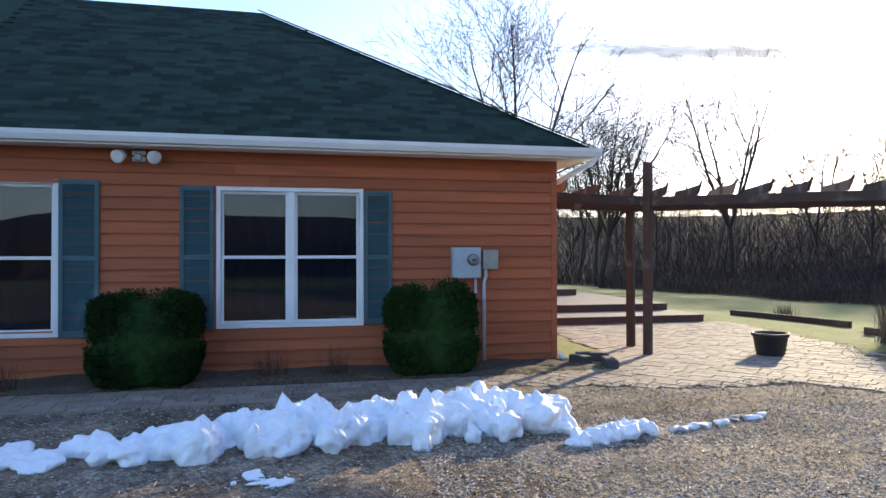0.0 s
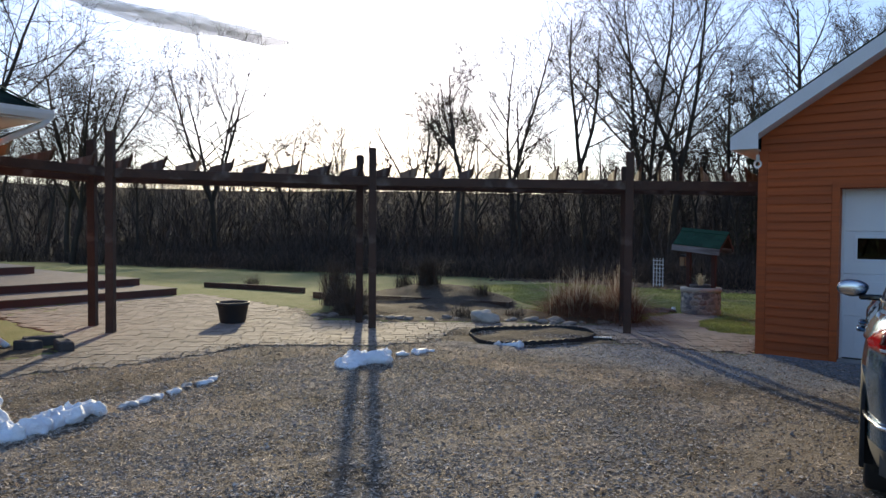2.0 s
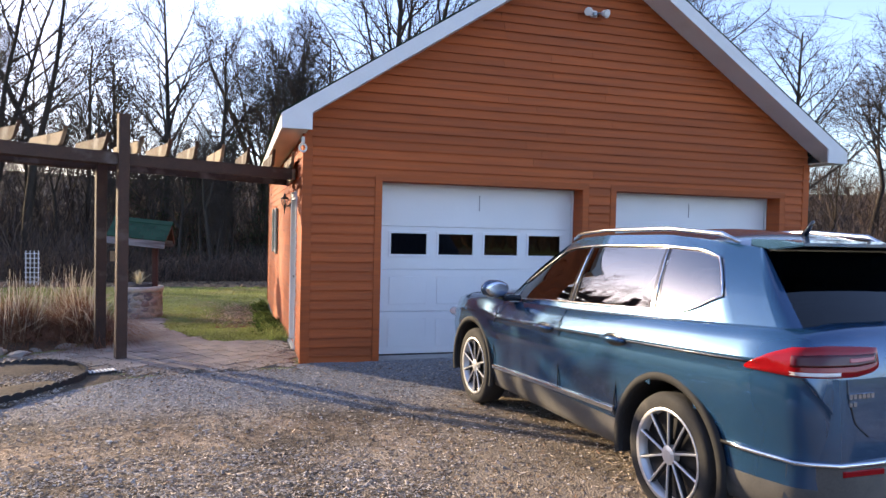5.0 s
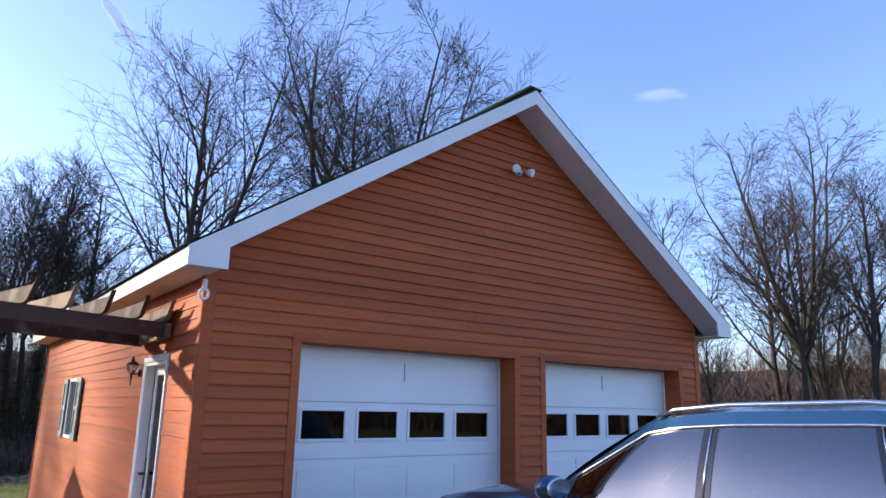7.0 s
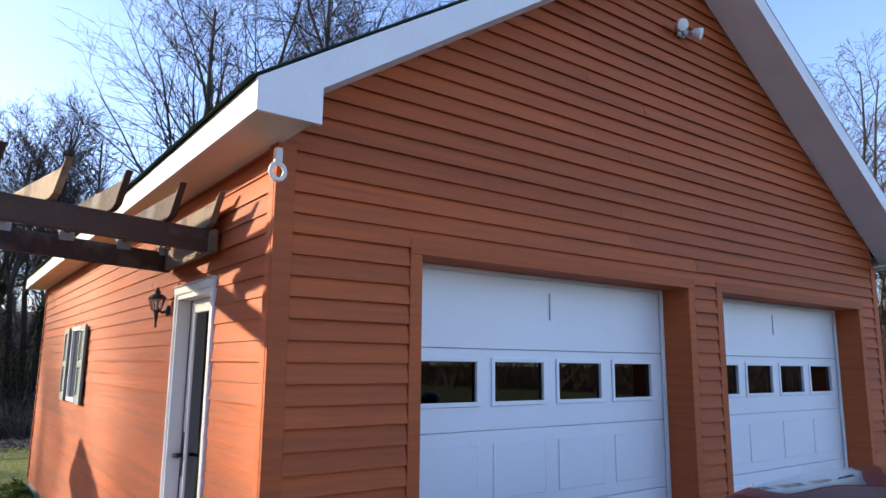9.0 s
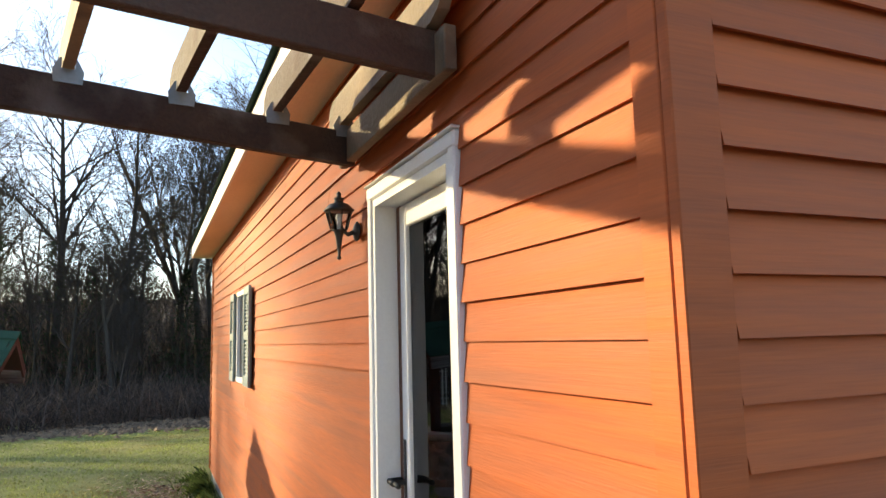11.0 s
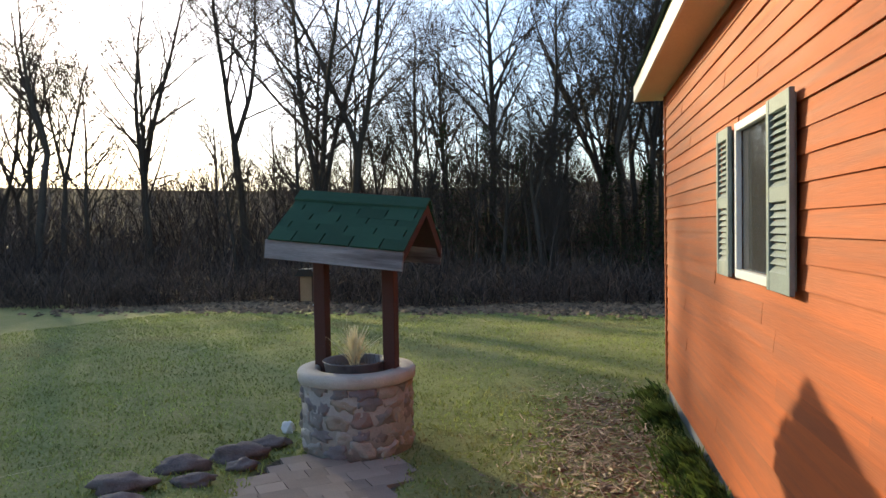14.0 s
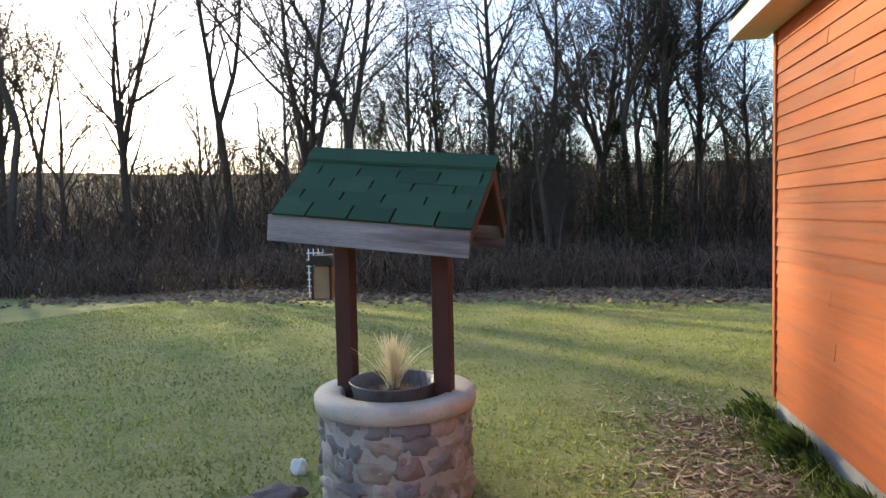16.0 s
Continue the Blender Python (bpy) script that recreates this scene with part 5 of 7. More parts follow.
snow_bank("long crusted bank of shovelled snow beside the drive", [(-6.2 + 0.25 * (k % 2) - 0.02 * k, -2.9 + k * 0.30, 0.20 + 0.10 * smooth(4, 13, k), 0.17 + 0.21 * smooth(5, 12, k) - 0.04 * (k % 3)) for k in range(20)], 31)
snow_bank("low remnant of melting snow on gravel", [(-5.72 - 0.05 * k, 3.0 + k * 0.17, 0.13, 0.14) for k in range(5)], 32)
snow_bank("dirty thin streak of melting snow", [(-5.85 - 0.06 * k, 4.0 + k * 0.19, 0.08, 0.06 - 0.004 * k) for k in range(7)], 33, 2, mat("dirty_snow", (0.75, 0.77, 0.8), 0.7, 0.15, 6, 60, 0.5, stain=(0.09, 0.075, 0.06), stain_at=0.47))
snow_bank("patch of bright melting snow on the gravel", [(-5.5, 6.55, 0.12, 0.06), (-5.58, 6.8, 0.19, 0.13), (-5.75, 6.95, 0.14, 0.09), (-5.48, 7.02, 0.17, 0.17), (-5.62, 7.3, 0.13, 0.12), (-5.5, 7.55, 0.09, 0.06), (-5.42, 7.8, 0.08, 0.07), (-5.38, 8.0, 0.05, 0.04)], 34)
snow_bank("small snow remnant against the black edging", [(-4.85 + 0.1 * k, 8.93 + 0.05 * k, 0.09, 0.08) for k in range(3)], 35)
snow_bank("flat ice patch at the foot of the snow bank", [(-5.35, 0.25, 0.13, 0.03), (-5.2, 0.4, 0.11, 0.025)], 36)

# scalloped black edging round a small bed
bedo = thing("edged_bed", "small earth bed ringed by black scalloped plastic edging", "flower bed")
ring_pts = []
corners = [(-5.86, 9.85), (-5.3, 10.65), (-4.72, 11.0), (-4.25, 10.75), (-4.05, 10.2), (-4.35, 9.5), (-4.95, 8.87), (-5.5, 9.2)]
nc = len(corners)
for i in range(nc):
    p0, p1, p2, p3 = (Vector(corners[(i + j) % nc]) for j in (-1, 0, 1, 2))
    for k in range(8):
        t = k / 8
        ring_pts.append(0.5 * ((2 * p1) + (p2 - p0) * t + (2 * p0 - 5 * p1 + 4 * p2 - p3) * t * t + (3 * p1 - p0 - 3 * p2 + p3) * t ** 3))
for i, p in enumerate(ring_pts):
    q = ring_pts[(i + 1) % len(ring_pts)]
    d = (q - p)
    bm = bmesh.new()
    w = d.length * 1.04
    prism(bm, [(0, -0.06)] + [(w / 2 - w / 2 * math.cos(a), 0.045 + 0.03 * math.sin(a)) for a in np.linspace(0, math.pi, 7)] + [(w, -0.06)], -0.009, 0.009, "y")
    e = part("edging_scallop", bm, M_PLASTIC, bedo)
    e.matrix_basis = pose(p.x, p.y, 0, random.Random(i).uniform(-5, 5), 0, math.degrees(math.atan2(d.y, d.x)))
bm = bmesh.new()
blob(bm, (-4.95, 9.95, -0.012), (0.82, 0.95, 0.022), 0.25, 4, 8)
part("earth", bm, mat("bed_earth", (0.085, 0.066, 0.052), 0.95, 0.5, 5, 50, 0.8, stain=(0.15, 0.115, 0.085)), bedo, smooth=True)
vent = thing("drain_grate", "small white plastic drain grate in the gravel", "drain", at=(-3.93, 10.4, 0.03), rz=25)
part("frame", boxm(-0.14, 0.14, -0.06, 0.06, -0.03, 0.0, 0.004), M_BLACK, vent)
for k in range(7):
    part("bar", boxm(-0.13 + k * 0.04, -0.105 + k * 0.04, -0.055, 0.055, 0.001, 0.012, 0.002), M_WHITE, vent)


def rock(at, size, seed, label, rz=0.0, material=None):
    bm = bmesh.new()
    blob(bm, (0, 0, 0), size, 0.45, 3, seed)
    for v in bm.verts:
        v.co += v.normal * 0.0 + Vector((0, 0, 1)) * noise.noise(v.co * 7) * size[2] * 0.2
    ob = part("rock", bm, material or M_STONE, None, smooth=True)
    ob.matrix_basis = pose(at[0], at[1], land(at[0], at[1]) + mound(at[0], at[1]) + size[2] * 0.45, 0, 0, rz)
    return tagged(ob, label, "rock", "garden rocks")


rock((-6.42, 10.98), (0.26, 0.2, 0.15), 2, "pale rounded field stone at the patio's edge", material=M_CAP)
rr = random.Random(12)
for k in range(26):
    t = k / 25
    x = -9.3 + 4.6 * t + rr.uniform(-0.15, 0.15)
    y = 9.55 + 2.35 * t + rr.uniform(-0.18, 0.25)
    s = rr.uniform(0.10, 0.24)
    rock((x, y), (s * 0.75, s * rr.uniform(0.4, 0.65), s * rr.uniform(0.18, 0.34)), rr.uniform(0, 99), "grey field stone edging the planting bed", rr.uniform(0, 180))
for x, y, s in ((-5.35, 17.55, 0.22), (-5.62, 17.2, 0.2), (-5.2, 17.3, 0.13), (-5.75, 16.7, 0.22), (-5.35, 16.9, 0.14), (-5.25, 17.9, 0.16), (-5.5, 16.3, 0.2)):
    rock((x, y), (s * 0.95, s * 0.6, s * 0.38), x * 7 + y, "rounded brown stone bordering the well path", 20, mat("brown_border_stone", (0.15, 0.12, 0.11), 0.85, 0.4, 9, 70, 0.5))
rock((-5.3, 18.35), (0.055, 0.05, 0.075), 3, "small white stone beside the well", material=M_WHITE)
for x, y, rz, l in ((-9.95, 5.05, 70, 0.5), (-9.35, 5.05, -15, 0.45), (-9.7, 4.75, 20, 0.35)):
    bm = boxm(-l / 2, l / 2, -0.09, 0.09, -0.02, 0.13, 0.02)
    ob = part("edging_block", bm, mat("dark_block", (0.06, 0.055, 0.055), 0.9, 0.3, 5, 60, 0.5), None)
    ob.matrix_basis = pose(x, y, 0.0, 0, 0, rz)
    tagged(ob, "dark landscaping block at the house corner", "block", "edging blocks")

# low timber edge of the raised beds
edge_t = thing("bed_edging", "low weathered timber edging round the raised bed", "edging")
bpts = [(-11.9, 12.0), (-10.85, 12.1), (-9.6, 12.75), (-8.5, 13.2), (-7.45, 13.6), (-7.9, 14.6), (-8.8, 15.4)]
for (xa, ya), (xb, yb) in zip(bpts, bpts[1:]):
    bm = bmesh.new()
    beam(bm, (xa, ya, land(xa, ya) + 0.06), (xb, yb, land(xb, yb) + 0.06), 0.09, 0.18, 0.012)
    part("edge_timber", bm, M_TIMBER, edge_t)
bpts = [(-16.8, 12.4), (-15.6, 12.6), (-14.4, 12.75), (-13.2, 12.9)]
edge_t2 = thing("bed_edging", "low weathered timber edging along the far bed", "edging")
for (xa, ya), (xb, yb) in zip(bpts, bpts[1:]):
    bm = bmesh.new()
    beam(bm, (xa, ya, land(xa, ya) + 0.06), (xb, yb, land(xb, yb) + 0.06), 0.09, 0.18, 0.012)
    part("edge_timber", bm, M_TIMBER, edge_t2)


# ---- plants ----
def clipped_bush(at, rx, ry, h, seed):
    """Sheared evergreen: dark core of branches under a skin of small leaves."""
    r = random.Random(seed)
    b = thing("evergreen_bush", "clipped round evergreen bush against the house", "bush", "bushes by the house", at=at)
    tube_part("trunk", [(0, 0, -0.05), (0.02, 0, 0.3), (0, 0.02, 0.6)], [0.05, 0.04, 0.02], M_BARK, b)
    bm = bmesh.new()

    def skin(n, k):
        e = 0.42
        s = Vector((math.copysign(abs(n.x) ** e, n.x), math.copysign(abs(n.y) ** e, n.y), math.copysign(abs(n.z) ** 0.55, n.z)))
        w = 1 + 0.07 * noise.noise(n * 2.5 + Vector((seed, 0, 0)))
        return Vector((s.x * rx, s.y * ry, 0.5 * h + s.z * 0.5 * h)) * w * k * Vector((1, 1, 1)).length / math.sqrt(3)

    bmesh.ops.create_icosphere(bm, subdivisions=4, radius=1)
    for v in bm.verts:
        v.co = skin(v.co.normalized(), 0.90)
    part("core", bm, M_BUSH, b)
    v, f = [], []
    for _ in range(24000):
        n = Vector((r.gauss(0, 1), r.gauss(0, 1), r.gauss(0, 1))).normalized()
        p = skin(n, r.uniform(0.88, 1.01) + 0.03 * noise.noise(n * 9))
        d = (n + Vector((r.gauss(0, 0.6), r.gauss(0, 0.6), r.gauss(0, 0.6)))).normalized()
        s = d.orthogonal().normalized()
        l, w = r.uniform(0.022, 0.045), r.uniform(0.010, 0.018)
        i = len(v)
        v += [tuple(p - s * w), tuple(p + s * w), tuple(p + d * l)]
        f.append((i, i + 1, i + 2))
    pydata("leaves", v, f, M_BUSH, b)
    return b


clipped_bush((-9.52, -1.28, -0.02), 0.52, 0.66, 1.20, 1)
clipped_bush((-9.55, 2.42, -0.02), 0.50, 0.62, 1.24, 2)
clipped_bush((-9.52, -5.0, -0.02), 0.5, 0.65, 1.2, 3)
M_REDTWIG = mat("dormant_red_brown_shrub", (0.11, 0.045, 0.03), 0.9, 0.4, 6, 60, 0)
for x, y, h, n in ((-9.6, 0.25, 0.45, 90), (-9.65, 1.1, 0.42, 80), (-9.3, -2.9, 0.5, 90)):
    tagged(spray("dormant_shrub", (x, y, 0), n, h, 0.5, 0.008, M_REDTWIG, int(h * 100), 0.1, None, 0.10), "small dormant red-brown shrub in the house bed", "shrub", "dormant shrubs")

for i, (x, y, s) in enumerate(((-5.35, 12.75, 1.0), (-4.55, 12.75, 0.92), (-4.85, 13.3, 1.05), (-5.8, 13.0, 0.8))):
    gz = land(x, y)
    g = thing("ornamental_grass", "dry tan and russet ornamental grass clump with pale plumes", "grass", "ornamental grasses", at=(x, y, gz))
    spray("blades", (0, 0, 0), 1700, 0.84 * s, 1.4, 0.008, M_DRYGRASS, 40 + i, 0.6, g, 0.14)
    spray("plumes", (0, 0, 0.05), 130, 1.0 * s, 1.05, 0.014, M_PLUME, 60 + i, 0.25, g, 0.14)
    spray("tall_stems", (0, 0, 0), 12, 1.7 * s, 0.28, 0.007, M_DEADPLANT, 80 + i, 0.1, g, 0.12)


def brushy(name, label, x, y, h, w, n, m, seed, group=""):
    return tagged(spray(name, (x, y, land(x, y) + mound(x, y)), n, h, w, 0.010, m, seed, 0.15, None, 0.12), label, "shrub", group)


brushy("brown_conical_shrub", "rust-brown upright shrub in the planting bed", -10.4, 11.2, 1.05, 0.42, 700, M_DEADPLANT, 5)
brushy("brown_shrub", "dead brown shrub beside the patio", -9.4, 10.6, 0.75, 1.0, 900, M_DEADPLANT, 6)
brushy("brown_shrub", "dead brown shrub beside the patio", -8.8, 10.1, 0.5, 1.3, 700, M_DEADPLANT, 7)
brushy("dark_shrub", "dark upright shrub on the mound", -9.9, 13.9, 0.85, 0.65, 700, M_DEADPLANT, 8)
brushy("low_shrub", "low withered plant in the raised bed", -8.3, 13.8, 0.35, 1.0, 200, M_DEADPLANT, 9)
brushy("low_shrub", "low withered plant in the raised bed", -10.9, 14.2, 0.45, 0.9, 260, M_DEADPLANT, 10)
brushy("low_shrub", "low withered plant in the far bed", -15.8, 13.3, 0.45, 0.8, 240, M_DEADPLANT, 11)
brushy("low_shrub", "low withered plant in the planting bed", -7.0, 11.2, 0.3, 1.1, 160, M_DEADPLANT, 12)
brushy("low_shrub", "low withered plant in the planting bed", -6.3, 11.9, 0.25, 1.1, 120, M_DEADPLANT, 13)


# ---- bare trees ----
def bare_tree(seed, height, lean=0.0, forks=1, fine=True, fork_at=0.3, spread=0.7, reach=1.0, tilt=0.32):
    """A leafless tree: tapered trunk, ascending limbs, branches and twigs; two meshes, trunk and crown."""
    r = random.Random(seed)
    tv, tf, cv, cf = [], [], [], []

    def shoot(p, d, length, rad, segs, up, wig, verts, faces, sides, tip=0.25):
        pts, dirs = [p.copy()], [d.copy()]
        for k in range(segs):
            d = (d + Vector((r.gauss(0, wig), r.gauss(0, wig), r.gauss(0, wig) + up))).normalized()
            p = p + d * length / segs
            pts.append(p.copy())
            dirs.append(d.copy())
        rads = [rad * (1 - (1 - tip) * k / segs) for k in range(segs + 1)]
        tube(verts, faces, pts, rads, sides)
        return pts, dirs, rads

    def offshoot(d, ang):
        a = r.uniform(0, 2 * math.pi)
        o = d.orthogonal().normalized()
        o = (Matrix.Rotation(a, 3, d) @ o)
        return (d * math.cos(ang) + o * math.sin(ang)).normalized()

    def branch(p, d, length, rad, level):
        sides = 5 if level == 0 else 4 if level == 1 else 3
        segs = (7, 5, 3, 1)[level]
        pts, dirs, rads = shoot(p, d, length, rad, segs, (0.02, 0.03, 0.025, 0.01)[level], (0.06, 0.075, 0.09, 0.10)[level], cv, cf, sides, 0.22)
        last = 3 if fine else 2
        if level >= last:
            for k in range(3):
                t = 0.25 + 0.25 * (k + r.random())
                i = min(int(t * segs), segs - 1)
                q = pts[i].lerp(pts[i + 1], t * segs - i)
                e = q + (offshoot(dirs[i], r.uniform(0.35, 0.75)) + Vector((0, 0, 0.12))) * length * r.uniform(0.35, 0.65)
                sd = dirs[i].orthogonal().normalized() * 0.0085
                j = len(cv)
                cv.extend([tuple(q - sd), tuple(q + sd), tuple(e)])
                cf.append((j, j + 1, j + 2))
            return
        n = (7, r.randint(7, 8), r.randint(5, 6))[level]
        for k in range(n):
            t = 0.18 + 0.82 * (k + r.random()) / n
            i = min(int(t * segs), segs - 1)
            q = pts[i].lerp(pts[i + 1], t * segs - i)
            branch(q, offshoot(dirs[i], r.uniform(0.45, 0.95)), length * r.uniform(0.45, 0.72) * (1.15 - 0.55 * t), max(rads[i] * 0.55, 0.009), level + 1)

    base = Vector((0, 0, -0.4))
    r0 = height * 0.0125
    d0 = Vector((lean, 0.0, 1)).normalized()
    trunk_len = height * (fork_at if forks > 1 else 0.8)
    pts, dirs, rads = shoot(base, d0, trunk_len + 0.4, r0, 8, 0.02, 0.035, tv, tf, 8, 0.72 if forks > 1 else 0.2)
    if forks > 1:
        for k in range(forks):
            a = 2 * math.pi * k / forks + r.uniform(-0.4, 0.4)
            d = Vector((math.cos(a) * tilt, math.sin(a) * tilt, 1)).normalized()
            lp, ld, lr = shoot(pts[-1] - d0 * 0.1, d, height * (1 - fork_at) * 0.8, r0 * 0.62, 7, 0.04, 0.06, tv, tf, 7, 0.2)
            for j in range(10):
                t = 0.12 + 0.88 * (j + r.random()) / 10
                i = min(int(t * 7), 6)
                branch(lp[i].lerp(lp[i + 1], t * 7 - i), offshoot(ld[i], r.uniform(0.5, spread + 0.25)), reach * height * (0.37 - 0.22 * t) * r.uniform(0.7, 1.1), lr[i] * 0.5, 1 if fine else 0)
    else:
        for j in range(20):
            t = 0.34 + 0.66 * (j + r.random()) / 20
            i = min(int(t * 8), 7)
            branch(pts[i].lerp(pts[i + 1], t * 8 - i), offshoot(dirs[i], r.uniform(0.5, spread + 0.2)), reach * height * (0.46 - 0.32 * t) * r.uniform(0.7, 1.15), rads[i] * 0.5, 1 if fine else 0 if j % 3 == 0 else 1)
    return (tv, tf), (cv, cf)


def tree_thing(label, seed, height, **kw):
    (tv, tf), (cv, cf) = bare_tree(seed, height, **kw)
    t = thing("bare_tree", label, "tree", "bare trees at the lawn's edge", at=(0, 0, -500))
    pydata("trunk", tv, tf, M_BARK, t, True)
    pydata("crown", cv, cf, M_TWIG, t)
    return t


tall = [tree_thing("tall leafless hardwood with ascending limbs", 101, 18, forks=1, spread=0.62),
        tree_thing("tall leafless hardwood forking low into leaders", 102, 18, forks=2, fork_at=0.28, spread=0.75),
        tree_thing("leafless hardwood with a broad twiggy crown", 103, 15, forks=4, fork_at=0.26, spread=0.9, reach=1.35),
        tree_thing("slim leafless tree in the wood", 104, 16, forks=1, spread=0.5),
        tree_thing("leaning leafless tree at the lawn's edge", 105, 17, forks=2, fork_at=0.35, lean=0.14, spread=0.8),
        tree_thing("leafless hardwood with straight limbs fanning into a domed crown", 106, 17, forks=6, fork_at=0.24, spread=0.55, reach=0.8, tilt=0.36),
        tree_thing("big dark leafless hardwood with heavy crooked limbs", 107, 19, forks=3, fork_at=0.16, spread=0.95, reach=1.25, tilt=0.2)]
slim = [tree_thing("slim young leafless tree in the wood", 111, 12, forks=1, fine=False, spread=0.55),
        tree_thing("slim leafless tree deep in the wood", 112, 13, forks=2, fork_at=0.4, fine=False, spread=0.7),
        tree_thing("thin leafless sapling in the brush", 113, 9, forks=1, fine=False, spread=0.6)]
base_h = {0: 18, 1: 18, 2: 15, 3: 16, 4: 17, 5: 17, 6: 19}
# x, y, height, kind
KNOWN = [(-42.5, 15.0, 16.5, 2), (-54, 26, 14, 2), (-49, 24, 14, 5), (-48.5, 35.3, 16.0, 2), (-56, 50, 13, 2), (-52, 54, 13, 2), (-40, 51, 14.5, 1),
         (-35.5, 48.7, 14.5, 0), (-28.2, 50, 18.5, 1), (-21.6, 50, 18.5, 4), (-16.6, 48.3, 20, 6), (-14.9, 48.8, 20, 1), (-12.9, 55, 15.5, 3), (-7.3, 50.4, 18, 0),
         (-11.2, 60, 16, 3), (-0.3, 57, 16.5, 5), (-4.2, 52.5, 15.5, 3), (4.4, 34.5, 18.5, 0), (5.6, 34.8, 18, 1), (11.4, 33.6, 19.5, 4), (14.0, 32.2, 20, 5), (15.3, 33.5, 19, 6), (0.5, 45, 15, 3), (3.2, 50, 16, 0),
         (38.6, 23.9, 19, 5), (42, 28, 17, 0), (36.6, 20.4, 15, 3), (25.1, 31.3, 14, 0), (27.3, 25.9, 13, 3), (34.0, 22.6, 14, 0), (-39.5, 53, 13, 4), (-25.3, 46, 13, 3),
         (-18.6, 54, 15, 0), (1.6, 49, 12, 0), (6.6, 53, 12, 3), (9, 44, 15, 0), (22, 36, 15, 3), (-30, 47, 11, 3)]
for i, (x, y, h, k) in enumerate(KNOWN):
    s = 1.18 * h / base_h[k]
    c = copy_thing(tall[k], pose(x, y, land(x, y), 0, 0, (i * 67) % 360))
    c.scale = (s * 1.12, s * 1.12, s) if x < -34 else (s, s, s)
r = random.Random(77)
placed = 0
while placed < 95:
    a = radians(r.uniform(-86, 82))
    d = r.uniform(40, 78)
    x, y = -3 + d * math.sin(a), 4 + d * math.cos(a)
    u = y + 0.25 * max(0, -x - 14)
    if u < 37 and x < 16:
        continue
    if -62 < math.degrees(a) < -26 and r.random() < 0.7:
        continue
    k = r.choice((0, 0, 1, 1, 2))
    s = r.uniform(0.75, 1.25)
    c = copy_thing(slim[k], pose(x, y, land(x, y), r.uniform(-4, 4), r.uniform(-4, 4), r.uniform(0, 360)))
    c.scale = (s, s, s)
    placed += 1
for _ in range(26):
    x, y, s = r.uniform(-10, 9), r.uniform(38, 50), r.uniform(0.45, 0.8)
    c = copy_thing(slim[r.choice((0, 1, 2))], pose(x, y, land(x, y), r.uniform(-5, 5), r.uniform(-5, 5), r.uniform(0, 360)))
    c.scale = (s, s, s)
for t in tall + slim:
    for o in list(t.children) + [t]:
        bpy.data.objects.remove(o)


def conifer(x, y, h, seed):
    r = random.Random(seed)
    t = thing("cedar", "small dark evergreen cedar among the bare trees", "tree", "cedars", at=(x, y, land(x, y)))
    tube_part("trunk", [(0, 0, -0.2), (0, 0, h)], [h * 0.02, 0.01], M_BARK, t, 6)
    v, f = [], []
    for _ in range(2600):
        z = h * (0.08 + 0.92 * r.random() ** 1.3)
        rad = (1 - z / h) * h * 0.26 * r.uniform(0.3, 1.1) + 0.03
        a = r.uniform(0, 6.283)
        p = Vector((rad * math.cos(a), rad * math.sin(a), z))
        d = Vector((math.cos(a), math.sin(a), r.uniform(-0.5, 0.3))).normalized()
        s = Vector((-d.y, d.x, r.uniform(-0.3, 0.3))) * r.uniform(0.02, 0.05)
        l = r.uniform(0.12, 0.30)
        i = len(v)
        v += [tuple(p - s), tuple(p + s), tuple(p + d * l)]
        f.append((i, i + 1, i + 2))
    pydata("crown", v, f, M_BUSH, t)


for i, (x, y, h) in enumerate(((-9.2, 46.8, 7.6), (-7.1, 47.1, 7.4), (-3.0, 47.4, 8.0), (-5.2, 46.0, 6.2), (-1.0, 45, 6.0), (0.5, 44, 5))):
    conifer(x, y, h, 200 + i)

# ---- brush and far woods ----
def brush(name, label, count, pick, hmin, hmax, width, seed, twigs=2):
    r = random.Random(seed)
    v, f = [], []
    while count > 0:
        x, y = pick(r)
        if x is None:
            continue
        count -= 1
        h = r.uniform(hmin, hmax) * (0.55 + 0.6 * r.random()) * (0.85 + 0.9 * noise.noise(Vector((x * 0.16, y * 0.16, seed))) + 0.4 * noise.noise(Vector((x * 0.5, y * 0.5, seed))))
        z = land(x, y) - 0.05
        p = Vector((x, y, z))
        d = Vector((r.gauss(0, 0.36), r.gauss(0, 0.36), 1))
        w = width * r.uniform(0.5, 1.4)
        m = p + d * h * 0.5
        e = m + (d + Vector((r.gauss(0, 0.3), r.gauss(0, 0.3), 0))) * h * 0.5
        a = r.uniform(0, 3.14)
        s = Vector((math.cos(a), math.sin(a), 0)) * w
        i = len(v)
        v += [tuple(p - s), tuple(p + s), tuple(m + s * 0.7), tuple(m - s * 0.7), tuple(e)]
        f += [(i, i + 1, i + 2, i + 3), (i + 3, i + 2, i + 4)]
        for _ in range(twigs):
            t = r.uniform(0.25, 0.9)
            q = p + (e - p) * t
            g = q + Vector((r.gauss(0, 0.35), r.gauss(0, 0.35), r.uniform(0.1, 0.6))) * h * 0.4
            j = len(v)
            v += [tuple(q - s * 0.6), tuple(q + s * 0.6), tuple(g)]
            f.append((j, j + 1, j + 2))
    ob = pydata(name, v, f, M_BRUSH)
    return tagged(ob, label, "undergrowth", kind="stuff")


def near_edge(r):
    x = r.uniform(-62, 15)
    y = 33.5 - 0.25 * max(0, -x - 14) + 12 * r.random() ** 1.4 + 2.5 * noise.noise(Vector((x * 0.2, 0, 5)))
    return x, y


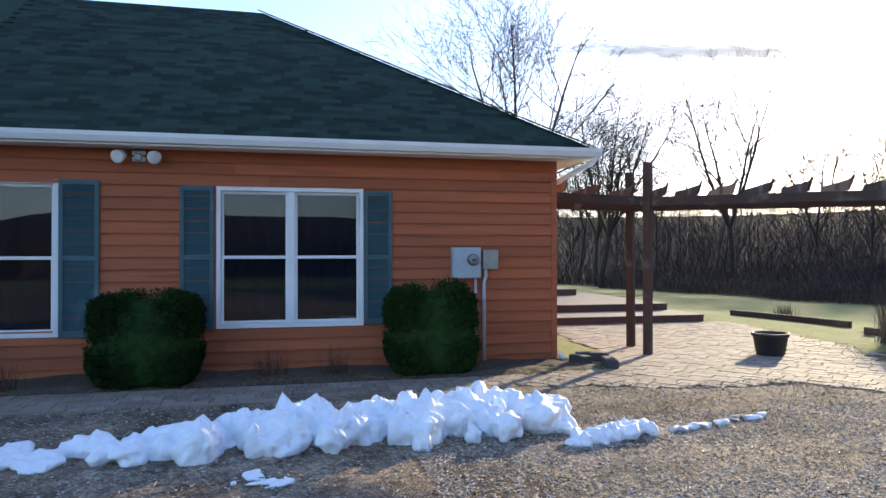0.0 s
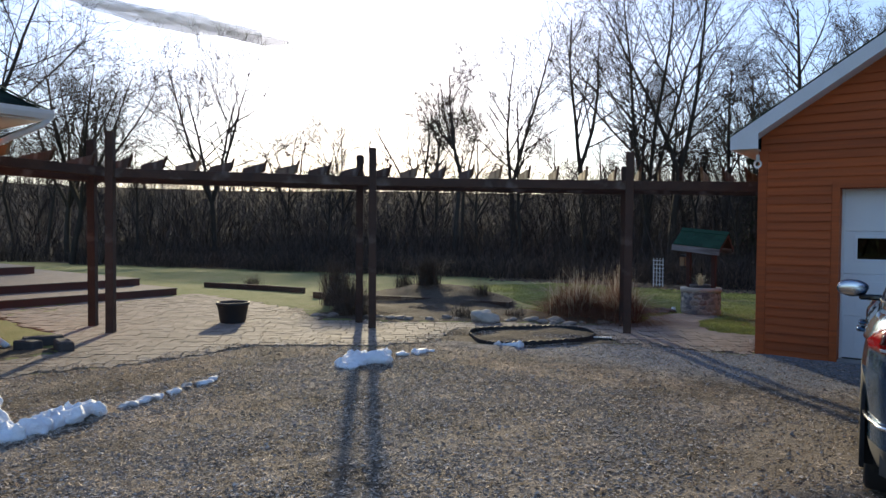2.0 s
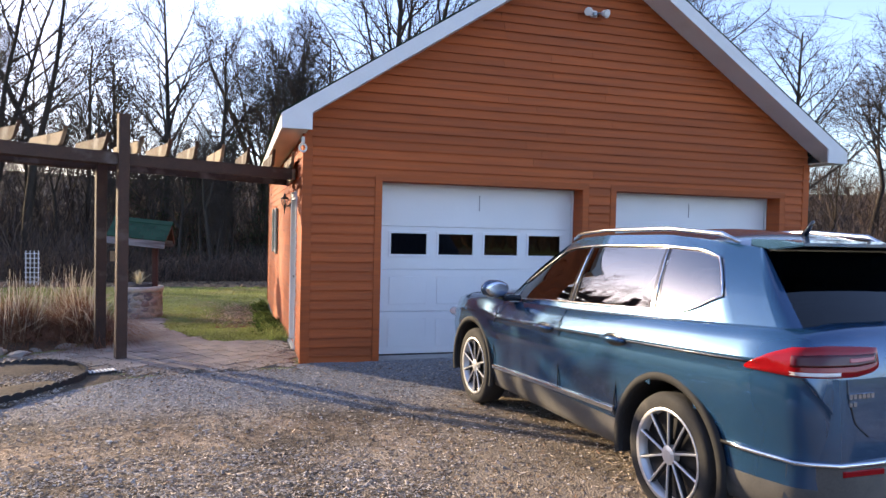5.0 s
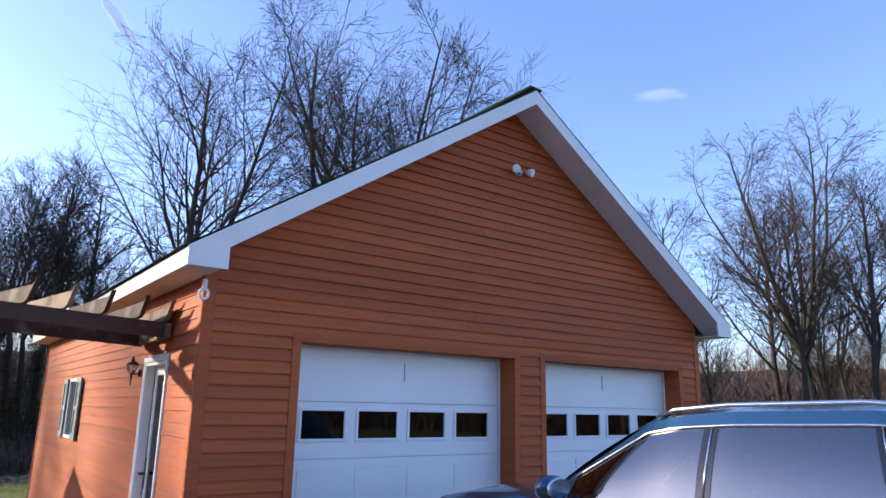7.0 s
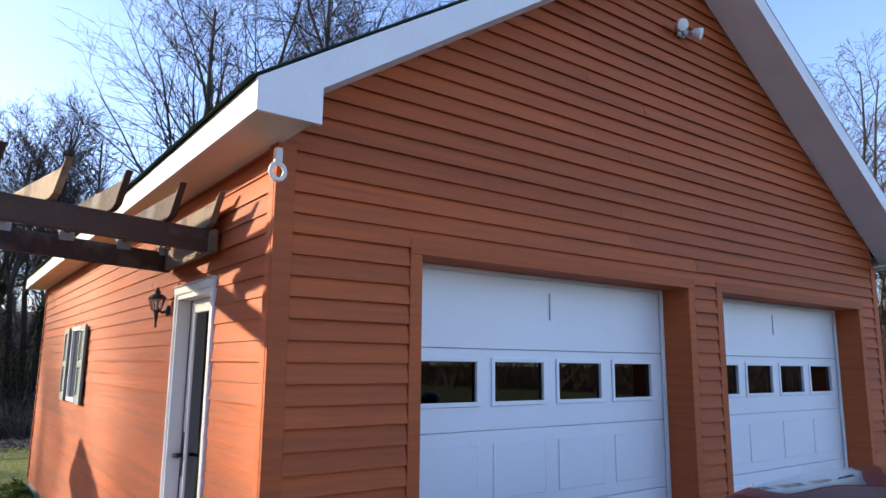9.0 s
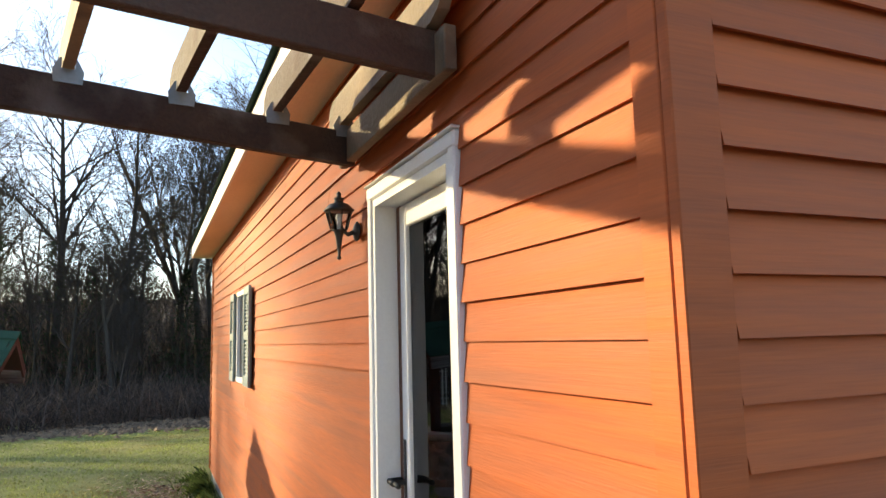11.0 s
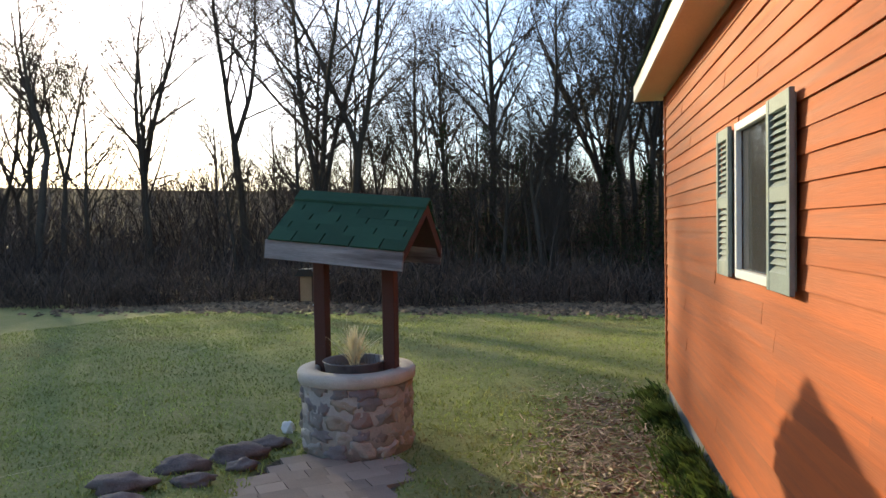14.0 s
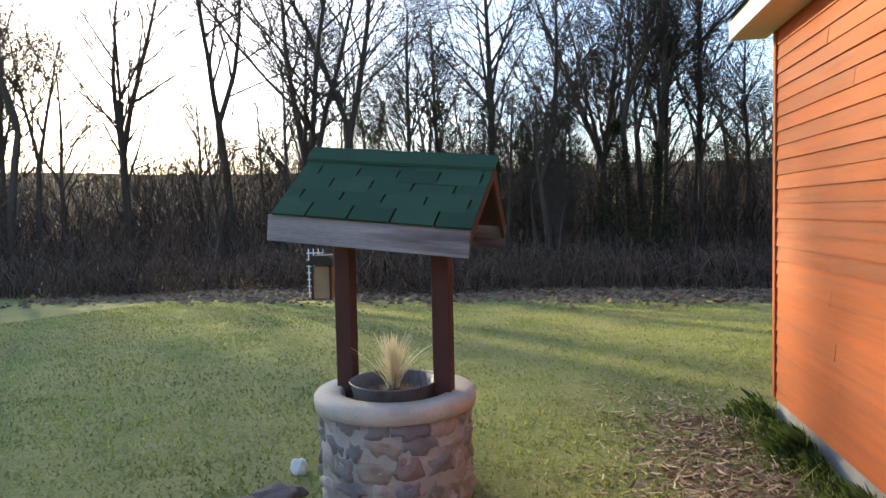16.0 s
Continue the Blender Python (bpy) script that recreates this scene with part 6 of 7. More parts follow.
def right_edge(r):
    return r.uniform(15, 45), r.uniform(8, 36)


def hill(r):
    a, d = radians(r.uniform(-88, 85)), r.uniform(48, 170)
    x, y = -3 + d * math.sin(a), 4 + d * math.cos(a)
    return (None, None) if (y + 0.25 * max(0, -x - 14) < 44 and x < 15) else (x, y)


brush("thicket", "tangle of grey-brown winter brush along the wood's edge", 13000, near_edge, 0.8, 2.5, 0.018, 301, 4)
M_CANE = per_piece(mat("pale_bramble_cane", (0.115, 0.078, 0.060), 0.9, 0.4, 2, 20, 0.0, spec=0.1), 0.3, 1.6)


def brambles(count, seed):
    """Arching canes and fallen stems tangled along the foot of the wood."""
    r = random.Random(seed)
    v, f = [], []
    for _ in range(count):
        x = r.uniform(-45, 14)
        y = 33.2 - 0.25 * max(0, -x - 14) + abs(r.gauss(0, 2.2)) + 2.5 * noise.noise(Vector((x * 0.2, 0, 5)))
        z, a = land(x, y) - 0.03, r.uniform(0, 6.283)
        reach, rise = r.uniform(0.5, 2.0), r.uniform(0.15, 1.3)
        pts = [Vector((x + reach * t * math.cos(a), y + reach * t * math.sin(a), z + rise * math.sin(math.pi * min(1, t * 0.9 + 0.05)) + r.gauss(0, 0.02))) for t in (0, 0.25, 0.5, 0.75, 1)]
        tube(v, f, pts, [0.010, 0.010, 0.009, 0.007, 0.004], 3)
    return tagged(pydata("brambles", v, f, M_CANE), "pale arching bramble canes along the foot of the wood", "undergrowth", kind="stuff")


brambles(4200, 311)
brush("thicket", "tangle of grey-brown winter brush beside the garage", 5000, right_edge, 1.0, 3.4, 0.022, 302, 3)
def behind(r):
    a, d = radians(r.uniform(70, 265)), r.uniform(38, 62)
    return -3 + d * math.sin(a), 4 + d * math.cos(a)


# added out of view behind the drive, to darken reflections in the glass
brush("hedgerow", "unseen leafless brush row added for the window panes to mirror", 3500, behind, 2.5, 5.5, 0.07, 304, 6)


def wood_floor(r):
    a, d = radians(r.uniform(-88, 80)), r.uniform(42, 75)
    x, y = -3 + d * math.sin(a), 4 + d * math.cos(a)
    return (None, None) if (y + 0.25 * max(0, -x - 14) < 39 and x < 15) else (x, y)


brush("far_woods", "leafless woods covering the far hillside", 22000, hill, 4.5, 10.5, 0.042, 303, 7)
brush("understory", "dense leafless undergrowth filling the wood", 17000, wood_floor, 2.0, 4.6, 0.03, 305, 6)

# ---- one dark streak of cloud over the pergola ----
bm = bmesh.new()
for k in range(7):
    e = k / 6 * 2 - 1
    blob(bm, (e * 44, 0, 1.2 * math.sin(e * 4)), (24, 10, 4.2 * (1 - 0.8 * e * e)), 0.18, 4, k * 3.1)
cloud = part("cloud", bm, mat("shaded_cloud", (0.9, 0.9, 0.9), 1.0, 0.05, 0.05, 0.3, 0.0, spec=0.0), None, smooth=True)
trail_v, trail_f = [], []
tube(trail_v, trail_f, [Vector((34.8, 349.3, 202.0)).lerp(Vector((56.6, 356.8, 182.8)), k / 8) + Vector((0, 0, 0.8 * math.sin(k * 2.1))) for k in range(9)], [0.6, 1.8, 2.6, 3.0, 3.2, 3.0, 2.6, 1.8, 0.5], 8)
trail = pydata("contrail", trail_v, trail_f, cloud.data.materials[0], None, True)
tagged(trail, "short white vapour trail in the clear sky", "cloud", kind="structure")
ca, cb = Vector((-345.4, 167.3, 114.4)), Vector((-291.0, 255.1, 103.4))
cx_axis = (cb - ca).normalized()
cy_axis = Vector((0, 0, 1)).cross(cx_axis).normalized()
# thin vapour: mostly clear
cn, cl = cloud.data.materials[0].node_tree.nodes, cloud.data.materials[0].node_tree.links
ctr, cmx = cn.new("ShaderNodeBsdfTransparent"), cn.new("ShaderNodeMixShader")
cmx.inputs["Fac"].default_value = 0.72
cl.new(cn["Principled BSDF"].outputs[0], cmx.inputs[1])
cl.new(ctr.outputs[0], cmx.inputs[2])
cl.new(cmx.outputs[0], cn["Material Output"].inputs["Surface"])
cloud.matrix_basis = Matrix.Translation((ca + cb) / 2) @ Matrix((cx_axis, cy_axis, cx_axis.cross(cy_axis))).transposed().to_4x4()
tagged(cloud, "thin streak of shaded grey cloud", "cloud", kind="structure")


# ---- parked car ----
M_CARBLUE = plain("metallic_blue_car_paint", (0.012, 0.080, 0.170), 0.24, 0.55, 1.0)
M_CLAD = mat("dusty_grey_cladding", (0.085, 0.082, 0.078), 0.65, 0.3, 3, 90, 0.05, stain=(0.16, 0.145, 0.125), stain_at=0.5)
M_CHROME = plain("satin_chrome", (0.75, 0.75, 0.76), 0.18, 1.0)
M_CARGLASS = glass("tinted_car_glass", (0.55, 0.6, 0.62), 0.005, 0.22, 3.0)
M_REARGLASS = glass("dark_privacy_glass", (0.5, 0.55, 0.6), 0.01, 0.10, 1.5)
M_ARCH = mat("dark_arch_plastic", (0.022, 0.022, 0.022), 0.75, 0.25, 5, 80, 0.05, stain=(0.045, 0.042, 0.038), stain_at=0.6, spec=0.25)
M_TYRE = mat("tyre_rubber", (0.022, 0.021, 0.020), 0.85, 0.3, 9, 90, 0.15, stain=(0.07, 0.06, 0.05), stain_at=0.6)
M_RIM = plain("machined_alloy", (0.66, 0.66, 0.67), 0.35, 0.6)
M_RIMDARK = plain("dark_alloy_pocket", (0.03, 0.03, 0.032), 0.45, 0.6)
M_REDLENS = plain("red_lamp_lens", (0.30, 0.004, 0.006), 0.12, 0.0, 0.25, 0.3)
M_REDDARK = plain("dark_red_lamp_lens", (0.075, 0.003, 0.005), 0.15, 0.0, 0.2, 0.3)
M_CLEARRED = plain("pink_lamp_lens", (0.55, 0.10, 0.10), 0.15, 0.0, 0.2)
M_CLEARLENS = plain("clear_lamp_lens", (0.62, 0.58, 0.58), 0.1, 0.0, 1.0)
M_GLOSSBLACK = plain("gloss_black_trim", (0.008, 0.008, 0.009), 0.12, 0.0, 0.6)
M_PLATE = plain("pale_yellow_plate", (0.55, 0.55, 0.20), 0.5)

car = thing("car", "metallic blue compact SUV with silver roof rails parked on the drive", "car", at=(0.681, 5.710, 0.0))
car.matrix_basis = pose(0.681, 5.710, 0.058, 0, 0.95, 93.5)
WHEELS = (0.0, 2.79)
WR, ARCH = 0.352, 0.428
TAIL = 0.82


def curve(x, pts):
    return float(np.interp(x, [p[0] for p in pts], [p[1] for p in pts]))


def tail(x):
    """The drawn-in rear overhang."""
    return x if x > -0.5 else -0.5 + (x + 0.5) / TAIL


def c_w(x):
    x = tail(x)
    return curve(x, [(-0.985, 0.50), (-0.965, 0.66), (-0.93, 0.76), (-0.85, 0.835), (-0.6, 0.893), (-0.2, 0.918), (1.4, 0.915), (2.8, 0.918), (3.15, 0.90), (3.42, 0.85), (3.60, 0.74), (3.70, 0.55), (3.73, 0.40)])


def c_bot(x):
    x = tail(x)
    return curve(x, [(-0.985, 0.50), (-0.96, 0.36), (-0.85, 0.29), (-0.5, 0.25), (0, 0.23), (2.8, 0.22), (3.4, 0.22), (3.65, 0.28), (3.73, 0.42)])


def c_top(x):
    x = tail(x)
    return curve(x, [(-0.985, 0.64), (-0.975, 0.80), (-0.955, 0.93), (-0.92, 1.04), (-0.86, 1.12), (-0.7, 1.15), (0.0, 1.12), (1.1, 1.065), (2.2, 1.02), (2.55, 1.055), (3.0, 1.03), (3.4, 0.96), (3.6, 0.85), (3.70, 0.68), (3.73, 0.52)])


def section(x):
    w, zb, zt = c_w(x), c_bot(x), c_top(x)
    rows = []
    mid = min(0.44, zb + (zt - zb) * 0.4)
    cr = zt - min(0.15, (zt - mid) * 0.35)
    rows.append((0.0, zb))
    rows.append((w * 0.80, zb))
    for k in range(6):
        t = k / 5
        rows.append((w * (0.935 + 0.055 * math.sin(t * 1.5)), zb + 0.03 + (mid - zb - 0.03) * t))
    for k in range(1, 10):
        t = k / 9
        rows.append((w * (0.99 + 0.014 * math.sin(t * 3.1) - 0.010 * math.sin(t * 6.3)), mid + (cr - 0.012 - mid) * t))
    rows.append((w * 1.004, cr))
    rows.append((w * 0.997, cr + 0.012))
    rows.append((w * 0.972, cr + (zt - cr) * 0.55))
    rows.append((w * 0.93, zt - 0.012))
    rows.append((w * 0.90, zt))
    rows.append((w * 0.55, zt + 0.03))
    rows.append((0.0, zt + 0.04))
    return rows


xs = sorted({*[round(v, 3) for v in np.arange(-0.5, 3.35, 0.045)], -0.985, -0.975, -0.965, -0.955, -0.94, -0.92, -0.89, -0.86, -0.8, -0.72, -0.64, -0.56, 3.38, 3.45, 3.52, 3.58, 3.63, 3.67, 3.70, 3.72, 3.73})
xs = [x if x > -0.5 else -0.5 + (x + 0.5) * TAIL for x in xs]


def car_shell(keep):
    bm = bmesh.new()
    for side in (1, -1):
        grid = []
        for x in xs:
            col = []
            for y, z in section(x):
                xx, zz = x, z
                if y > 0.5:
                    for cx in WHEELS:
                        dx, dz = x - cx, z - 0.355
                        rr = math.hypot(dx, dz)
                        if ARCH - 0.03 < rr < ARCH + 0.03 and z < 0.9:
                            xx, zz = cx + dx / rr * ARCH, 0.355 + dz / rr * ARCH
                col.append(bm.verts.new((xx, y * side, zz)))
            grid.append(col)
        for i in range(len(xs) - 1):
            for k in range(len(grid[0]) - 1):
                q = [grid[i][k], grid[i + 1][k], grid[i + 1][k + 1], grid[i][k + 1]]
                c = sum((v.co for v in q), Vector()) / 4
                if abs(c.y) > 0.45 and any(math.hypot(c.x - cx, c.z - 0.355) < ARCH - 0.004 for cx in WHEELS):
                    continue
                if not keep(c, k):
                    continue
                bm.faces.new(q if side < 0 else q[::-1])
    bmesh.ops.remove_doubles(bm, verts=bm.verts, dist=0.0008)
    bmesh.ops.delete(bm, geom=[v for v in bm.verts if not v.link_faces], context="VERTS")
    bmesh.ops.recalc_face_normals(bm, faces=bm.faces)
    return bm


part("body", car_shell(lambda c, k: k >= 7), M_CARBLUE, car, "metallic blue painted body shell", True)
part("lower_cladding", car_shell(lambda c, k: k < 7), M_CLAD, car, "dusty grey plastic sill cladding", True)

# cabin: roof, pillars and glass
BASE = [(-0.62, 0.765), (-0.35, 0.80), (0.25, 0.828), (1.15, 0.832), (1.9, 0.812), (2.2, 0.775), (2.42, 0.71)]
TOPY = [(-0.62, 0.535), (-0.35, 0.575), (0.2, 0.60), (1.05, 0.60), (1.4, 0.58), (1.62, 0.545), (2.42, 0.70)]
TOPZ = [(-0.62, 1.53), (-0.35, 1.565), (0.3, 1.60), (1.05, 1.595), (1.4, 1.575), (1.62, 1.54), (2.42, 1.03)]


def side_pt(x, v, out=0.0):
    zb, zt = c_top(x) - 0.005, curve(x, TOPZ)
    lean = 0.34 * smooth(0.75, -0.62, x) * v
    y = curve(x, BASE) * (1 - v) + curve(x, TOPY) * v + 0.028 * math.sin(math.pi * v) * min(1, (zt - zb) / 0.4) + out
    return x + lean, y, zb + (zt - zb) * v


def v_lo(x):
    return 0.09 + 0.26 * smooth(0.05, -0.45, x) if x < 0.05 else 0.09


def v_hi(x):
    return 0.86 - 0.10 * smooth(-0.15, -0.45, x) if x < -0.15 else 0.86


BAYS = [(-0.37, 0.20), (0.27, 1.14), (1.23, 2.14)]
sx = sorted({*[v for b in BAYS for v in b], *[round(v, 3) for v in np.arange(-0.62, 2.43, 0.06)]})
sx = [v for i, v in enumerate(sx) if i == 0 or v - sx[i - 1] > 0.012 or any(v in b for b in BAYS)]
VN = 8


def side_grid(pick, sgn, out):
    bm = bmesh.new()
    grid = []
    for x in sx:
        lo, hi = v_lo(x), v_hi(x)
        vs = [0.0] + [lo + (hi - lo) * k / VN for k in range(VN + 1)] + [1.0]
        grid.append([bm.verts.new((p[0], p[1] * sgn, p[2])) for p in (side_pt(x, v, out) for v in vs)])
    for i in range(len(sx) - 1):
        mid = (sx[i] + sx[i + 1]) / 2
        bay = next((n for n, b in enumerate(BAYS) if b[0] <= mid <= b[1]), None)
        for k in range(VN + 2):
            if pick(bay, 1 <= k <= VN, mid):
                q = [grid[i][k], grid[i + 1][k], grid[i + 1][k + 1], grid[i][k + 1]]
                bm.faces.new(q if sgn < 0 else q[::-1])
    bmesh.ops.delete(bm, geom=[v for v in bm.verts if not v.link_faces], context="VERTS")
    return bm


for sgn in (1, -1):
    part("cabin_side", side_grid(lambda b, g, x: not g or (b is None and (x < 0 or x > 2.1)), sgn, 0.0), M_CARBLUE, car, smooth=True)
    for p0, p1 in ((0.15, 0.3), (1.1, 1.3)):
        part("pillar_trim", side_grid(lambda b, g, x, p0=p0, p1=p1: g and b is None and p0 < x < p1, sgn, 0.0), M_GLOSSBLACK, car, smooth=True)
    for n in range(3):
        part("side_window", side_grid(lambda b, g, x, n=n: g and b == n, sgn, -0.003), M_CARGLASS, car, "tinted side window", True)
    line = [side_pt(x, v_lo(x), 0.006) for x in np.linspace(2.14, -0.34, 40)]
    line += [side_pt(-0.355, v_lo(-0.355) + (v_hi(-0.355) - v_lo(-0.355)) * t, 0.006) for t in (0.3, 0.7)]
    line += [side_pt(x, v_hi(x), 0.006) for x in np.linspace(-0.34, 2.14, 40)]
    tube_part("window_chrome", [(x, y * sgn, z) for x, y, z in line], 0.008, M_CHROME, car, 5)
    for x0, x1 in ((0.215, 0.235), (1.17, 1.19)):
        xm = (x0 + x1) / 2
        tube_part("pillar_chrome", [(p[0], p[1] * sgn, p[2]) for p in (side_pt(xm, v, 0.004) for v in (v_lo(xm), 0.4, 0.7, v_hi(xm)))], 0.006, M_CHROME, car, 5)


def panel(name, f, nu, nv, m, label="", flip=False):
    bm = bmesh.new()
    g = [[bm.verts.new(f(i / nu, k / nv)) for k in range(nv + 1)] for i in range(nu + 1)]
    for i in range(nu):
        for k in range(nv):
            q = [g[i][k], g[i + 1][k], g[i + 1][k + 1], g[i][k + 1]]
            bm.faces.new(q[::-1] if flip else q)
    bmesh.ops.recalc_face_normals(bm, faces=bm.faces)
    return part(name, bm, m, car, label, True)


def windscreen(u, v):
    e = 2 * u - 1
    x0, z0 = 2.42 + 0.20 * (1 - e * e), 1.03
    x1, z1 = 1.62 + 0.12 * (1 - e * e), 1.54 + 0.045 * (1 - e * e)
    return x0 + (x1 - x0) * v, e * (0.70 + (0.545 - 0.70) * v), z0 + (z1 - z0) * v + 0.03 * math.sin(math.pi * v)


def roof_pt(u, v):
    e = 2 * v - 1
    x = 1.62 + (-0.62 - 1.62) * u
    x += 0.12 * (1 - e * e) * max(0, 1 - u * 3)
    return x + 0.34 * smooth(0.75, -0.62, x), e * curve(x, TOPY), curve(x, TOPZ) + 0.05 * (1 - e * e) ** 0.8


def tail_glass(u, v):
    e = 2 * u - 1
    x0, x1 = -0.70 - 0.045 * (1 - e * e), -0.30 - 0.01 * (1 - e * e)
    return x0 + (x1 - x0) * v, e * (0.685 - 0.155 * v), 1.145 + 0.383 * v


panel("windscreen", windscreen, 14, 8, M_CARGLASS, "tinted windscreen")
panel("roof", roof_pt, 20, 12, M_CARBLUE)
panel("rear_window", tail_glass, 12, 8, M_REARGLASS, "dark tinted rear window")
for sgn in (1, -1):
    panel("rear_pillar", lambda u, v, s=sgn: tuple(Vector((lambda p: (p[0], p[1] * s, p[2]))(side_pt(-0.62, v))).lerp(Vector(tail_glass(1.0 if s > 0 else 0.0, v)), u) + Vector((-0.012, 0.014 * s, 0)) * math.sin(math.pi * u) * (1 - 0.5 * v)), 8, 8, M_CARBLUE)
bm = bmesh.new()
prism(bm, [(-0.20, 1.54), (-0.20, 1.58), (-0.40, 1.575), (-0.55, 1.56), (-0.55, 1.545), (-0.36, 1.523)], -0.53, 0.53, "y")
bmesh.ops.bevel(bm, geom=list(bm.edges), offset=0.006, segments=2, affect="EDGES")
part("roof_spoiler", bm, M_CARBLUE, car, smooth=False)
part("tailgate_gap", boxm(-0.325, -0.31, -0.515, 0.515, 1.515, 1.540), M_GLOSSBLACK, car)
part("cabin_floor", boxm(-0.5, 2.4, -0.62, 0.62, 0.4, 0.5), M_DARKROOM, car)
for x, y in ((1.35, 0.37), (1.35, -0.37), (0.45, 0.37), (0.45, -0.37)):
    bm = boxm(-0.09, 0.09, -0.24, 0.24, 0.5, 1.16, 0.05)
    box(bm, -0.06, 0.06, -0.12, 0.12, 1.19, 1.37, None, 0.04)
    st = part("seat", bm, M_DARKROOM, car)
    st.matrix_basis = pose(x, y, 0, 0, -10, 0)

# wheels
def wheel(x, y, sgn):
    n = 40
    tyre = part("tyre", lathe([(0.255, -0.10), (0.315, -0.108), (0.340, -0.095), (WR, -0.06), (WR, 0.06), (0.340, 0.095), (0.315, 0.108), (0.255, 0.10)], n, False), M_TYRE, car, "dusty black tyre", True)
    tyre.matrix_basis = pose(x, y, WR, -90 * sgn, 0, 0)
    rim = part("rim", lathe([(0.255, -0.08), (0.240, 0.0), (0.248, 0.088), (0.266, 0.098), (0.265, 0.106), (0.247, 0.099)], n, False), M_RIM, tyre, "two-tone alloy rim with five split spokes", True)
    part("pocket", lathe([(0.0, 0.045), (0.245, 0.04)], n, False), M_RIMDARK, tyre)
    part("hub_cap", lathe([(0.055, 0.05), (0.052, 0.088), (0.03, 0.095), (0.0, 0.095)], 20, False), M_RIM, tyre)
    for k in range(5):
        for s in (-1, 1):
            a = 2 * math.pi * k / 5 + s * 0.13
            b = 2 * math.pi * k / 5 + s * 0.33
            bm = bmesh.new()
            beam(bm, (0.03 * math.cos(a), 0.03 * math.sin(a), 0.08), (0.252 * math.cos(b), 0.252 * math.sin(b), 0.092), 0.013, 0.016, 0.004)
            part("spoke", bm, M_RIM, tyre)
            bm = bmesh.new()
            beam(bm, (0.06 * math.cos(a), 0.06 * math.sin(a), 0.068), (0.244 * math.cos(b), 0.244 * math.sin(b), 0.075), 0.020, 0.03, 0.004)
            part("spoke_shadow_edge", bm, M_RIMDARK, tyre)


for cx in WHEELS:
    for sgn in (1, -1):
        wheel(cx, sgn * 0.80, sgn)
        bm = bmesh.new()
        arc = [radians(a) for a in np.linspace(-14, 194, 40)]
        ring = [[bm.verts.new((cx + rr * math.cos(a), sgn * yy, 0.355 + rr * math.sin(a))) for rr, yy in ((ARCH - 0.012, 0.86), (ARCH - 0.012, 0.922), (ARCH + 0.006, 0.932), (ARCH + 0.034, 0.928), (ARCH + 0.040, 0.905))] for a in arc]
        for p, q in zip(ring, ring[1:]):
            for k in range(4):
                bm.faces.new((p[k], q[k], q[k + 1], p[k + 1]))
        bmesh.ops.recalc_face_normals(bm, faces=bm.faces)
        part("wheel_arch_trim", bm, M_ARCH, car, "dark grey wheel-arch trim", True)
        bm = bmesh.new()
        ring = [[bm.verts.new((cx + 0.412 * math.cos(a), sgn * yy, 0.355 + 0.412 * math.sin(a))) for yy in (0.50, 0.90)] for a in arc]
        for p, q in zip(ring, ring[1:]):
            bm.faces.new((p[0], q[0], q[1], p[1]))
        bm.faces.new([p[0] for p in ring])
        part("wheel_housing", bm, M_PLASTIC, car)
# trim, lamps, mirrors, rails
def rear_pt(e, z, out=0.0):
    x = curve(z, [(0.28, -0.84), (0.33, -0.885), (0.45, -0.905), (0.58, -0.91), (0.75, -0.895), (0.95, -0.878)]) - out
    return x + 0.165 * max(0.0, (abs(e) - 0.62) / 0.22) ** 2, e, z


panel("tailgate", lambda u, v: rear_pt(-0.835 + 1.67 * u, 0.555 + 0.385 * v), 32, 8, M_CARBLUE, "metallic blue tailgate")
panel("rear_bumper", lambda u, v: rear_pt(-0.835 + 1.67 * u, 0.28 + 0.272 * v, 0.004), 32, 6, M_CLAD, "dusty grey lower rear bumper")
for gap in (-0.62, 0.62):
    tube_part("tailgate_seam", [rear_pt(gap * k, z, 0.0005) for k, z in ((1.0, 0.94), (0.995, 0.86), (0.94, 0.74), (0.82, 0.68))], 0.004, M_GLOSSBLACK, car, 5)


def half_width(x, z):
    if not -0.8977 <= x <= 3.73:
        return 0.0
    rows = section(x)[1:]
    if z < rows[0][1] or z > rows[-1][1]:
        return 0.0
    return float(np.interp(z, [p[1] for p in rows], [p[0] for p in rows]))


def skin_at(u, z, out):
    """A point of the rear corner's skin: u from the flank (0) round to the tailgate (1)."""
    a = radians(93 + 66 * u)
    dx, dy = math.cos(a), math.sin(a)
    lo, hi = 0.0, 1.2
    for _ in range(24):
        m = (lo + hi) / 2
        if 0.25 + m * dy < half_width(-0.50 + m * dx, z):
            lo = m
        else:
            hi = m
    return Vector((-0.50 + (lo + out) * dx, 0.25 + (lo + out) * dy, z))


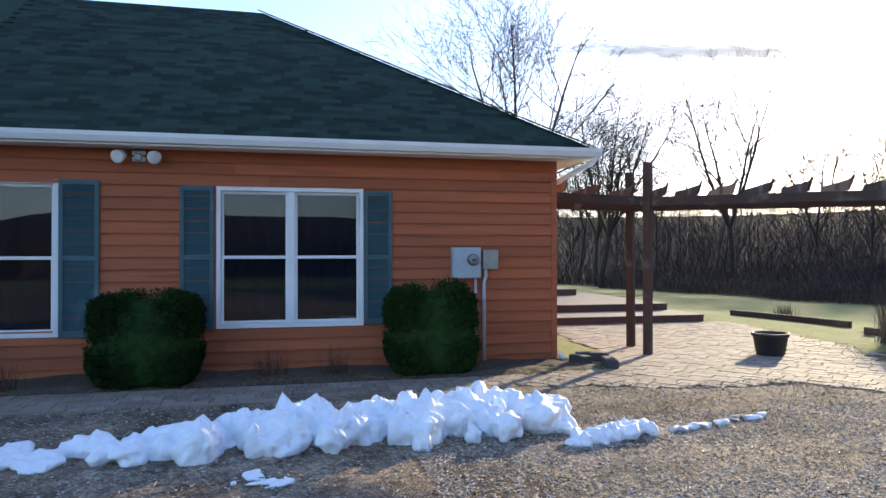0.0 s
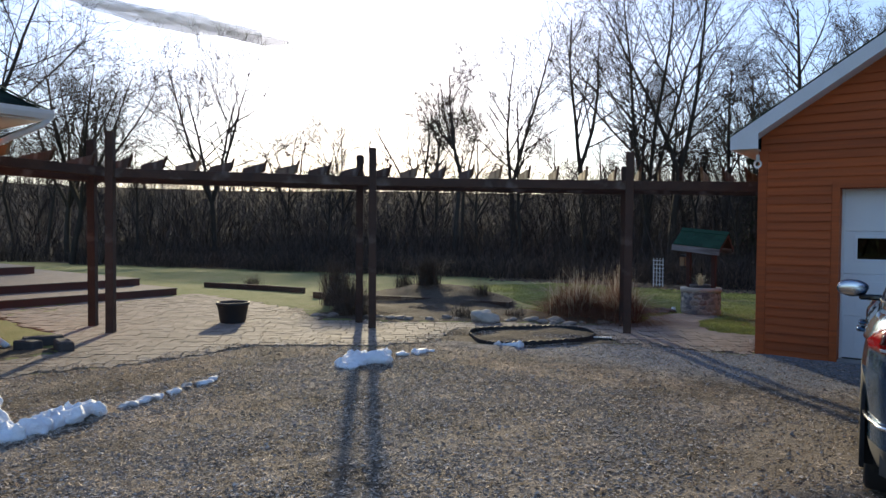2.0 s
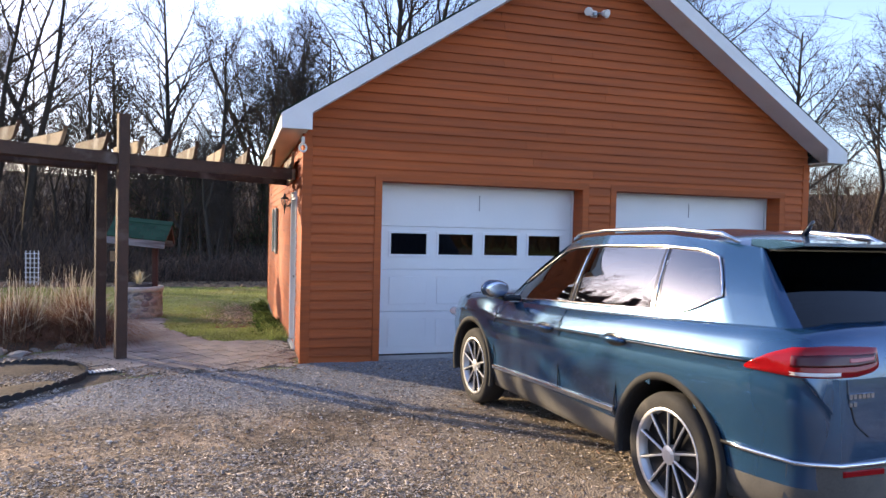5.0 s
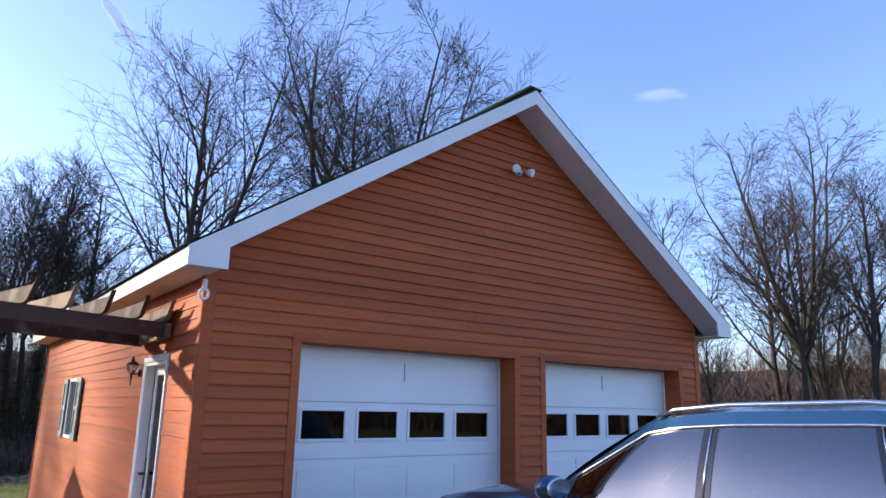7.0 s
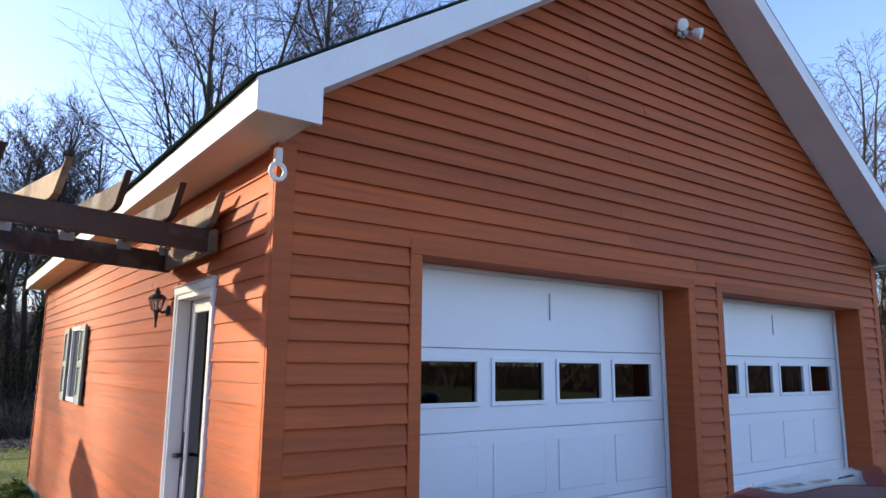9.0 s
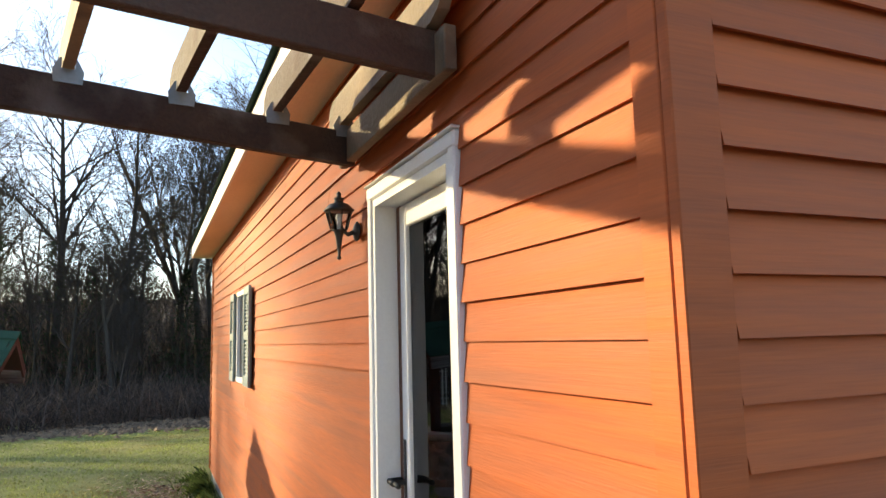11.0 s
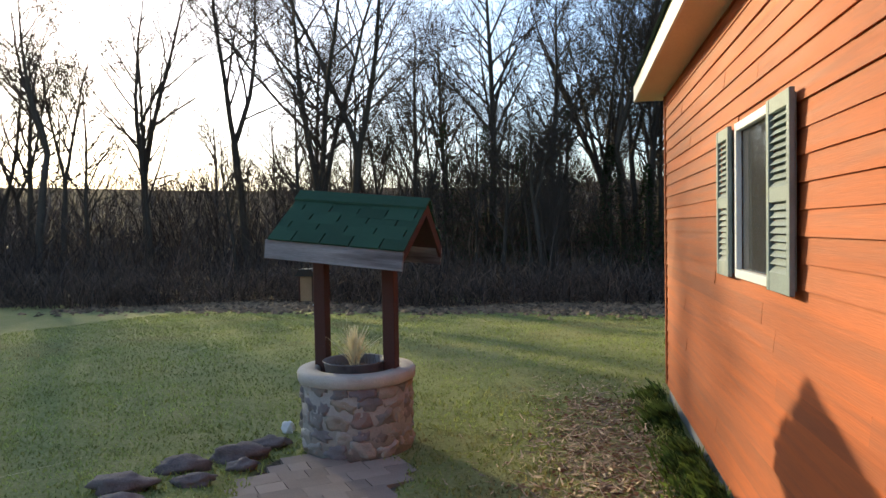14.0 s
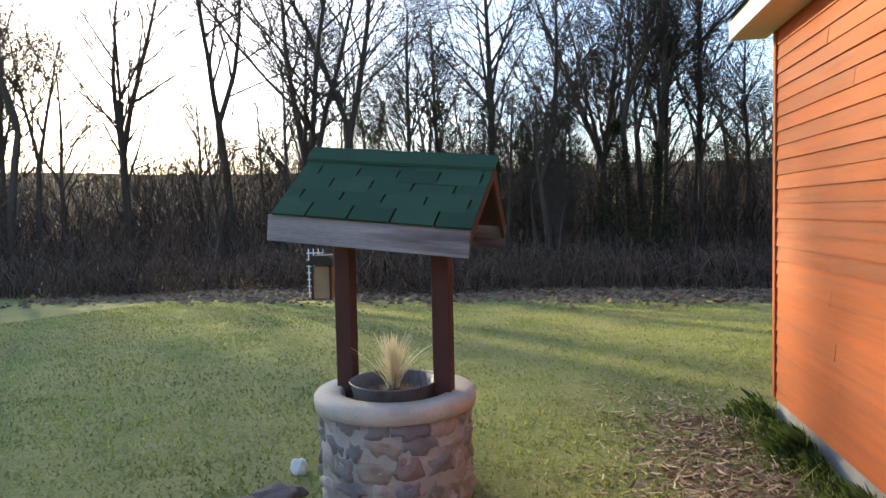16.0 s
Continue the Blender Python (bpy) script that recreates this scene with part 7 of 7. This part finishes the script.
def lamp_shell(name, sgn, u0, u1, v0, v1, out, m, parent, label=""):
    nu, nv = 22, 5
    bm = bmesh.new()
    grid = []
    for i in range(nu + 1):
        u = u0 + (u1 - u0) * i / nu
        zb = curve(u, [(0, 0.955), (0.35, 0.948), (0.72, 0.95), (0.9, 0.97), (1, 1.005)])
        zt = curve(u, [(0, 0.96), (0.2, 1.045), (0.32, 1.078), (0.5, 1.088), (1, 1.075)])
        col = []
        for k in range(-1, nv + 2):
            v = v0 + (v1 - v0) * min(max(k, 0), nv) / nv
            off = out if 0 <= k <= nv and 0 < i < nu else out - 0.016
            p = skin_at(u, zb + (zt - zb) * v, off)
            col.append(bm.verts.new((p.x, p.y * sgn, p.z)))
        grid.append(col)
    for i in range(nu):
        for k in range(nv + 2):
            bm.faces.new((grid[i][k], grid[i + 1][k], grid[i + 1][k + 1], grid[i][k + 1]))
    bmesh.ops.recalc_face_normals(bm, faces=bm.faces)
    if sum(fc.normal.y * sgn - fc.normal.x for fc in bm.faces) < 0:
        bmesh.ops.reverse_faces(bm, faces=bm.faces)
    return part(name, bm, m, parent, label, True)


for sgn in (1, -1):
    strip = bmesh.new()
    beam(strip, (0.49, sgn * 0.918, 0.495), (2.31, sgn * 0.918, 0.435), 0.024, 0.03, 0.004)
    part("sill_chrome", strip, M_CHROME, car, "satin chrome strip above the sill")
    pts = [(x, sgn * (c_w(x) * 0.998 + 0.006), 0.56) for x in (-0.43, -0.55, -0.65, -0.73)] + [(-0.805, sgn * 0.842, 0.56), (-0.852, sgn * 0.78, 0.56), (-0.905, sgn * 0.68, 0.56), (-0.92, sgn * 0.5, 0.56), (-0.922, 0.0, 0.56)]
    tube_part("bumper_chrome", pts, 0.012, M_CHROME, car, 6)
    for xh in (0.50, 1.40):
        v, f = [], []
        z0 = c_top(xh) - 0.155
        tube(v, f, [(xh - 0.12, sgn * 0.92, z0), (xh - 0.10, sgn * 0.955, z0 + 0.004), (xh + 0.08, sgn * 0.957, z0 + 0.002), (xh + 0.11, sgn * 0.92, z0)], [0.012, 0.016, 0.016, 0.012], 8, True)
        pydata("door_handle", v, f, M_CARBLUE, car, True)
        # black lens on the door, painted as the shade of a hollow
        bm = bmesh.new()
        blob(bm, (xh, sgn * 0.916, z0 - 0.005), (0.12, 0.010, 0.040), 0.0, 3)
        part("handle_recess", bm, M_GLOSSBLACK, car, smooth=True)
    for pts in ([(1.19, 0.46), (1.19, 0.6), (1.19, 0.8), (1.185, 0.95), (1.18, 1.05)], [(2.30, 0.46), (2.31, 0.65), (2.30, 0.82), (2.24, 0.95), (2.20, 1.01)], [(0.24, 1.09), (0.27, 0.98), (0.36, 0.86), (0.46, 0.72), (0.49, 0.56), (0.48, 0.46)]):
        tube_part("door_seam", [(x, sgn * (c_w(x) * (1.0 if z < 0.98 else 0.96 - (z - 0.98) * 0.35) - 0.0005), z) for x, z in pts], 0.0045, M_GLOSSBLACK, car, 5)
    tube_part("shoulder_line", [(x, sgn * (c_w(x) * 1.002), c_top(x) - 0.158) for x in np.linspace(-0.62, 3.0, 40)], 0.007, M_GLOSSBLACK, car, 5)
    v, f = [], []
    tube(v, f, [(-0.16, sgn * 0.565, 1.56), (-0.04, sgn * 0.578, 1.605), (0.4, sgn * 0.595, 1.638), (1.1, sgn * 0.59, 1.63), (1.45, sgn * 0.575, 1.605), (1.58, sgn * 0.56, 1.56)], [0.012, 0.016, 0.013, 0.013, 0.016, 0.012], 8, True)
    pydata("roof_rail", v, f, M_CHROME, car, True)
    mr = bmesh.new()
    blob(mr, (2.06, sgn * 1.03, 1.135), (0.075, 0.125, 0.078), 0.08, 3, 2)
    part("door_mirror", mr, M_CARBLUE, car, "blue door mirror with a black foot", True)
    part("mirror_foot", boxm(2.0, 2.12, *sorted((sgn * 0.80, sgn * 0.98)), 1.035, 1.085, 0.015), M_GLOSSBLACK, car)
    mg = bmesh.new()
    blob(mg, (1.995, sgn * 1.035, 1.137), (0.014, 0.105, 0.062), 0.0, 3)
    part("mirror_glass", mg, M_CHROME, car, smooth=True)
    # tail lamp wrapping the corner, lying on the body's skin
    lampm = lamp_shell("tail_lamp", sgn, 0, 1, 0, 1, 0.012, M_REDLENS, car, "red wraparound tail lamp")
    lamp_shell("dark_lens", sgn, 0.30, 0.97, 0.34, 0.74, 0.0145, M_REDDARK, lampm)
    lamp_shell("reverse_lens", sgn, 0.30, 0.62, 0.05, 0.17, 0.0145, M_CLEARLENS, lampm)
    lamp_shell("bright_lens", sgn, 0.66, 0.93, 0.48, 0.62, 0.016, M_CLEARRED, lampm)
    bm = bmesh.new()
    beam(bm, (-0.903, sgn * 0.66, 0.52), (-0.915, sgn * 0.42, 0.52), 0.02, 0.03, 0.004)
    part("reflector", bm, M_REDLENS, car, "red bumper reflector")
    part("headlamp", boxm(3.36, 3.62, *sorted((sgn * 0.56, sgn * 0.84)), 0.74, 0.83, 0.03), M_CLEARLENS, car)
v, f = [], []
tube(v, f, [(-0.08, 0, 1.61), (-0.14, 0, 1.69)], [0.022, 0.008], 8, True)
pydata("roof_aerial", v, f, M_GLOSSBLACK, car, True)
plate = part("number_plate", boxm(-0.914, -0.908, -0.15, 0.15, 0.72, 0.87, 0.002), M_PLATE, car, "pale yellow number plate with dark characters")
part("plate_recess", boxm(-0.907, -0.86, -0.30, 0.30, 0.68, 0.91, 0.01), M_CARBLUE, car)
txt = bpy.data.curves.new("plate_text", "FONT")
txt.body, txt.size, txt.extrude = "F8", 0.11, 0.001
to = new("plate_text", txt)
txt.materials.append(M_BLACK)
to.parent = plate
to.matrix_basis = Matrix(((0, 0, -1, -0.9155), (-1, 0, 0, 0.135), (0, 1, 0, 0.755), (0, 0, 0, 1)))
for k in range(3):
    part("plate_bar", boxm(-0.9165, -0.9145, -0.11 + k * 0.055, -0.075 + k * 0.055, 0.755, 0.83), M_BLACK, plate)
for k, (n, zz, hh) in enumerate(((6, 0.835, 0.022), (2, 0.80, 0.02))):
    for j in range(n):
        part("badge_letter", boxm(-0.896, -0.886, 0.62 - j * 0.027 - 0.02, 0.62 - j * 0.027, zz + 0.02, zz + hh + 0.02), M_CHROME, car)
part("rear_wiper", boxm(-0.74, -0.725, -0.32, 0.02, 1.175, 1.19, 0.003), M_GLOSSBLACK, car)
part("exhaust_trim", boxm(-0.885, -0.86, -0.60, 0.60, 0.30, 0.33, 0.01), M_CHROME, car)


# ---- small ground cover ----
def scatter(name, label, category, material, count, pick, size, seed, flat=0.6):
    r = random.Random(seed)
    v, f = [], []
    while count > 0:
        x, y = pick(r)
        if x is None:
            continue
        count -= 1
        s = size * r.uniform(0.4, 1.3) * (1.6 if r.random() < 0.06 else 1)
        z = land(x, y) + mound(x, y) + 0.006
        a = r.uniform(0, 6.28)
        i = len(v)
        for k in range(4):
            b = a + k * 1.571 + r.uniform(-0.4, 0.4)
            v.append((x + s * math.cos(b) * r.uniform(0.7, 1.2), y + s * math.sin(b), z + r.uniform(-0.3, 0.5) * s * flat))
        v.append((x + r.uniform(-0.3, 0.3) * s, y + r.uniform(-0.3, 0.3) * s, z + s * flat))
        f += [(i, i + 1, i + 4), (i + 1, i + 2, i + 4), (i + 2, i + 3, i + 4), (i + 3, i, i + 4)]
    return tagged(pydata(name, v, f, material), label, category, kind="stuff")


def drive_pick(r):
    x, y = r.uniform(-8, 3.5), r.uniform(-3, 10.4)
    # denser towards the walked line
    return (x, y) if inside((x, y), DRIVE) else (None, None)


def near_drive(r):
    x, y = r.uniform(-6.5, 1), r.uniform(1.5, 7.5)
    # strewn in drifts, sparse where tyres run
    if noise.noise(Vector((x * 0.9, y * 0.9, 7))) + 0.5 * noise.noise(Vector((x * 3, y * 3, 7))) < r.uniform(-0.6, 0.35) + (0.4 if -1.6 < x < 0.2 else 0):
        return None, None
    return (x, y) if inside((x, y), DRIVE) else (None, None)


scatter("gravel", "loose grey gravel on the drive", "gravel", M_GRAVELSTONE, 30000, drive_pick, 0.012, 401)
scatter("gravel", "loose grey gravel on the drive", "gravel", M_GRAVELSTONE, 22000, near_drive, 0.009, 402)
scatter("leaf_litter", "dry brown leaf scraps and bark chips over the gravel", "leaves", M_LEAFLITTER, 16000, drive_pick, 0.016, 403, 0.25)


scatter("wood_chips", "pale dry wood chips strewn over the gravel", "wood chips", per_piece(mat("pale_wood_chip", (0.50, 0.43, 0.36), 0.9, 0.4, 12, 60, 0.0), 0.3, 1.5), 15000, near_drive, 0.013, 407, 0.3)
scatter("wood_chips", "pale dry wood chips strewn over the gravel", "wood chips", per_piece(mat("pale_bark_chip", (0.36, 0.29, 0.24), 0.9, 0.4, 12, 60, 0.0), 0.3, 1.6), 14000, drive_pick, 0.014, 408, 0.3)


def shreds(name, label, material, count, pick, long, seed):
    """Slivers of bark and straw lying every way, a little curled."""
    r = random.Random(seed)
    v, f = [], []
    while count > 0:
        x, y = pick(r)
        if x is None:
            continue
        count -= 1
        l, w, a = long * r.uniform(0.35, 1.2), long * r.uniform(0.06, 0.17), r.uniform(0, 6.283)
        c, s = math.cos(a), math.sin(a)
        z = land(x, y) + mound(x, y) + r.uniform(0.004, 0.014)
        up = r.uniform(0.0, 0.35) * l
        tw = r.uniform(-0.6, 0.6) * w
        i = len(v)
        v += [(x + c * e - s * q, y + s * e + c * q, z + h) for e, q, h in ((-l / 2, -w / 2, 0), (-l / 2, w / 2, tw), (0, w / 2, up * 0.35 + tw), (0, -w / 2, up * 0.35), (l / 2, w / 4, up), (l / 2, -w / 4, up))]
        f += [(i, i + 3, i + 2, i + 1), (i + 3, i + 5, i + 4, i + 2)]
    return tagged(pydata(name, v, f, material), label, "bark", kind="stuff")


M_SHRED = per_piece(mat("weathered_bark_shred", (0.42, 0.325, 0.245), 0.8, 0.4, 12, 60, 0.0), 0.15, 1.8)
M_RUST = per_piece(mat("rusty_bark_shred", (0.22, 0.12, 0.07), 0.8, 0.4, 12, 60, 0.0), 0.3, 1.8)
shreds("bark_shreds", "weathered grey bark shreds trodden into the drive", M_SHRED, 30000, near_drive, 0.05, 421)
shreds("bark_shreds", "weathered grey bark shreds trodden into the drive", M_SHRED, 16000, drive_pick, 0.055, 422)
shreds("bark_shreds", "rust-brown bark and leaf shreds on the drive", M_RUST, 12000, drive_pick, 0.05, 423)


def walk_pick(r):
    x, y = r.gauss(-8.6, 0.5), r.uniform(-5, 5.2)
    return (x, y) if noise.noise(Vector((x * 1.5, y * 1.5, 3))) > r.uniform(-0.5, 0.4) else (None, None)


shreds("bark_shreds", "brown leaf and bark shreds drifted over the front walk", M_RUST, 6000, walk_pick, 0.05, 424)


def bed_pick(r):
    x, y = r.uniform(-12.4, -4.3), r.uniform(-6, 16)
    return (x, y) if inside((x, y), FRONTBED) or inside((x, y), BACKBED) else (None, None)


scatter("leaf_litter", "dark leaf mulch in the planting beds", "leaves", M_LEAFLITTER, 14000, bed_pick, 0.025, 404, 0.35)


def patio_edge(r):
    k = r.choice((0, 1, 2, 3, 4, 5, 6, 7, 8, 9, 18, 19, 20))
    a, b = Vector(PATIO[k]), Vector(PATIO[k + 1])
    p = a.lerp(b, r.random())
    return p.x + r.gauss(0, 0.2), p.y + r.gauss(0, 0.2)


scatter("leaf_litter", "dead leaves and grit drifted over the paving's edge", "leaves", M_LEAFLITTER, 2600, patio_edge, 0.018, 410, 0.3)
scatter("gravel", "gravel spilled over the paving's edge", "gravel", M_GRAVELSTONE, 2200, patio_edge, 0.013, 411, 0.6)


def edged_pick(r):
    a, d = r.uniform(0, 6.283), r.random() ** 0.5
    return -4.95 + 0.85 * d * math.cos(a), 9.95 + 0.95 * d * math.sin(a)


scatter("leaf_litter", "dead leaves and bark lying in the edged bed", "leaves", M_LEAFLITTER, 1500, edged_pick, 0.020, 412, 0.6)
scatter("gravel", "grey gravel strewn in the edged bed", "gravel", M_GRAVELSTONE, 3500, edged_pick, 0.015, 413)
shreds("bark_shreds", "grey bark shreds in the edged bed", M_SHRED, 2500, edged_pick, 0.05, 426)


def worn(r):
    x, y = r.gauss(-2.45, 0.28), r.uniform(14.5, 20)
    return (x, y) if x < -2.0 else (None, None)


scatter("leaf_litter", "dead leaves and straw on the worn strip along the garage", "leaves", M_DRYGRASS, 2600, worn, 0.022, 405, 0.2)


def straw_pick(r):
    x, y = r.gauss(-2.55, 0.33), r.gauss(18.3, 1.2)
    return (x, y) if x < -2.05 else (None, None)


shreds("straw", "dry straw and twigs on bare earth beside the garage", per_piece(mat("dry_straw", (0.42, 0.31, 0.19), 0.85, 0.4, 12, 60, 0.0), 0.25, 1.5), 2600, straw_pick, 0.10, 425)


def verge(r):
    return -10.6 + 25 * r.random() - 8, 32.6 + r.gauss(0, 1.1)


scatter("leaf_litter", "drift of dead leaves and stones along the wood's edge", "leaves", M_LEAFLITTER, 7000, verge, 0.11, 406, 0.6)


# lawn blades, thinning with distance
def lawn():
    r = random.Random(55)
    v, f = [], []
    n = 0
    while n < 95000:
        y = 12.3 + 18 * r.random() ** 1.7
        x = r.uniform(-14, 0.5) if y > 20 else r.uniform(-11, -1.85)
        if inside((x, y), PATIO) or inside((x, y), BACKBED) or math.hypot(x - WX, y - WY) < 0.46 or (x > GX0 - 0.03 and y < GY1 + 0.1):
            continue
        bare = noise.noise(Vector((x * 0.9, y * 0.5, 3)))
        if -2.9 < x < -2.0 and 14.5 < y < 20 and bare > -0.25 and r.random() < 0.75:
            continue
        tall = 4.0 if x > -2.1 and y < 20.2 and r.random() < 0.7 else 1.0
        n += 1
        z = land(x, y)
        h = r.uniform(0.016, 0.038) * tall * (1 + 0.6 * bare)
        a = r.uniform(0, 6.28)
        w = r.uniform(0.004, 0.009) * (1 + (y - 12) * 0.05)
        dx, dy = math.cos(a) * w, math.sin(a) * w
        lx, ly = r.gauss(0, 0.6) * h, r.gauss(0, 0.6) * h
        i = len(v)
        v += [(x - dx, y - dy, z - 0.004), (x + dx, y + dy, z - 0.004), (x + lx, y + ly, z + h)]
        f.append((i, i + 1, i + 2))
    return tagged(pydata("lawn_grass", v, f, M_LAWNBLADE), "short winter lawn grass, green patched with straw", "grass", kind="stuff")


lawn()


def wall_weeds():
    """Rank moss and grass growing up against the side of the garage."""
    r = random.Random(58)
    v, f = [], []
    for _ in range(9000):
        y = r.uniform(13.0, 20.2)
        clump = 0.5 + noise.noise(Vector((y * 1.7, 0, 8))) + 0.5 * noise.noise(Vector((y * 5, 0, 8)))
        x = -1.83 - abs(r.gauss(0, 0.15))
        h = r.uniform(0.03, 0.11) * max(0.35, clump + 0.4) * (1.3 if x > -1.95 else 0.8)
        z, a, w = land(x, y), r.uniform(0, 6.283), r.uniform(0.004, 0.009)
        dx, dy = math.cos(a) * w, math.sin(a) * w
        lx, ly = r.uniform(-1.0, 0.1) * h, r.gauss(0, 0.5) * h
        i = len(v)
        v += [(x - dx, y - dy, z - 0.01), (x + dx, y + dy, z - 0.01), (x + lx * 0.4 + dx * 0.6, y + ly * 0.4 + dy * 0.6, z + h * 0.7), (x + lx, y + ly, z + h)]
        f += [(i, i + 1, i + 2), (i, i + 2, i + 3)]
    m = per_piece(mat("rank_moss_and_grass", (0.075, 0.115, 0.028), 0.8, 0.4, 3, 20, 0.0, spec=0.3), 0.4, 1.7)
    thin_leaf(m)
    return tagged(pydata("wall_weeds", v, f, m), "rank dark green moss and grass along the garage wall", "grass", kind="stuff")


wall_weeds()

# ---- pavers ----
PAVE = mat("paver_joint_sand", (0.17, 0.14, 0.11), 0.95, 0.3, 6, 60, 0.4)
paving = thing("pavement", "weathered tan and grey block paving with sandy joints", "pavement", kind="structure")
kinds = []
for w, l in ((0.20, 0.20), (0.20, 0.30), (0.20, 0.15)):
    bm = bmesh.new()
    box(bm, -l / 2 + 0.005, l / 2 - 0.005, -w / 2 + 0.005, w / 2 - 0.005, -0.05, 0.0)
    tops = [fc for fc in bm.faces if fc.normal.z > 0.9]
    bmesh.ops.bevel(bm, geom=[e for fc in tops for e in fc.edges], offset=0.008, segments=1, affect="EDGES")
    me = bpy.data.meshes.new("paver")
    bm.to_mesh(me)
    bm.free()
    me.materials.append(M_PAVER)
    kinds.append((l, me))
r = random.Random(66)
cand = []


def lay(poly, rz, origin):
    c, s = math.cos(rz), math.sin(rz)
    for row in range(-110, 110):
        u = -24 + r.uniform(0, 0.2)
        while u < 24:
            l, me = r.choice(kinds)
            cu, cv = u + l / 2, row * 0.20
            u += l
            x, y = origin[0] + c * cu - s * cv, origin[1] + s * cu + c * cv
            if inside((x, y), poly):
                cand.append((x, y, rz, me))


lay(PATIO, radians(37), (-6, 9))
lay(FRONTWALK, radians(90), (-8.5, 0))
near = sorted(range(len(cand)), key=lambda i: abs(cand[i][0] + 3.0) + abs(cand[i][1] - 11.6) * 0.6)[:300]
near = set(near)
pv, pf = [], []
for i, (x, y, rz, me) in enumerate(cand):
    m = pose(x, y, land(x, y) + 0.004 + r.uniform(-0.004, 0.004), r.uniform(-0.8, 0.8), r.uniform(-0.8, 0.8), math.degrees(rz) + r.uniform(-0.8, 0.8))
    if i in near:
        shared("paver", me, paving, m)
    else:
        b = len(pv)
        pv += [tuple(m @ q.co) for q in me.vertices]
        pf += [tuple(b + k for k in q.vertices) for q in me.polygons]
ob = pydata("paver_field", pv, pf, by_island(M_PAVER), paving)
ob["kind"] = "stuff"
